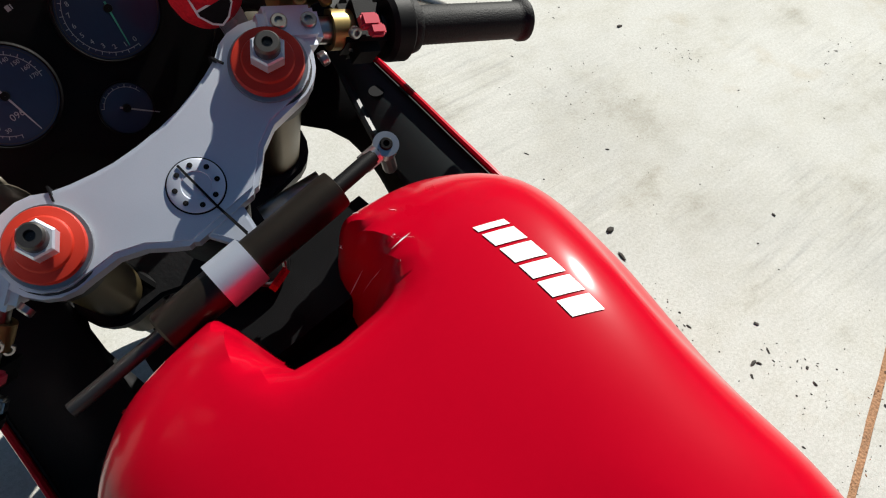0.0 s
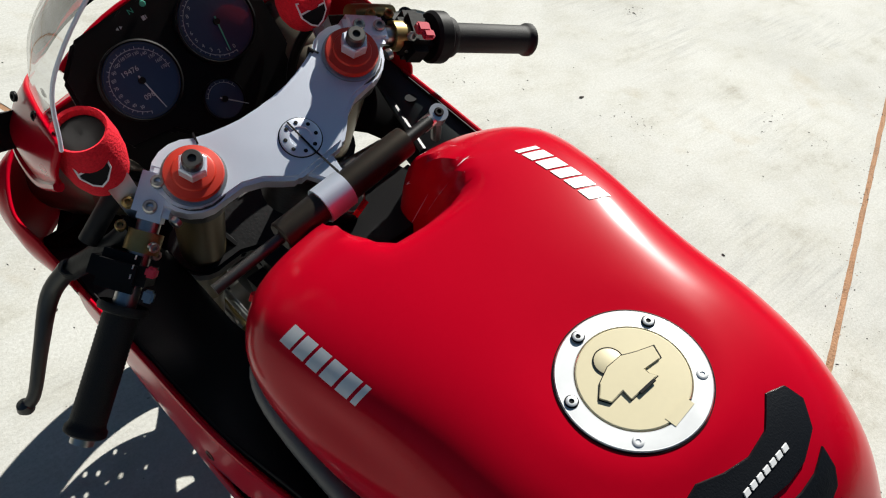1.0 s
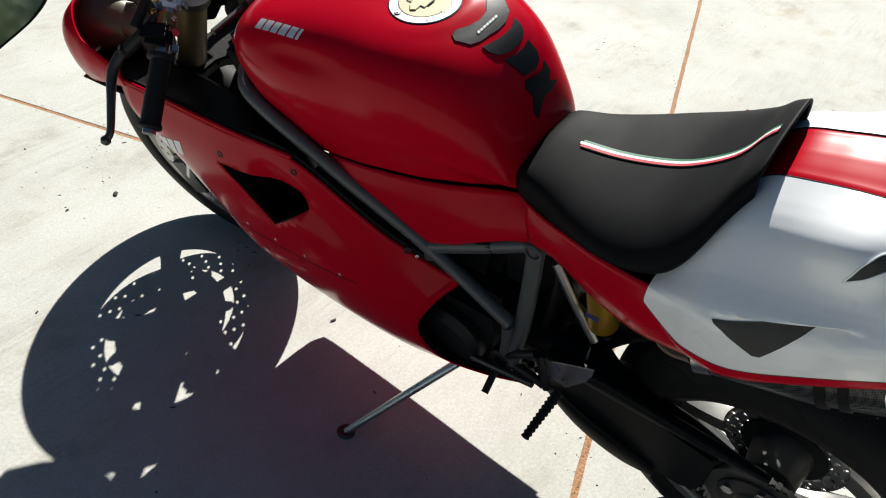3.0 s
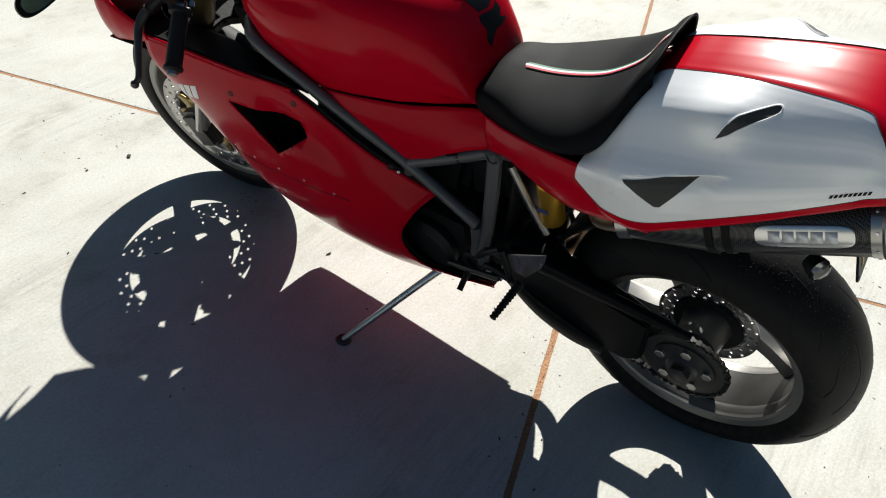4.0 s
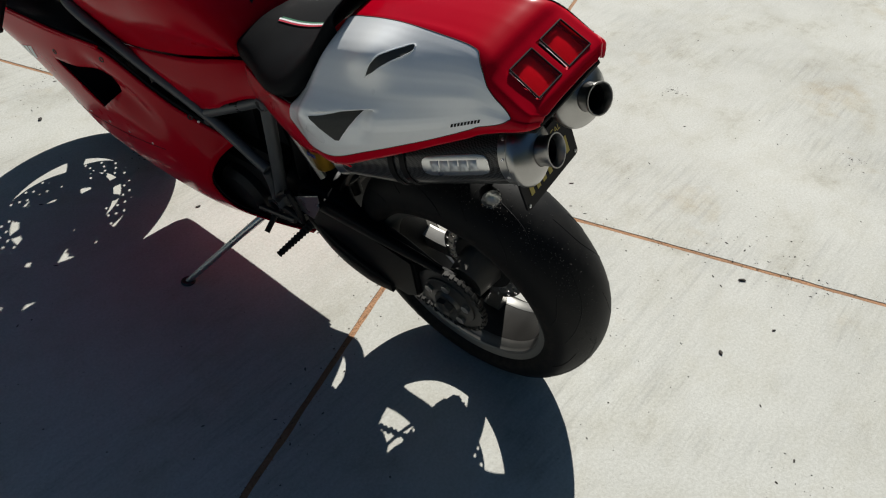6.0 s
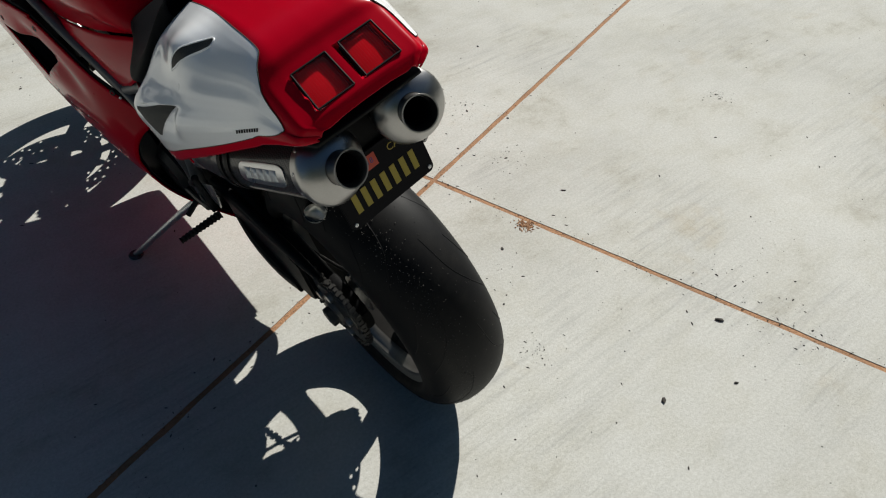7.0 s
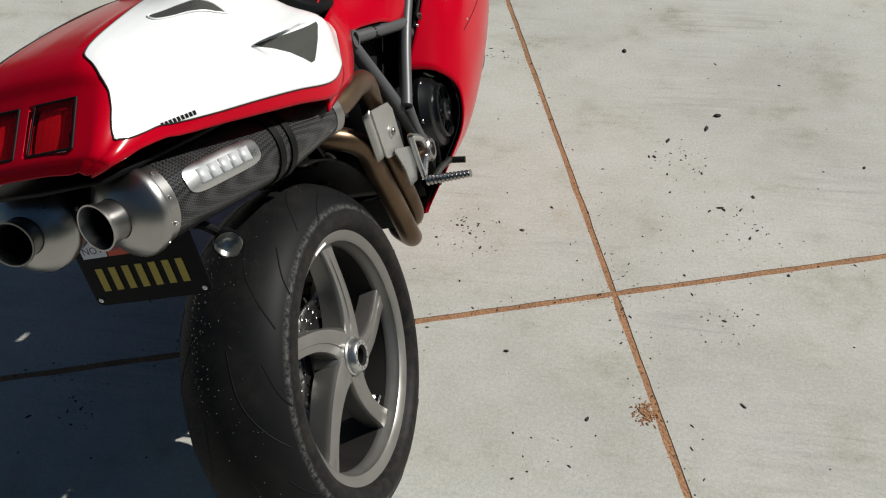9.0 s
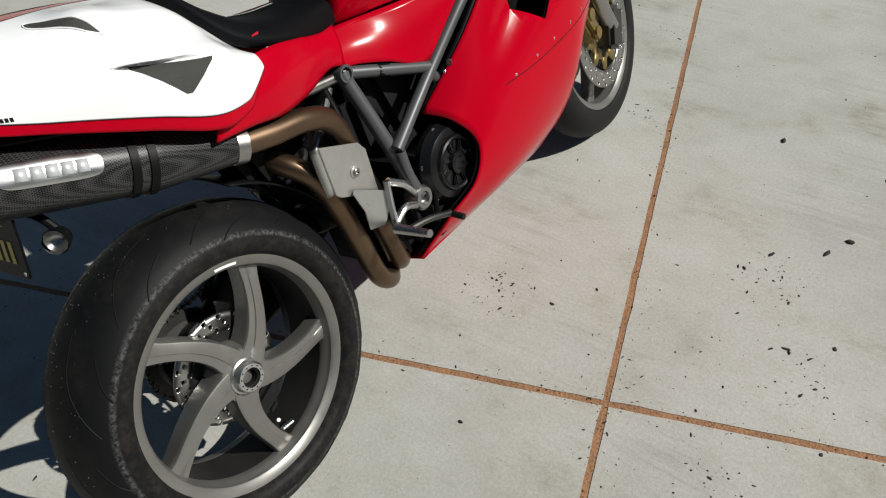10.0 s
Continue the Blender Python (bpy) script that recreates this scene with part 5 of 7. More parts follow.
        part("panel_hole", lathe([(0.0, 0.0085), (0.001, 0.008), (0.001, 0.0)], (0.214, 1.205, 0.7515), (0.1, 0.05, 1), 18), decal_black, inner)
    # red sill joining the tank cover to the tail
    sill = [[(0.094, 0.470, 0.760), (0.106, 0.462, 0.728), (0.108, 0.452, 0.690)], [(0.115, 0.415, 0.768), (0.130, 0.405, 0.738), (0.126, 0.398, 0.708)], [(0.150, 0.330, 0.797), (0.162, 0.322, 0.750), (0.154, 0.315, 0.706)], [(0.168, 0.262, 0.815), (0.182, 0.250, 0.765), (0.174, 0.238, 0.712)], [(0.170, 0.205, 0.815), (0.184, 0.190, 0.770), (0.180, 0.175, 0.728)], [(0.176, 0.14, 0.79), (0.186, 0.115, 0.765), (0.184, 0.10, 0.742)]]
    sill = [[(side * x, y, z) for x, y, z in col] for col in sill]
    part("seat_sill", skin(sheet(sill, 6, 5)), red, bike, "red panel edge under the seat", thick=0.003)
# belly closing strip
part("belly_pan", skin(sheet([[(-0.098, 0.469, 0.222), (0, 0.474, 0.206), (0.098, 0.469, 0.222)], [(-0.100, 0.64, 0.216), (0, 0.64, 0.196), (0.100, 0.64, 0.216)], [(-0.1, 0.84, 0.205), (0, 0.84, 0.186), (0.1, 0.84, 0.205)], [(-0.088, 0.98, 0.193), (0, 0.98, 0.180), (0.088, 0.98, 0.193)], [(-0.050, 1.066, 0.172), (0, 1.070, 0.170), (0.050, 1.066, 0.172)]], 5, 6)), red, bike, "red belly pan", thick=0.003)
part("belly_liner", skin(sheet([[(-0.090, 0.482, 0.236), (0, 0.488, 0.222), (0.090, 0.482, 0.236)], [(-0.095, 0.64, 0.228), (0, 0.64, 0.210), (0.095, 0.64, 0.228)], [(-0.095, 0.90, 0.215), (0, 0.90, 0.200), (0.095, 0.90, 0.215)]], 5, 6)), black_plastic, bike, "black inside of the belly pan", thick=0.003)

# nose fairing
def nose_cols():
    half = {1.235: [(0.240, 0.742), (0.242, 0.755), (0.243, 0.766), (0.242, 0.772), (0.240, 0.776)],
            1.28: [(0.244, 0.732), (0.250, 0.755), (0.252, 0.775), (0.249, 0.792), (0.243, 0.800)],
            1.32: [(0.246, 0.722), (0.255, 0.752), (0.257, 0.785), (0.253, 0.812), (0.244, 0.828)],
            1.37: [(0.240, 0.705), (0.250, 0.755), (0.248, 0.805), (0.230, 0.838), (0.200, 0.855)],
            1.418: [(0.200, 0.690), (0.206, 0.735), (0.192, 0.775), (0.148, 0.815), (0.098, 0.845)],
            1.466: [(0.130, 0.685), (0.134, 0.720), (0.117, 0.755), (0.083, 0.785), (0.05, 0.805)],
            1.502: [(0.040, 0.690), (0.042, 0.715), (0.036, 0.740), (0.026, 0.755), (0.015, 0.765)]}
    return half


half = nose_cols()
for side in (-1, 1):
    part("nose_fairing", skin(sheet([[(side * x, y, z) for x, z in col] for y, col in half.items()], 6, 6)), red, bike, "red nose fairing half", thick=0.004)
part("nose_top", skin(sheet([[(x, y, z + 0.012 * (1 - (x / max(w, 0.01)) ** 2)) for x in np.linspace(-w, w, 5)] for y, w, z in ((1.376, 0.170, 0.862), (1.418, 0.095, 0.845), (1.466, 0.05, 0.805), (1.502, 0.015, 0.765))], 5, 4)), red, bike, "red nose top", thick=0.004)
for side in (-1, 1):
    wing = part("screen_wing", skin(sheet([[(side * 0.188, 1.345, 0.900), (side * 0.180, 1.345, 0.920), (side * 0.150, 1.345, 0.942)], [(side * 0.205, 1.300, 0.905), (side * 0.200, 1.295, 0.935), (side * 0.168, 1.295, 0.968)], [(side * 0.210, 1.235, 0.915), (side * 0.206, 1.225, 0.955), (side * 0.180, 1.225, 0.988)], [(side * 0.203, 1.172, 0.952), (side * 0.202, 1.155, 0.979), (side * 0.188, 1.150, 1.004)]], 6, 5)), red, bike, "red screen surround", thick=0.004)
    part("wing_lip", tube([(side * 0.190, 1.345, 0.898), (side * 0.207, 1.300, 0.903), (side * 0.212, 1.235, 0.913), (side * 0.205, 1.172, 0.950)], 0.005, 8), red, wing)
    for y, z in ((1.285, 0.968), (1.225, 0.984), (1.172, 0.997)):
        part("screw", bolt_head((side * 0.184, y, z), (side, -0.1, 0.6), 0.005, 0.003), black_plastic, wing)
    part("mirror_stalk", arm_mesh([((side * 0.190, 1.300, 0.922), 0.018, 0.020), ((side * 0.235, 1.290, 0.945), 0.018, 0.022), ((side * 0.28, 1.277, 0.966), 0.022, 0.025), ((side * 0.325, 1.268, 0.968), 0.024, 0.026)]), black_plastic, bike, "black mirror stalk")
    mir = new("mirror")
    mir.parent = bike
    tagged(mir, "black rear view mirror")
    mm = basis((side * 0.362, 1.255, 0.956), (1, -0.14 * -side, 0.16 * -side), (-0.08 * -side, 0.42, 0.905))
    shape = [(0.089 * math.copysign(abs(math.cos(q)) ** 0.75, math.cos(q)), 0.029 * math.copysign(abs(math.sin(q)) ** 0.8, math.sin(q)) + 0.012 * math.cos(q) * -side) for q in np.linspace(0, 2 * math.pi, 40, endpoint=False)]
    rings = [[mm @ Vector((a * k, b * k, d)) for a, b in shape] for k, d in ((0.86, 0.002), (0.92, 0.0035), (1.0, 0.003), (1.02, -0.004), (0.97, -0.016), (0.80, -0.030), (0.45, -0.038), (0.05, -0.040))]
    part("housing", skin(rings, True), black_plastic, mir)
    part("glass", plate([(a * 0.90, b * 0.88 - 0.003) for a, b in shape], mm.col[0][:3], mm.col[1][:3], mm @ Vector((0, 0, 0.0015)), 0.001), chrome, mir, "mirror glass")
EDGE_TOP = [(-0.190, 1.148, 1.002), (-0.168, 1.124, 1.085), (-0.095, 1.108, 1.155), (0.0, 1.102, 1.180), (0.095, 1.108, 1.155), (0.168, 1.124, 1.085), (0.190, 1.148, 1.002)]
screen = part("windscreen", skin(sheet([EDGE_TOP, [(-0.180, 1.225, 0.986), (-0.152, 1.235, 1.045), (-0.085, 1.225, 1.105), (0, 1.22, 1.125), (0.085, 1.225, 1.105), (0.152, 1.235, 1.045), (0.180, 1.225, 0.986)], [(-0.168, 1.295, 0.966), (-0.132, 1.315, 1.008), (-0.07, 1.32, 1.040), (0, 1.322, 1.052), (0.07, 1.32, 1.040), (0.132, 1.315, 1.008), (0.168, 1.295, 0.966)], [(-0.150, 1.345, 0.940), (-0.10, 1.372, 0.950), (-0.05, 1.385, 0.955), (0, 1.39, 0.957), (0.05, 1.385, 0.955), (0.10, 1.372, 0.950), (0.150, 1.345, 0.940)]], 6, 6)), clear, bike, "clear curved windscreen")
screen.visible_shadow = False
part("screen_rim", tube(EDGE_TOP, 0.0018, 6, 8), sticker_white, screen, "pale polished screen edge")
for side in (-1, 1):
    bowl_at = (side * 0.158, 1.385, 0.780)
    hb = part("headlight_bowl", lathe([(-0.105, 0.0), (-0.105, 0.024), (-0.098, 0.030), (-0.075, 0.034), (-0.070, 0.040), (-0.030, 0.054), (0.0, 0.060), (0.006, 0.060)], bowl_at, (side * 0.25, 1, -0.05), 32), bowl_brown, bike, "brownish headlight bowl")
    part("bowl_wire", tube([(side * 0.150, 1.29, 0.775), (side * 0.165, 1.27, 0.755), (side * 0.160, 1.26, 0.73)], 0.003, 6), black_plastic, hb)
part("nose_inside", skin(sheet([[(-0.225, 1.36, 0.72), (0, 1.38, 0.69), (0.225, 1.36, 0.72)], [(-0.16, 1.415, 0.76), (0, 1.44, 0.74), (0.16, 1.415, 0.76)], [(-0.14, 1.375, 0.850), (0, 1.39, 0.855), (0.14, 1.375, 0.850)]], 5, 6)), black_plastic, bike, thick=0.003)

for side in (-1, 1):
    part("nose_floor", skin(sheet([[(side * 0.250, 1.375, 0.712), (side * 0.14, 1.385, 0.700), (side * 0.02, 1.39, 0.690)], [(side * 0.244, 1.25, 0.716), (side * 0.20, 1.25, 0.705), (side * (0.168 if side > 0 else 0.14), 1.25, 0.690)], [(side * 0.236, 1.10, 0.716), (side * 0.19, 1.10, 0.705), (side * (0.155 if side > 0 else 0.13), 1.10, 0.690)], [(side * 0.222, 0.98, 0.715), (side * 0.17, 0.98, 0.70), (side * 0.12, 0.98, 0.68)]], 5, 5)), black_plastic, bike, "black inner nose panel", thick=0.003)

# instruments
def lettering(text, size, m, mat, parent, name="lettering"):
    """Raised letters of the built-in font as a mesh part."""
    cu = bpy.data.curves.new("letters", "FONT")
    cu.body, cu.size, cu.align_x, cu.align_y = text, size, "CENTER", "CENTER"
    cu.resolution_u = 3
    tmp = bpy.data.objects.new("letters", cu)
    me = bpy.data.meshes.new_from_object(tmp)
    bpy.data.objects.remove(tmp)
    me.transform(m)
    me.name = name
    me.materials.append(mat)
    ob = new(name, me)
    while parent.parent and parent.parent.parent:
        parent = parent.parent
    ob.parent = parent
    return ob


DN = Vector((0, -0.80, 0.60)).normalized()
dash = part("instrument_panel", plate([(-0.135, -0.01), (-0.13, 0.045), (-0.10, 0.075), (-0.02, 0.085), (0.03, 0.105), (0.085, 0.10), (0.115, 0.06), (0.105, 0.0), (0.07, -0.045), (0.035, -0.085), (-0.03, -0.085), (-0.06, -0.055), (-0.11, -0.05)], (1, 0, 0), (0, 0.60, 0.80), Vector((0.0, 1.322, 0.875)) - DN * 0.012, 0.012, 0.004), black_plastic, bike, "black instrument panel with three dials")
part("dash_surround", plate([(-0.128, -0.09), (-0.126, 0.030), (-0.104, 0.064), (-0.060, 0.078), (0.060, 0.078), (0.104, 0.064), (0.126, 0.030), (0.128, -0.09), (0.0, -0.15)], (1, 0, 0), (0, 0.60, 0.80), Vector((0.0, 1.322, 0.875)) - DN * 0.045, 0.006, 0.002), black_plastic, bike, "black panel behind the dials")
for name, c, r in (("speedometer", (-0.067, 1.301, 0.902), 0.043), ("tachometer", (0.044, 1.328, 0.901), 0.046), ("temperature_gauge", (0.006, 1.284, 0.838), 0.024)):
    C = Vector(c)
    g = part(name, lathe([(-0.045, r * 0.9), (-0.01, r), (0.003, r), (0.004, r * 0.96), (0.001, r * 0.93)], C, DN, 48), black_plastic, bike, "round dial with a black bezel")
    gm = basis(C, (1, 0, 0), (0, 0.60, 0.80))
    part("dial_face", lathe([(0.0, r * 0.94), (0.0004, 0.0)], C, DN, 48), dial_blue, g, "dark blue dial face")
    part("glass_ring", lathe([(0.001, r * 0.90), (0.002, r * 0.90), (0.002, r * 0.885)], C, DN, 48), dull_steel, g)
    if name == "speedometer":
        start, turn, count, ring_r = 254, 16.7, 16, 0.76 * r
        words = {k: str(20 + 10 * k) for k in range(1, 16)}
    elif name == "tachometer":
        start, turn, count, ring_r = -84, 16.5, 11, 0.80 * r
        words = {k: str(k) for k in range(10)}
    else:
        start, turn, count, ring_r, words = 150, 30, 5, 0.78 * r, {}
    part("scale_ring", tube([gm @ Vector((ring_r * math.cos(radians(q)), ring_r * math.sin(radians(q)), 0.0008)) for q in np.linspace(start, start - turn * (count - 0.6), 40)], 0.00028, 6, 1), mark_white, g, "fine white scale ring")
    for k in range(count * 2 - 1):
        q = radians(start - turn * k / 2)
        long_ = 0.0032 if k % 2 == 0 else 0.0018
        part("tick", box((long_, 0.0006, 0.0003), gm @ Matrix.Rotation(q, 4, "Z") @ pose(ring_r - 0.0004 + long_ / 2, 0, 0.0009), 0), mark_white, g)
    for k, text in words.items():
        q = radians(start - turn * k)
        lettering(text, 0.0062 if name == "tachometer" else 0.0050, gm @ pose((ring_r - 0.0047) * math.cos(q), (ring_r - 0.0047) * math.sin(q), 0.0010), mark_white, g)
    na = {"speedometer": -80, "tachometer": -96, "temperature_gauge": -40}[name]
    nl = {"speedometer": 0.036, "tachometer": 0.034, "temperature_gauge": 0.028}[name]
    nd = gm @ Matrix.Rotation(radians(na), 4, "Z")
    part("needle", plate([(-0.006, -0.0009), (nl, -0.0004), (nl, 0.0004), (-0.006, 0.0009)], nd.col[0][:3], nd.col[1][:3], nd @ Vector((0, 0, 0.003)), 0.0006), needle_green if name == "tachometer" else mark_white, g, "thin needle")
    part("boss", lathe([(0.001, 0.004), (0.004, 0.0035), (0.004, 0)], C, DN, 16), black_plastic, g)


gm = basis((-0.069, 1.301, 0.902), (1, 0, 0), (0, 0.60, 0.80))
for ob in bike.children_recursive:
    if ob.name == "speedometer":
        lettering("19476", 0.0080, gm @ pose(-0.004, 0.013, 0.0012), mark_white, ob)
        lettering("096", 0.0080, gm @ pose(0.000, -0.017, 0.0012), mark_white, ob)
# red lip under the foot of the screen
part("screen_lip", tube([(x, 1.384 - 1.3 * x * x, 0.938 - 1.6 * x * x) for x in np.linspace(-0.125, 0.125, 15)], 0.0042, 8, 1), red, bike, "thin red lip under the screen")
# warning light strip
WM = basis((-0.030, 1.3645, 0.9317), (1, 0.02, 0.03), (0, 0.60, 0.80))
strip = part("warning_light", plate([(-0.034, -0.010), (-0.018, -0.016), (0.020, -0.016), (0.025, -0.006), (0.022, 0.011), (-0.008, 0.012), (-0.030, 0.000)], WM.col[0][:3], WM.col[1][:3], WM @ Vector((0, 0, -0.006)), 0.006, 0.002), black_plastic, dash, "black warning light strip")
lettering("N", 0.0085, WM @ pose(0.0, 0.004, 0.0008), needle_green, dash)
part("beam_lamp", lathe([(0.0003, 0.0035), (0.0010, 0.0030), (0.0010, 0.0)], WM @ Vector((0.016, 0.005, 0)), WM.col[2].to_3d(), 14), needle_green, strip, "blue green beam lamp")
part("fuel_lamp", box((0.0036, 0.0048, 0.0004), WM @ pose(0.008, -0.008, 0.0006), 0), mark_white, strip, "white fuel symbol")
part("fuel_hose", box((0.0010, 0.0042, 0.0004), WM @ pose(0.0112, -0.008, 0.0006), 0), mark_white, strip)
for k in (-1, 1):
    part("arrow", plate([(k * 0.0010, 0.0018), (k * 0.0010, -0.0018), (k * 0.0040, 0.0)][::k], WM.col[0][:3], WM.col[1][:3], WM @ Vector((-0.0205, -0.005, 0.0004)), 0.0004), mark_white, strip, "white arrow symbol")

# front fork, clamp and controls, turned with the steering
FORK_TOP = Vector((0, 1.128, 0.945))
for side in (-1, 1):
    top = Vector((side * 0.102, FORK_TOP.y, FORK_TOP.z))
    part("fork_tube", tube([top - UPFORK * 0.026, top - UPFORK * 0.40], 0.0265, 24), fork_gold, "steering", "gold upper fork tube")
    part("fork_slider", tube([top - UPFORK * 0.39, top - UPFORK * 0.70], 0.0215, 24), steel, "steering", "chromed lower fork slider")
    part("axle_lug", box((0.045, 0.075, 0.12), Matrix.Translation(Vector((side * 0.098, 1.421, 0.305))) @ pose(0, 0, 0, -24, 0, 0), 0.012), dull_steel, "steering")
    cal = part("brake_caliper", box((0.062, 0.052, 0.125), Matrix.Translation(Vector((side * 0.082, 1.300, 0.37))) @ pose(0, 0, 0, 28, 0, 0), 0.012), brass, "steering", "gold four piston brake caliper")
    for k in (-1, 1):
        part("piston_cover", lathe([(0, 0.017), (0.006, 0.016), (0.007, 0.0)], Vector((side * 0.113, 1.300 + 0.015 * k * 0.47 * -1, 0.37 + 0.028 * k)), (side, 0, 0), 20), brass, cal)
    # cap
    cr = part("fork_cap", lathe([(-0.004, 0.0270), (0.002, 0.0275), (0.004, 0.0265), (0.0055, 0.0200), (0.0075, 0.0190), (0.008, 0.0180), (0.008, 0.0)], top - UPFORK * 0.019, UPFORK, 48), orange_ring, "steering", "orange red anodised fork cap")
    part("washer", lathe([(-0.007, 0.0300), (-0.002, 0.0300), (-0.0015, 0.0270)], top - UPFORK * 0.020, UPFORK, 40), steel, cr)
    part("adjuster_nut", hexnut(top - UPFORK * 0.008, UPFORK, 0.0140, 0.013), silver, cr, "bluish alloy hex adjuster")
    part("adjuster", lathe([(0.012, 0.0095), (0.024, 0.0095), (0.026, 0.008), (0.026, 0.004), (0.022, 0.0035), (0.022, 0.0)], top - UPFORK * 0.010, UPFORK, 24), dull_steel, cr)
# top clamp
CU, CV = Vector((1, 0, 0)), Vector((0, math.cos(RAKE), math.sin(RAKE)))
co = STEM + UPFORK * -0.024


def clamp_outline():
    pts = []
    for side in (1, -1):
        arc = [(side * (0.102 + 0.038 * math.cos(a)), 0.037 + 0.038 * math.sin(a)) for a in np.linspace(-1.7, 2.3, 14)]
        near = [(side * 0.030, -0.031), (side * 0.042, -0.022), (side * 0.056, -0.010), (side * 0.074, -0.002)]
        far = [(side * 0.062, 0.0600), (side * 0.045, 0.0555), (side * 0.030, 0.0525), (side * 0.010, 0.0510)]
        seg = near + arc + far
        pts += seg if side > 0 else seg[::-1]
    # walk: right near -> right arc -> right far -> left far -> left arc -> left near
    return pts


clamp = part("top_clamp", plate(clamp_outline(), CU, CV, co, 0.024, 0.004), silver, "steering", "satin silver top clamp")
part("clamp_tongue", plate([(-0.004, -0.057), (0.010, -0.057), (0.016, -0.028), (-0.020, -0.028)], CU, CV, co + UPFORK * 0.0, 0.016, 0.003), silver, clamp)
sn = part("stem_nut", lathe([(0, 0.0205), (0.0015, 0.0205), (0.002, 0.0195), (0.002, 0.011), (0.001, 0.0105), (0.001, 0.0)], STEM, UPFORK, 48), silver, clamp, "round steering stem nut")
part("stem_seam", lathe([(0.0003, 0.0217), (0.0006, 0.0211), (0.0003, 0.0205)], STEM, UPFORK, 48), decal_black, clamp)
SM = basis(STEM, CU, CV)
for k in range(8):
    a = radians(45 * k + 20)
    part("pin_hole", lathe([(0.0024, 0.0021), (0.0026, 0)], SM @ Vector((0.0154 * math.cos(a), 0.0154 * math.sin(a), 0)), UPFORK, 12), decal_black, sn)
part("marker_line", plate([(-0.0008, 0.0195), (0.0010, 0.0195), (0.0010, -0.0210), (0.0030, -0.0500), (0.0006, -0.0525), (-0.0008, -0.0210)], CU, CV, STEM + UPFORK * 0.0026, 0.0006), decal_black, sn, "black marker line")
for side in (-1, 1):
    part("clamp_slit", box((0.0016, 0.012, 0.026), SM @ pose(side * 0.076, 0.062, -0.0115, 0, 0, side * 20), 0), decal_black, clamp)
    part("pinch_bolt", bolt_head(SM @ Vector((side * 0.139, 0.015, -0.012)), (side, -0.2, 0), 0.006, 0.006), steel, clamp)
# lower clamp, ignition and cables
part("lower_clamp", plate(clamp_outline(), CU, CV, co - UPFORK * 0.22, 0.03, 0.004), dark_metal, "steering")
part("ignition_lock", lathe([(-0.05, 0.022), (0.0, 0.022), (0.008, 0.020), (0.010, 0.015), (0.010, 0)], (-0.002, 1.062, 0.845), (0.1, -0.55, 0.8), 24), black_plastic, "steering", "ignition lock with key")
part("key_ring", tube([Vector((-0.004 + 0.013 * math.cos(a), 1.040 + 0.006 * math.sin(a), 0.868 + 0.012 * math.sin(a))) for a in np.linspace(0, 6.2, 16)], 0.0018, 6, 2), steel, "steering")
part("key_fob", box((0.022, 0.006, 0.016), pose(-0.004, 1.030, 0.862, 30, 10, 20), 0.003), terry, "steering")

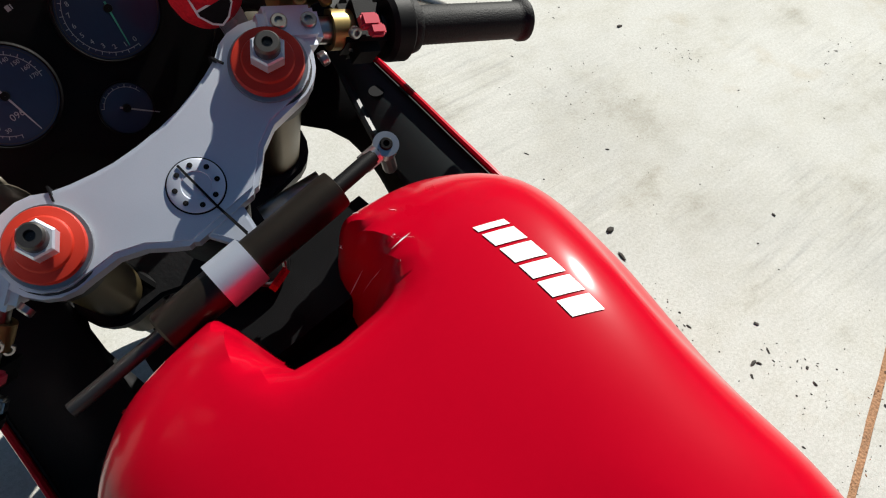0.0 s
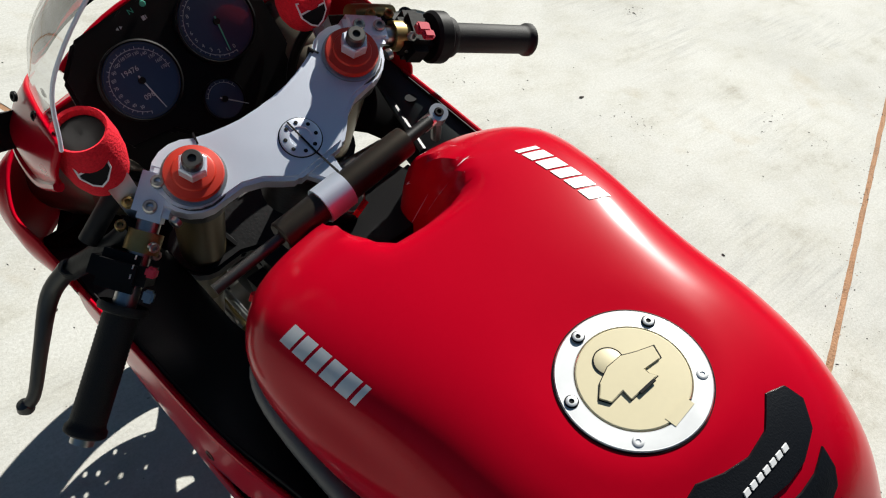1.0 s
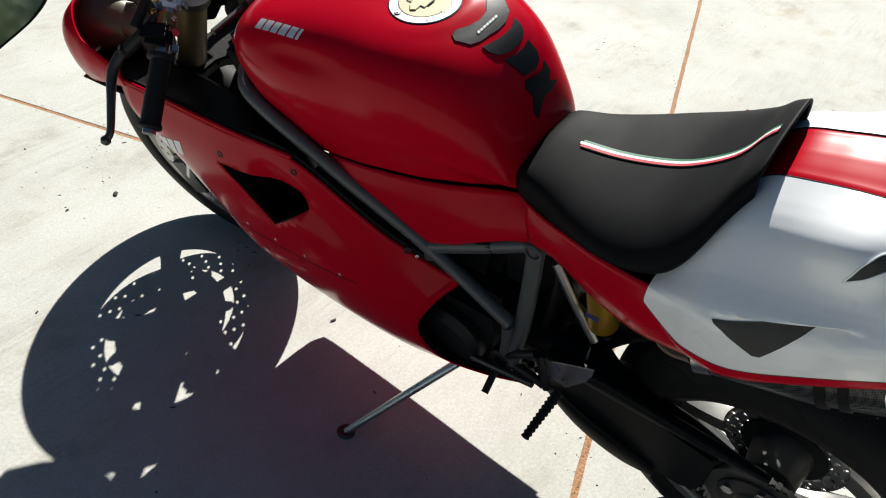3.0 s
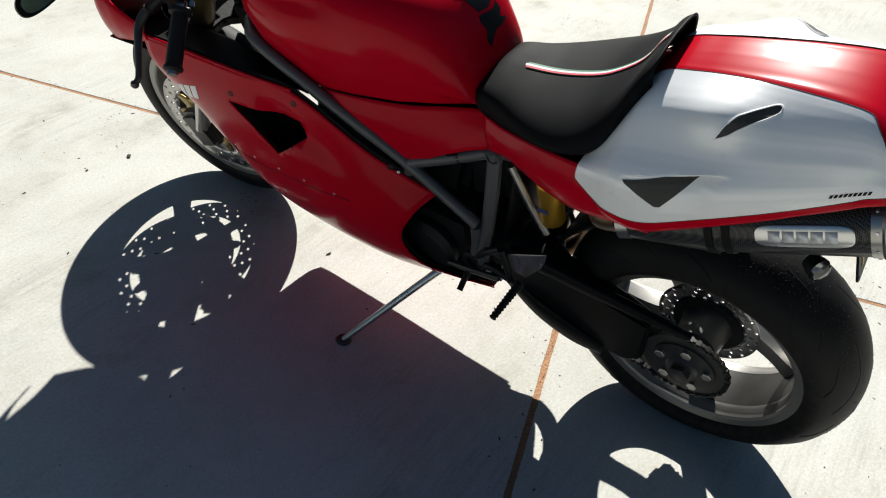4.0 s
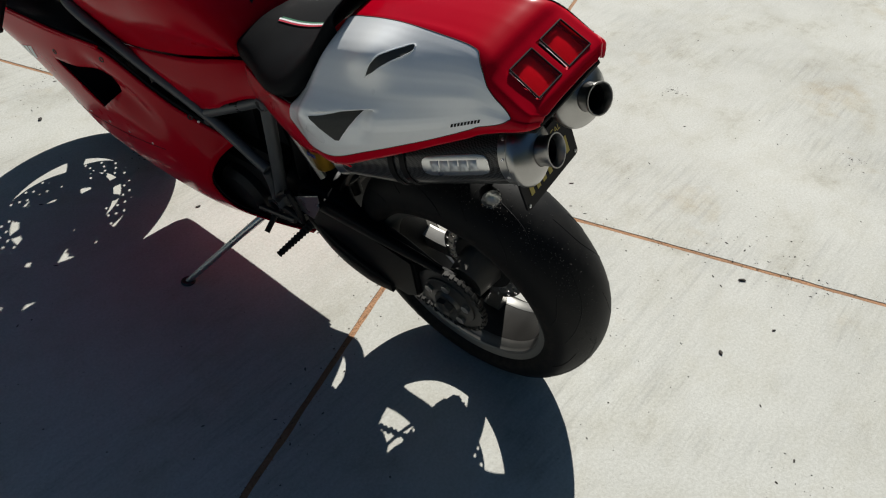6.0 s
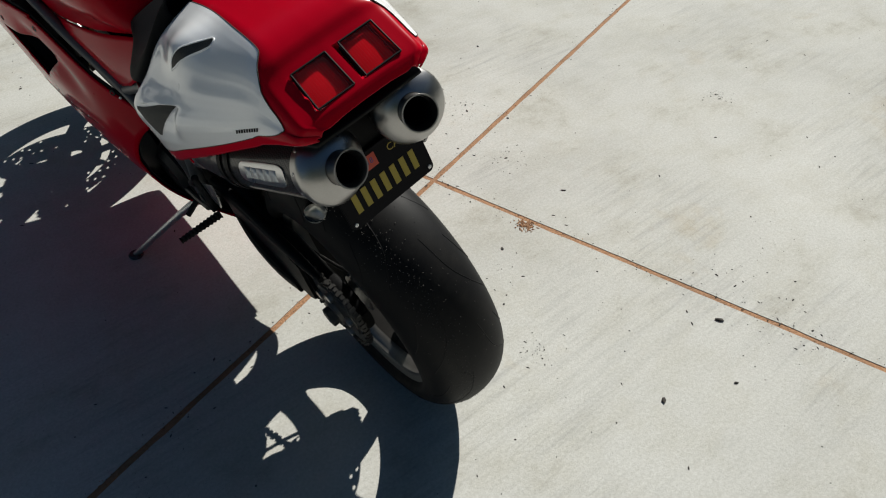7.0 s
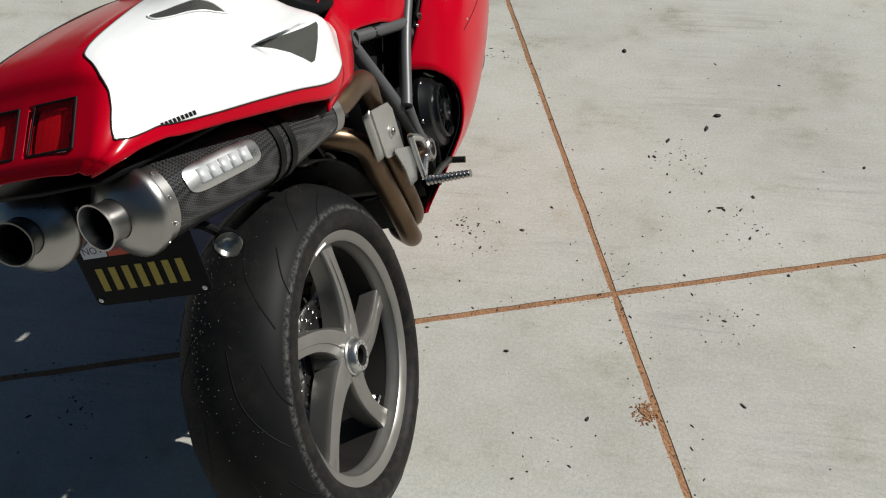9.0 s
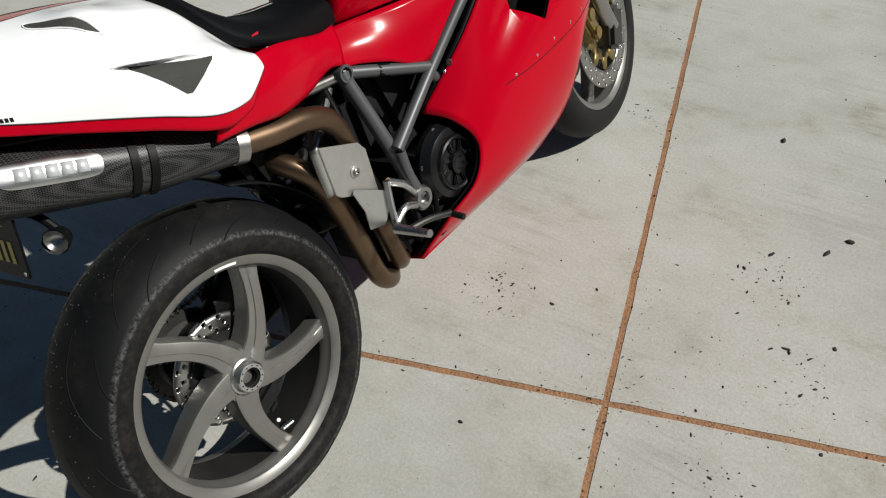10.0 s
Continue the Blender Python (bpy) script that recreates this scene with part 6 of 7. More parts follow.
# clip-ons
for side in (-1, 1):
    o = Vector((side * 0.102, FORK_TOP.y, FORK_TOP.z)) - UPFORK * 0.048
    part("bar_clamp", lathe([(-0.018, 0.033), (0.018, 0.033), (0.018, 0.027), (-0.018, 0.027), (-0.018, 0.033)], o, UPFORK, 32), dull_steel, "steering")
    rise = 0.006 if side > 0 else 0.0
    a, b = Vector((side * 0.135, 1.158, 0.910 + rise)), Vector((0.330, 1.084, 0.814)) if side > 0 else Vector((-0.330, 1.084, 0.793))
    d = (b - a).normalized()
    part("bar", tube([a, b], 0.0110, 14), steel, "steering", "steel clip-on bar")
    bb = part("bar_block", box((0.050, 0.034, 0.034), basis(a + d * 0.0, d, UPFORK), 0.006), silver, "steering", "cast alloy bar clamp")
    for k in (-0.012, 0.012):
        part("bolt", bolt_head(a + d * (0.006 + k) + UPFORK * 0.016, UPFORK, 0.0065, 0.006), steel, bb)
    perch_tip = Vector((side * 0.232, 1.216 if side < 0 else 1.198, 0.840 if side < 0 else 0.853))
    perch = part("lever_perch", tube([a + d * 0.040 + Vector((0, 0.012, 0.004)), a + d * 0.065 + Vector((0, 0.034, 0.0)), perch_tip], [0.014, 0.012, 0.011], 12), dark_metal, "steering", "cast lever perch")
    part("pivot_bolt", bolt_head(perch_tip + UPFORK * 0.008, UPFORK, 0.009, 0.006), dark_metal, perch)
    for k in (0.03, 0.052):
        part("bolt", bolt_head(a + d * k + Vector((0, 0.020, 0.018)), UPFORK, 0.0055, 0.006), brass, perch)
    g0 = a + d * 0.105
    gp = [(0, 0.0225), (0.004, 0.0235), (0.008, 0.0225), (0.010, 0.0165)] + [(0.010 + 0.001 * k, 0.0162 + (0.0007 if k % 4 < 2 else 0)) for k in range(2, 106, 2)] + [(0.117, 0.0175), (0.119, 0.0195), (0.124, 0.0195), (0.126, 0.017), (0.127, 0.010), (0.127, 0)]
    grip = part("grip", lathe(gp, g0, d, 28), grip_rubber, "steering", "black ribbed rubber grip", sharp=50)
    if side > 0:
        part("throttle_housing", lathe([(-0.022, 0.0), (-0.022, 0.026), (-0.018, 0.029), (-0.004, 0.029), (0, 0.024), (0, 0)], g0, d, 28), black_plastic, "steering")
    sw = part("switch_box", box((0.036, 0.040 if side > 0 else 0.066, 0.052), basis(a + d * (0.062 if side > 0 else 0.080) + Vector((0, 0 if side > 0 else 0.014, 0)), d, UPFORK), 0.009), black_plastic, "steering", "black switch box")
    if side > 0:
        part("kill_switch", box((0.016, 0.010, 0.012), basis(a + d * 0.060 + UPFORK * 0.025 - Vector((0, 0.012, 0)), d, UPFORK), 0.002), decal_red, sw, "red engine stop switch")
        part("start_button", box((0.014, 0.008, 0.010), basis(a + d * 0.060 + UPFORK * 0.020 - Vector((0, 0.022, 0)), d, UPFORK), 0.002), decal_red, sw)
    else:
        part("flash_button", box((0.010, 0.014, 0.010), basis(a + d * 0.064 - Vector((0, 0.024, 0)) + UPFORK * 0.008, d, UPFORK), 0.002), decal_red, sw)
        part("indicator_switch", box((0.012, 0.012, 0.010), basis(a + d * 0.082 - Vector((0, 0.026, 0)) - UPFORK * 0.006, d, UPFORK), 0.002), steel, sw)
        for k in range(3):
            part("symbol", box((0.004, 0.005, 0.0004), basis(a + d * (0.066 + 0.009 * k) + UPFORK * 0.0265 - Vector((0, 0.004, 0)), d, UPFORK), 0), decal_white, sw)
    # master cylinder, lever and reservoir
    mc = part("master_cylinder", tube([(side * 0.148, 1.188, 0.922), (side * 0.175, 1.188, 0.905), (side * 0.205, 1.19, 0.884)], 0.0095, 14), dark_metal if side < 0 else brass, "steering", "master cylinder")
    part("clamp_ring", lathe([(-0.010, 0.0165), (0.010, 0.0165), (0.010, 0.012), (-0.010, 0.012), (-0.010, 0.0165)], a + d * 0.045, d, 24), brass, mc)
    for k in (-1, 1):
        part("bolt", bolt_head(a + d * 0.045 + UPFORK * 0.012 * k + Vector((0, -0.016, 0.0)), (0, -1, 0.3), 0.005, 0.005), steel, mc)
    lever = part("lever", tube([(side * 0.232, 1.222 if side < 0 else 1.2, 0.838 if side < 0 else 0.852), (side * 0.262, 1.226 if side < 0 else 1.205, 0.818 if side < 0 else 0.832), (side * 0.30, 1.208 if side < 0 else 1.185, 0.788 if side < 0 else 0.797), (side * 0.335, 1.193 if side < 0 else 1.168, 0.756), (side * 0.350, 1.195 if side < 0 else 1.170, 0.746)], [0.010, 0.0095, 0.0075, 0.0065, 0.0065], 12), dull_steel if side < 0 else steel, "steering", "forged alloy lever")
    part("ball_end", lathe([(-0.009, 0.0), (-0.006, 0.007), (0, 0.0095), (0.006, 0.007), (0.009, 0)], (side * 0.350, 1.195 if side < 0 else 1.170, 0.746), (0, 0, 1), 14), dull_steel if side < 0 else steel, lever)
    rp = Vector((-0.157, 1.194, 0.962)) if side < 0 else Vector((0.110, 1.211, 0.952))
    tall = 1.0 if side < 0 else 0.62
    res = part("reservoir", lathe([(-0.030 * tall, 0.0), (-0.030 * tall, 0.022), (0.028 * tall, 0.021), (0.032 * tall, 0.0195), (0.033 * tall, 0.012), (0.031 * tall, 0)], rp, UPFORK * 0.6 + Vector((0, 0, 0.5)), 24), black_plastic, "steering", "fluid reservoir in a red terry sock")
    part("sock", lathe([(a_ * tall, r_) for a_, r_ in ((-0.042, 0.0), (-0.042, 0.016), (-0.038, 0.0215), (-0.022, 0.0265), (-0.002, 0.0290), (0.016, 0.0285), (0.030, 0.0265), (0.037, 0.0255), (0.040, 0.0235), (0.038, 0.0210), (0.030, 0.0200))], rp, UPFORK * 0.6 + Vector((0, 0, 0.5)), 32), terry, res, "red terry cloth band with a shield badge")
    bn = Vector((-0.36, -0.84, 0.40) if side < 0 else (-0.30, -0.85, 0.30)).normalized()
    bx = Vector((0, 0, 1)).cross(bn).normalized()
    sm = basis(rp + bn * (0.0305 if side < 0 else 0.0300) - Vector((0, 0, 0.003)), bx, bn.cross(bx))
    part("badge", plate([(-0.015, 0.012), (0.015, 0.012), (0.014, -0.004), (0.007, -0.014), (0, -0.018), (-0.007, -0.014), (-0.014, -0.004)], sm.col[0][:3], sm.col[1][:3], sm.translation, 0.0015), decal_white, res, "white edged shield badge")
    part("badge_field", plate([(-0.0135, 0.0105), (0.0135, 0.0105), (0.0135, 0.004), (-0.0125, 0.001)], sm.col[0][:3], sm.col[1][:3], sm.translation + bn * 0.0016, 0.0004), terry, res)
    part("badge_field", plate([(-0.0125, -0.001), (0.0128, 0.002), (0.0125, -0.004), (0.006, -0.0125), (0, -0.016), (-0.006, -0.0125), (-0.0122, -0.004)], sm.col[0][:3], sm.col[1][:3], sm.translation + bn * 0.0016, 0.0004), decal_black, res)
    part("reservoir_bracket", plate([(-0.010, -0.045), (0.010, -0.045), (0.012, 0.02), (-0.012, 0.02)], (1, 0, 0), (0, 0.2, 1), rp + Vector((0.002, -0.018, -0.034)), 0.003, 0.001), alloy, "steering", "drilled alloy bracket")
    for k in range(3):
        part("bracket_hole", lathe([(0, 0.003), (0.0005, 0)], rp + Vector((0.002, -0.0185 - 0.0024 * k - 0.003, -0.045 - 0.012 * k)), (0, -1, 0.2), 10), decal_black, "steering")
    part("cable", tube([(side * 0.16, 1.20, 0.90), (side * 0.14, 1.26, 0.87), (side * 0.10, 1.27, 0.80), (side * 0.07, 1.20, 0.70)], 0.006, 8), black_plastic, "steering")
# steering damper across the tank's nose
dam = new("steering_damper")
dam.parent = bike
tagged(dam, "bronze steering damper with alloy clamp")
d0, d1 = Vector((-0.081, 1.036, 0.888)), Vector((0.074, 1.040, 0.897))
dd = (d1 - d0).normalized()
part("damper_body", lathe([(0, 0.0), (0, 0.014), (0.002, 0.0155), (0.150, 0.0155), (0.156, 0.0150), (0.1575, 0.008), (0.1575, 0)], d0, dd, 32), bronze, dam, "dark bronze cylinder")
part("damper_clamp", lathe([(0.048, 0.0185), (0.078, 0.0185), (0.078, 0.0155), (0.048, 0.0155), (0.048, 0.0185)], d0, dd, 28), silver, dam, "silver clamp ring")
rod_tip = Vector((0.127, 1.050, 0.889))
part("damper_rod", tube([d1 - dd * 0.01, rod_tip - dd * 0.008], 0.0065, 12), black_plastic, dam)
part("damper_rod", tube([d0, d0 - dd * 0.075], 0.0055, 12), dull_steel, dam)
part("rod_end", lathe([(-0.006, 0.005), (-0.006, 0.0100), (0.006, 0.0100), (0.006, 0.005)], rod_tip, UPFORK, 24), alloy, dam, "spherical rod end")
part("rod_bolt", bolt_head(rod_tip + UPFORK * 0.004, UPFORK, 0.005, 0.004), black_plastic, dam)
part("rod_shank", tube([rod_tip - dd * 0.022, rod_tip - dd * 0.008], 0.0075, 12), alloy, dam)
part("damper_mount", tube([rod_tip - UPFORK * 0.004, rod_tip + Vector((0.006, 0.012, -0.045))], 0.006, 10), steel, dam)
part("frame_bolt", tube([(0.030, 1.100, 0.835), (0.085, 1.092, 0.838)], 0.012, 14), steel, dam, "round steel cross tube")
part("safety_tag", box((0.040, 0.003, 0.020), pose(-0.115, 1.015, 0.860, 20, 12, -12), 0.001), terry, bike, "red fabric warning tag")
lettering("IGHT", 0.012, pose(-0.115, 1.0125, 0.8605, 110 - 0, 0, -12) @ pose(0, 0, 0, 0, 0, 180), decal_white, bike, "tag_lettering")

# exhaust
for side in (-1, 1):
    tip = Vector((-0.066, -0.256, 0.863)) if side < 0 else Vector((0.059, -0.256, 0.868))
    frontp = Vector((side * 0.146, 0.155, 0.704))
    ax = (tip - frontp).normalized()
    L = (tip - frontp).length
    ex = new("silencer")
    ex.parent = bike
    tagged(ex, "carbon fibre silencer with brushed steel end cap")
    part("can", lathe([(0.0, 0.0215), (0.002, 0.0290), (0.040, 0.0345), (0.135, 0.0478), (0.150, 0.0490), (L - 0.056, 0.0505)], frontp, ax, 48), carbon, ex, "carbon fibre can")
    part("end_cap", lathe([(L - 0.060, 0.0525), (L - 0.056, 0.0560), (L - 0.049, 0.0562), (L - 0.044, 0.0530), (L - 0.036, 0.0430), (L - 0.030, 0.0340), (L - 0.027, 0.0245)], frontp, ax, 40), steel, ex, "brushed steel cone")
    part("tail_pipe", lathe([(L - 0.040, 0.0235), (L - 0.012, 0.0240), (L - 0.003, 0.0275), (L, 0.0275), (L, 0.0255), (L - 0.012, 0.0215), (L - 0.09, 0.0205), (L - 0.09, 0.0)], frontp, ax, 36), steel, ex, "flared tail pipe")
    part("pipe_inside", lathe([(L - 0.013, 0.0208), (L - 0.088, 0.0200), (L - 0.088, 0)], frontp, ax, 28), decal_black, ex)
    for pos_, w in ((0.004, 0.010), (0.152, 0.006), (0.178, 0.006), (L - 0.066, 0.008)):
        br = 0.0300 if pos_ < 0.01 else 0.0500
        part("band", lathe([(pos_ - w, br), (pos_ - w, br + 0.0018), (pos_ + w, br + 0.0018), (pos_ + w, br)], frontp, ax, 40), steel if pos_ < 0.01 or pos_ > 0.2 else black_plastic, ex)
    for k in range(10):
        q = 2 * math.pi * k / 10
        sd = ax.orthogonal().normalized()
        part("rivet", bolt_head(frontp + ax * (L - 0.066) + (sd * math.cos(q) + ax.cross(sd) * math.sin(q)) * 0.0516, sd * math.cos(q) + ax.cross(sd) * math.sin(q), 0.0028, 0.0016), alloy, ex)
    # raised badge plate on the outer face
    out = Vector((side * 1.0, 0, 0.30))
    out = (out - ax * out.dot(ax)).normalized()
    tang = ax.cross(out)
    rings = []
    hl, hw_ = 0.067, 0.0175
    for q in np.linspace(0, 2 * math.pi, 32, endpoint=False):
        c, s = math.cos(q), math.sin(q)
        u_ = hl * math.copysign(abs(c) ** 0.35, c)
        v_ = hw_ * math.copysign(abs(s) ** 0.6, s)
        rings.append((u_, v_))
    mid = 0.288
    rows = []
    for k, lift in ((1.0, 0.0005), (1.0, 0.0022), (0.96, 0.0026), (0.5, 0.0026), (0.02, 0.0026)):
        col = []
        for u_, v_ in rings:
            ang = v_ * k / 0.0498
            col.append(frontp + ax * (mid + u_ * k) + (out * math.cos(ang) + tang * math.sin(ang)) * (0.0498 + lift))
        rows.append(col)
    bp = part("badge_plate", skin(rows, True), alloy, ex, "riveted aluminium badge plate")
    for outline in word_bars(5, 0.096, 0.016, 0.0):
        cc = [(a - 0.048, b - 0.008) for a, b in outline]
        bm = bmesh.new()
        vs = []
        for u_, v_ in cc:
            ang = v_ / 0.0475
            vs.append(bm.verts.new(frontp + ax * (mid + u_) + (out * math.cos(ang) + tang * math.sin(ang)) * 0.0530))
        bm.faces.new(vs)
        bmesh.ops.recalc_face_normals(bm, faces=bm.faces)
        part("embossed_block", bm, decal_silver, bp, thick=0.0008)
# header pipes
part("header_pipe", tube([(0.146, 0.158, 0.703), (0.150, 0.225, 0.686), (0.150, 0.285, 0.672), (0.142, 0.340, 0.640), (0.122, 0.372, 0.570), (0.106, 0.382, 0.460), (0.104, 0.394, 0.350), (0.094, 0.408, 0.275), (0.060, 0.440, 0.238), (0.03, 0.47, 0.228)], 0.0215, 18, 8), header_metal, bike, "heat stained exhaust header")
part("header_pipe", tube([(-0.146, 0.158, 0.700), (-0.12, 0.21, 0.66), (-0.03, 0.235, 0.635), (0.07, 0.250, 0.605), (0.112, 0.285, 0.550), (0.106, 0.312, 0.460), (0.104, 0.325, 0.370), (0.100, 0.338, 0.285), (0.082, 0.375, 0.240), (0.04, 0.42, 0.225), (0.02, 0.46, 0.220)], 0.0215, 18, 8), header_metal, bike, "heat stained exhaust header")
part("header_pipe", tube([(0.03, 0.46, 0.226), (0.0, 0.58, 0.230), (0.0, 0.8, 0.235)], 0.0215, 14, 6), header_metal, bike)
shield = part("heat_shield", plate([(0.284, 0.621), (0.374, 0.578), (0.388, 0.556), (0.387, 0.463), (0.376, 0.464), (0.296, 0.508), (0.286, 0.520)], (0, 1, 0), (0.10, 0, 1), (0.093, 0, 0), 0.004, 0.0012), brushed, bike, "brushed alloy heat shield")
part("shield_flange", skin(sheet([[(0.155, 0.285, 0.620), (0.152, 0.279, 0.618), (0.142, 0.275, 0.614)], [(0.150, 0.285, 0.570), (0.147, 0.279, 0.568), (0.137, 0.275, 0.564)], [(0.145, 0.287, 0.521), (0.142, 0.281, 0.518), (0.132, 0.277, 0.514)]], 4, 5)), brushed, shield, thick=0.003)
part("shield_boss", lathe([(0.0, 0.013), (0.002, 0.012), (0.003, 0.010), (0.003, 0.0)], (0.150, 0.345, 0.530), (1, 0, -0.1), 24), brushed, shield)
part("shield_bolt", bolt_head((0.1525, 0.345, 0.530), (1, 0, -0.1), 0.0075, 0.005), steel, shield)

# footrests
for side in (-1, 1):
    fr = new("footrest")
    fr.parent = bike
    tagged(fr, "alloy footrest bracket with ribbed peg")
    part("heel_plate", plate([(0.402, 0.452), (0.394, 0.430), (0.362, 0.398), (0.323, 0.414), (0.328, 0.452), (0.318, 0.498), (0.326, 0.503)] if side > 0 else [(0.391, 0.459), (0.299, 0.515), (0.303, 0.488), (0.312, 0.463), (0.346, 0.409), (0.385, 0.414)], (0, 1, 0), (0, 0, 1), (side * 0.152, 0, 0), 0.003, 0.001), alloy, fr, "bright heel plate")
    # same brackets both sides; the left ones coloured dark for the shade there
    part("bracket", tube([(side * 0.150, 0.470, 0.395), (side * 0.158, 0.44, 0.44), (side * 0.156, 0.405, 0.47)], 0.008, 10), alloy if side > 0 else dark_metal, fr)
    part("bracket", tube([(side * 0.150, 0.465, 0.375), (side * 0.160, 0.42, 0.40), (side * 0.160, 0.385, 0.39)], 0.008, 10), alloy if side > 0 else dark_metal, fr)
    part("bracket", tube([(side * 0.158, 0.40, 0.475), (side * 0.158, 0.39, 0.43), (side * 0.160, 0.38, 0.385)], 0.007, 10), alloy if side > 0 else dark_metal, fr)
    p0, p1 = Vector((-0.158, 0.357, 0.388)), Vector((-0.261, 0.358, 0.391))
    if side > 0:
        p0, p1 = Vector((0.170, 0.370, 0.386)), Vector((0.262, 0.364, 0.392))
    pl = (p1 - p0).length
    part("peg", lathe([(0, 0.0)] + [(pl * k / 22, (0.0080 if k % 2 else 0.0108) * (1 - 0.25 * k / 22)) for k in range(23)] + [(pl, 0)], p0, p1 - p0, 14), rubber if side < 0 else steel, fr, "ribbed foot peg")
    part("pedal", tube([(0.165, 0.40, 0.36), (0.170, 0.46, 0.345), (0.172, 0.52, 0.318)] if side > 0 else [(-0.165, 0.405, 0.380), (-0.166, 0.47, 0.366), (-0.165, 0.536, 0.350)], 0.007, 10), dull_steel, fr)
    part("pedal_tip", tube([(0.165, 0.52, 0.318), (0.205, 0.520, 0.312)] if side > 0 else [(-0.162, 0.486, 0.352), (-0.206, 0.482, 0.331)], 0.007, 10), rubber, fr)
# side stand
ss = new("side_stand")
ss.parent = bike
tagged(ss, "folded out steel side stand")
foot = Vector((-0.351, 0.748, 0.100))
part("leg", tube([(-0.110, 0.56, 0.275), (-0.160, 0.590, 0.262), foot], [0.011, 0.0095, 0.0080], 12, 4), alloy, ss, "thin steel leg")
part("foot", lathe([(-0.006, 0.0), (-0.006, 0.018), (0.0, 0.020), (0.004, 0.016), (0.004, 0)], foot, (math.sin(radians(LEAN)), 0, math.cos(radians(LEAN))), 20), dull_steel, ss)
part("spring", tube([(-0.12, 0.575, 0.268), (-0.20, 0.625, 0.222)], 0.006, 10), dull_steel, ss)

# number plate
pm = basis((0.0025, -0.186, 0.747), (0.159, 0.008, -0.006), (0, 0.28, 0.96))
carrier = part("plate_bracket", plate([(-0.06, 0.03), (0.06, 0.03), (0.04, 0.16), (-0.04, 0.16)], pm.col[0][:3], pm.col[1][:3], pm @ Vector((0, 0, -0.008)), 0.004, 0.001), black_plastic, bike, "black plate bracket")


def rounded(w, h, r, n=5):
    return [(sx * (w - r) + r * math.cos(a), sy * (h - r) + r * math.sin(a)) for sx, sy, a0 in ((1, 1, 0), (-1, 1, 90), (-1, -1, 180), (1, -1, 270)) for a in [radians(a0 + 90 * k / n) for k in range(n + 1)]]


np_ = part("number_plate", plate(rounded(0.086, 0.050, 0.010), pm.col[0][:3], pm.col[1][:3], pm.translation, 0.004, 0.0012), plate_black, bike, "black number plate with yellow characters as bars")
for k in range(7):
    part("character_bar", box((0.0100, 0.033, 0.0008), pm @ pose(-0.060 + 0.0195 * k, -0.012, 0.0046), 0), plate_yellow, np_, "plain yellow bar")
lettering("CAL", 0.017, pm @ pose(0.040, 0.031, 0.0048), plate_yellow, np_)
part("month_sticker", box((0.036, 0.022, 0.0006), pm @ pose(-0.056, 0.031, 0.0045), 0), sticker_white, np_, "white month sticker")
lettering("NOV", 0.014, pm @ pose(-0.056, 0.030, 0.0050), ink_blue, np_)
part("year_sticker", box((0.038, 0.022, 0.0006), pm @ pose(-0.017, 0.031, 0.0045), 0), sticker_red, np_, "red year sticker")
lettering("2018", 0.013, pm @ pose(-0.017, 0.032, 0.0050), ink_blue, np_)
for sx in (-1, 1):
    for sy in (-1, 1):
        part("plate_bolt", bolt_head(pm @ Vector((sx * 0.077, sy * 0.041, 0.004)), pm.col[2].to_3d(), 0.0032, 0.0015), alloy, np_)
    ic, idir = Vector((sx * 0.106, -0.147, 0.730)), Vector((sx * 0.55, -0.83, 0.10))
    stalk = part("indicator", tube([Vector((sx * 0.045, -0.150, 0.775)), Vector((sx * 0.078, -0.140, 0.762)), ic - idir.normalized() * 0.020], 0.0065, 10), black_plastic, bike, "clear lensed indicator on a short stalk")
    part("housing", lathe([(-0.026, 0.004), (-0.020, 0.013), (-0.004, 0.0185), (0.004, 0.019)], ic, idir, 24), black_plastic, stalk)
    part("lens", lathe([(0.004, 0.0185), (0.010, 0.016), (0.014, 0.009), (0.0155, 0)], ic, idir, 24), clear_lens, stalk, "clear lens")
    part("reflector", lathe([(0.003, 0.0175), (-0.006, 0.012), (-0.012, 0.003), (-0.012, 0)], ic, idir, 20), alloy, stalk)

# ---- litter on the concrete ----
rng = random.Random(5)


def pebble(r, seed):
    bm = bmesh.new()
    bmesh.ops.create_icosphere(bm, subdivisions=1, radius=r)
    q = random.Random(seed)
    for v in bm.verts:
        v.co *= 0.6 + 0.7 * q.random()
        v.co.z *= 0.5
    return bm


SPOTS = [(0.257, 0.292, 0.006), (0.53, 1.60, 0.012), (0.805, 1.258, 0.012), (0.784, 0.83, 0.006), (0.264, 0.69, 0.005), (0.676, -0.406, 0.010), (0.368, -0.473, 0.009), (0.537, -0.549, 0.006), (-0.144, 1.805, 0.012), (-0.106, 1.0, 0.008), (0.443, 0.135, 0.006), (1.454, 1.779, 0.009), (1.181, 1.05, 0.006), (-0.278, 1.832, 0.006)]
shapes = [mesh_from("chip", pebble(1.0, k), debris_dark, 60) for k in range(6)]
for k, (x, y, r) in enumerate(SPOTS):
    r *= 0.8
    ob = new("debris_chip", shapes[k % 6])
    ob.matrix_world = Matrix.Translation((x, y, r * 0.30)) @ Matrix.Rotation(k * 1.7, 4, "Z") @ Matrix.Diagonal((r * 1.3, r * 0.8, r * 0.8, 1))
    tagged(ob, "dark dry leaf fragment on the concrete", "debris", "debris on the ground")
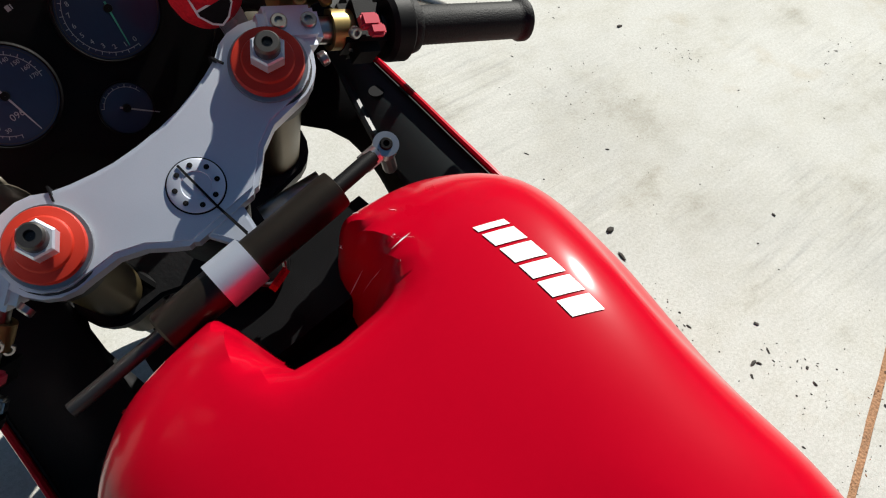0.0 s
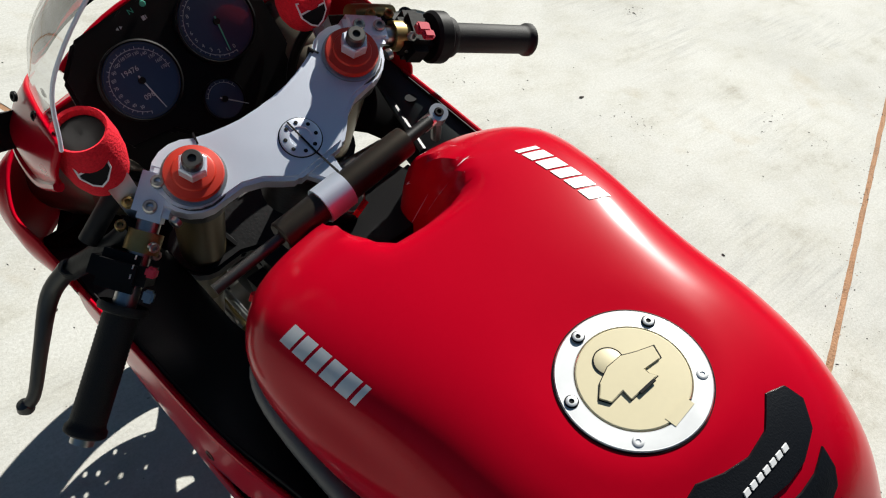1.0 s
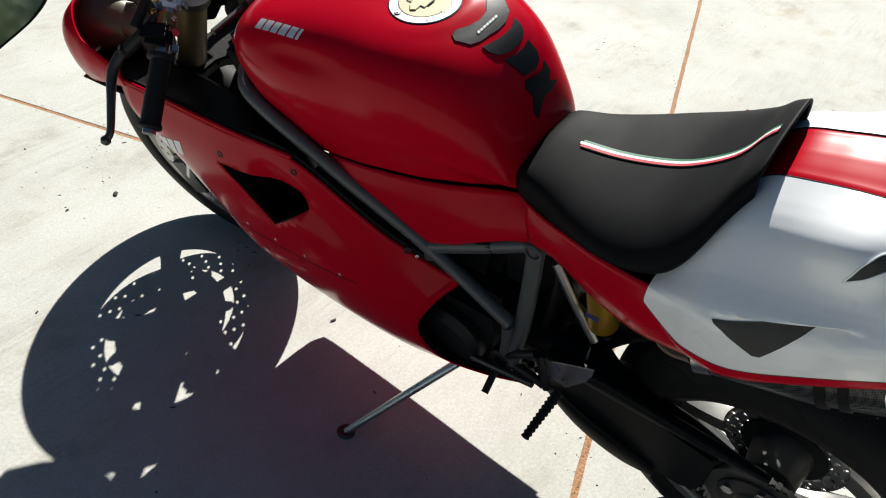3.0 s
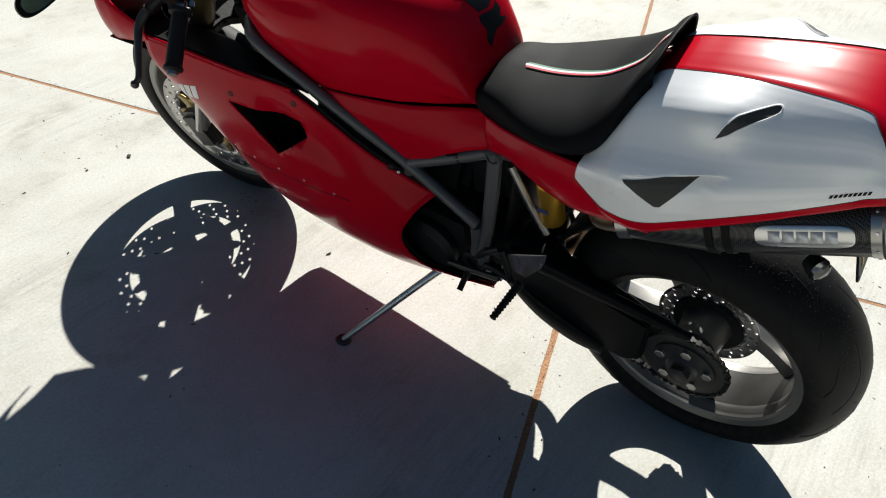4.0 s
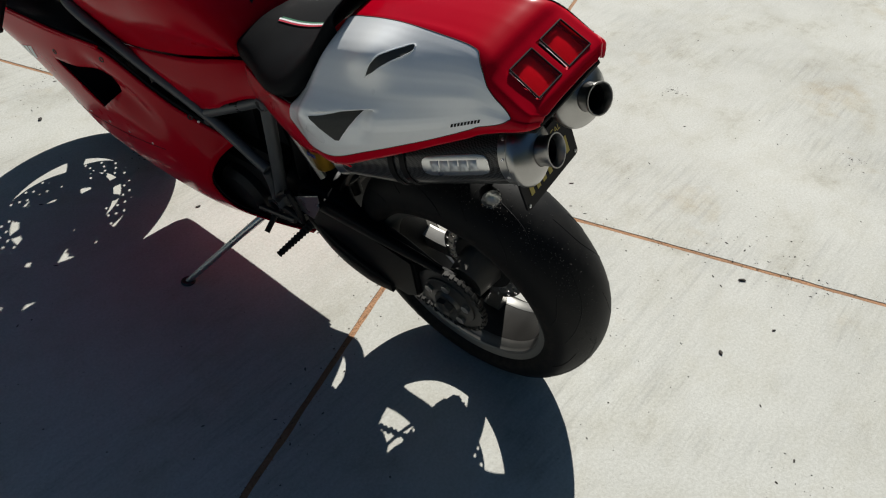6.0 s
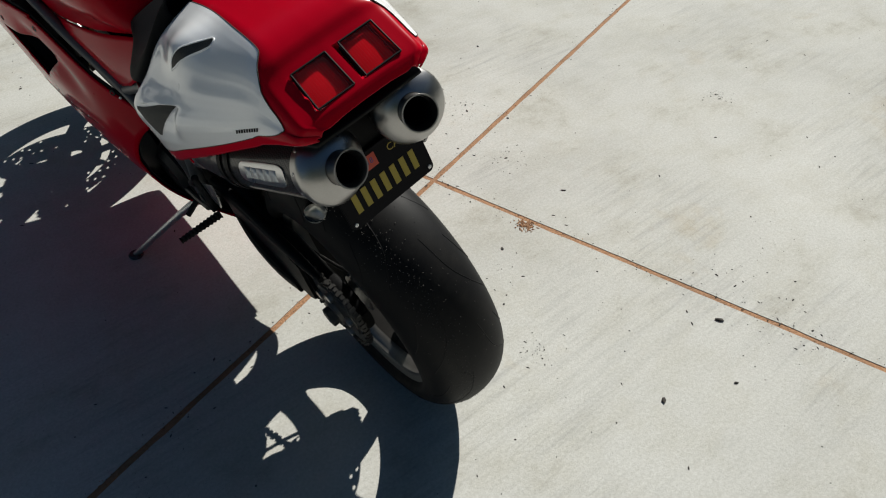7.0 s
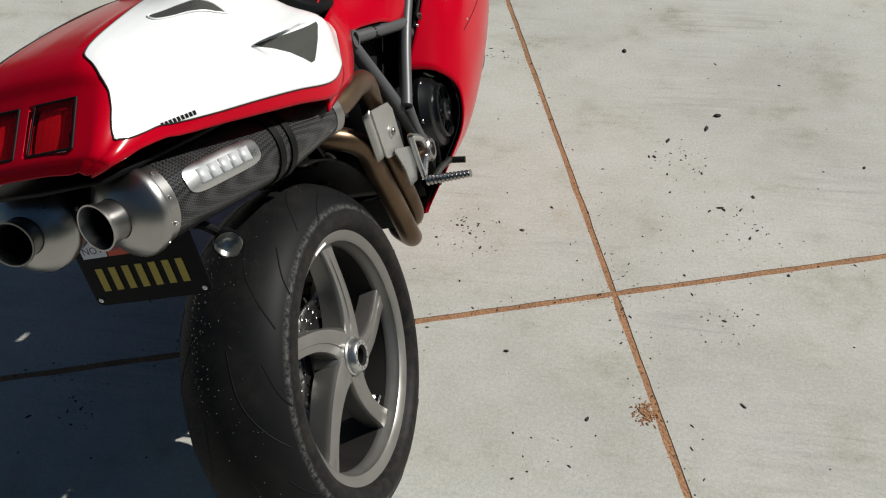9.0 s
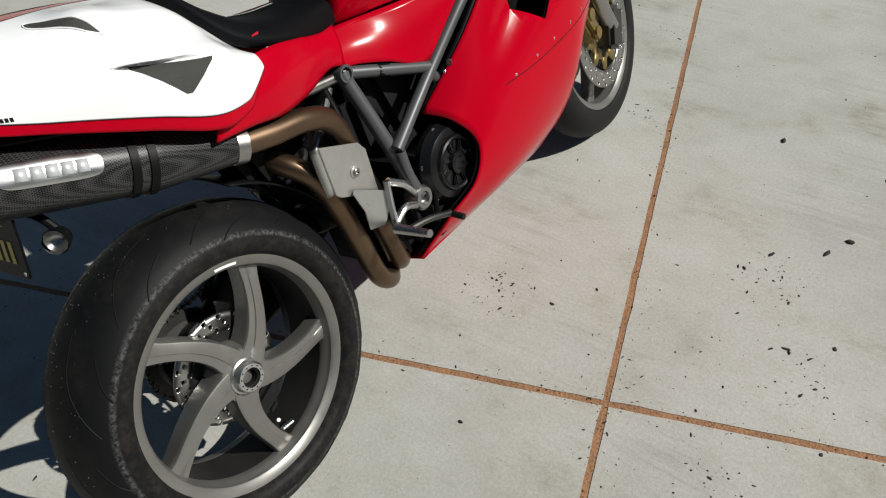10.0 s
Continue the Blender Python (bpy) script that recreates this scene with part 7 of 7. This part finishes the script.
LEAVES = [(0.653, 1.12), (0.768, 1.19), (0.091, 0.691), (0.128, 0.663), (0.16, 0.614), (0.26, 0.691), (0.332, 0.789), (0.124, 0.493), (0.86, 0.759), (0.839, 0.728), (0.866, 0.891), (0.775, 0.838), (1.008, 1.443), (0.611, 1.039), (0.647, 0.886), (0.051, 1.23), (0.652, 1.005), (0.737, 0.977), (0.75, 0.441), (1.068, 1.022), (0.915, 0.607), (0.766, 0.21), (0.489, 0.412), (-0.414, 2.212), (-0.375, 2.299), (-0.468, 1.861), (-0.187, 2.187)]
for k, (x, y) in enumerate(LEAVES):
    r = rng.uniform(0.0035, 0.0065) * (1.3 if k < 2 else 0.9)
    ob = new("debris_chip", shapes[k % 6])
    ob.matrix_world = Matrix.Translation((x, y, r * 0.25)) @ Matrix.Rotation(rng.uniform(0, 6), 4, "Z") @ Matrix.Diagonal((r * rng.uniform(1, 1.9), r * 0.7, r * 0.6, 1))
    tagged(ob, "small dark dry leaf fragment on the concrete", "debris", "debris on the ground")


def crumb_field(name, spots, mat, label):
    """Many tiny flat crumbs lying on the ground."""
    verts, faces = [], []
    for x, y, r in spots:
        a, st = rng.uniform(0, 6.3), rng.choice((1, 1, 1.5, 2.6))
        base = len(verts)
        for q in range(5):
            w, f_ = q * 1.2566, rng.uniform(0.6, 1.2)
            dx, dy = math.cos(w) * r * st * f_, math.sin(w) * r * f_
            verts.append((x + dx * math.cos(a) - dy * math.sin(a), y + dx * math.sin(a) + dy * math.cos(a), 0.0004))
        verts.append((x, y, r * 0.6 + 0.0004))
        faces += [(base + q, base + (q + 1) % 5, base + 5) for q in range(5)]
    me = bpy.data.meshes.new(name)
    me.from_pydata(verts, [], faces)
    me.materials.append(mat)
    tagged(new(name, me), label, "grit", kind="stuff")


def grain():
    return rng.choice((0.0007, 0.0009, 0.0012, 0.0012, 0.0018, 0.0026)) * rng.uniform(0.7, 1.3)


spots = [(rng.uniform(-2.2, 3.2), rng.uniform(-1.6, 3.6), grain()) for _ in range(1500)]
for _ in range(34):
    cx, cy, sp = rng.uniform(-1.4, 2.2), rng.uniform(-0.8, 2.4), rng.uniform(0.02, 0.09)
    spots += [(rng.gauss(cx, sp), rng.gauss(cy, sp), grain()) for _ in range(rng.randint(8, 40))]
for cx, cy, sp in ((0.10, 0.68, 0.03), (0.13, 0.66, 0.06), (0.66, 1.05, 0.06), (0.72, 0.98, 0.08), (0.85, 0.76, 0.05), (0.75, 0.44, 0.05)):
    spots += [(rng.gauss(cx, sp), rng.gauss(cy, sp), grain()) for _ in range(40)]
for along, across in ((da, db), (db, da)):
    for _ in range(520):
        p = JOINT + along * rng.uniform(-2.5, 2.5) + across * rng.gauss(0, 0.03)
        spots.append((p.x, p.y, grain() * 0.8))
crumb_field("grit", spots, debris_dark, "scattered dark grit and seeds on the concrete")
rust = [(rng.gauss(0.562, 0.013), rng.gauss(0.168, 0.013), rng.uniform(0.0008, 0.004)) for _ in range(150)]
for along, across in ((da, db), (db, da)):
    for _ in range(420):
        p = JOINT + along * rng.uniform(-2.2, 2.2) + across * rng.gauss(0, 0.010)
        rust.append((p.x, p.y, rng.uniform(0.0005, 0.0016)))
crumb_field("filler_crumbs", rust, filler, "rust brown crumbs of joint filler on the concrete")

# ---- trees round the yard, seen in the mirror and in the paint ----
bark = shader("bark", (0.10, 0.075, 0.055), 0.9, bump=0.02, grain=30, vary=0.3, stain=0.3, stain_scale=3)
leaf_green = shader("leaf_green", (0.045, 0.075, 0.025), 0.5, vary=0.3, stain=0.4, stain_scale=1.2, grain=8)


def tree_meshes(seed, height):
    q = random.Random(seed)
    limbs = tube([(0, 0, -0.05), (q.uniform(-0.1, 0.1), q.uniform(-0.1, 0.1), height * 0.3), (q.uniform(-0.2, 0.2), q.uniform(-0.2, 0.2), height * 0.75)], [0.17, 0.12, 0.04], 10, 5)
    clumps = []
    for k in range(15):
        a, z = k * 2.4 + q.uniform(-0.4, 0.4), height * q.uniform(0.0, 0.80)
        reach = height * q.uniform(0.16, 0.30)
        tipp = (reach * math.cos(a), reach * math.sin(a), z + height * 0.12)
        limbs = join(limbs, tube([(0, 0, z * 0.8), (tipp[0] * 0.5, tipp[1] * 0.5, z), tipp], [0.06, 0.04, 0.015], 6, 4))
        clumps.append((Vector(tipp), height * q.uniform(0.10, 0.19)))
    clumps.append((Vector((0, 0, height * 0.92)), height * 0.16))
    verts, faces = [], []
    for c, r in clumps:
        for _ in range(400):
            d = Vector((q.gauss(0, 1), q.gauss(0, 1), q.gauss(0, 0.8))).normalized() * r * q.uniform(0.35, 1.12)
            u_ = Vector((q.gauss(0, 1), q.gauss(0, 1), q.gauss(0, 0.6))).normalized()
            w_ = u_.orthogonal().normalized()
            s_ = q.uniform(0.07, 0.19)
            i0 = len(verts)
            verts += [c + d - u_ * s_, c + d + w_ * s_ * 0.45, c + d + u_ * s_, c + d - w_ * s_ * 0.45 + u_.cross(w_) * s_ * 0.2]
            faces += [(i0, i0 + 1, i0 + 2), (i0, i0 + 2, i0 + 3)]
    me = bpy.data.meshes.new("crown")
    me.from_pydata(verts, [], faces)
    me.materials.append(leaf_green)
    return mesh_from("trunk", limbs, bark), me


TREES = [tree_meshes(k, 6.0) for k in range(3)]
for k in range(30):
    a = radians(360 / 30 * k + rng.uniform(-3, 3))
    reach = rng.uniform(12.5, 15.5)
    tr = new("tree")
    tr.matrix_world = Matrix.Translation((reach * math.cos(a), 0.4 + reach * math.sin(a), 0)) @ Matrix.Rotation(k * 1.3, 4, "Z") @ Matrix.Scale(rng.uniform(0.85, 1.2) * (0.55 if radians(140) < a < radians(220) else 1.0), 4)
    tagged(tr, "leafy green tree at the edge of the yard", "tree", "trees round the yard")
    for name, me in zip(("trunk", "crown"), TREES[k % 3]):
        ob = new(name, me)
        ob.parent = tr
        ob.matrix_local = Matrix()
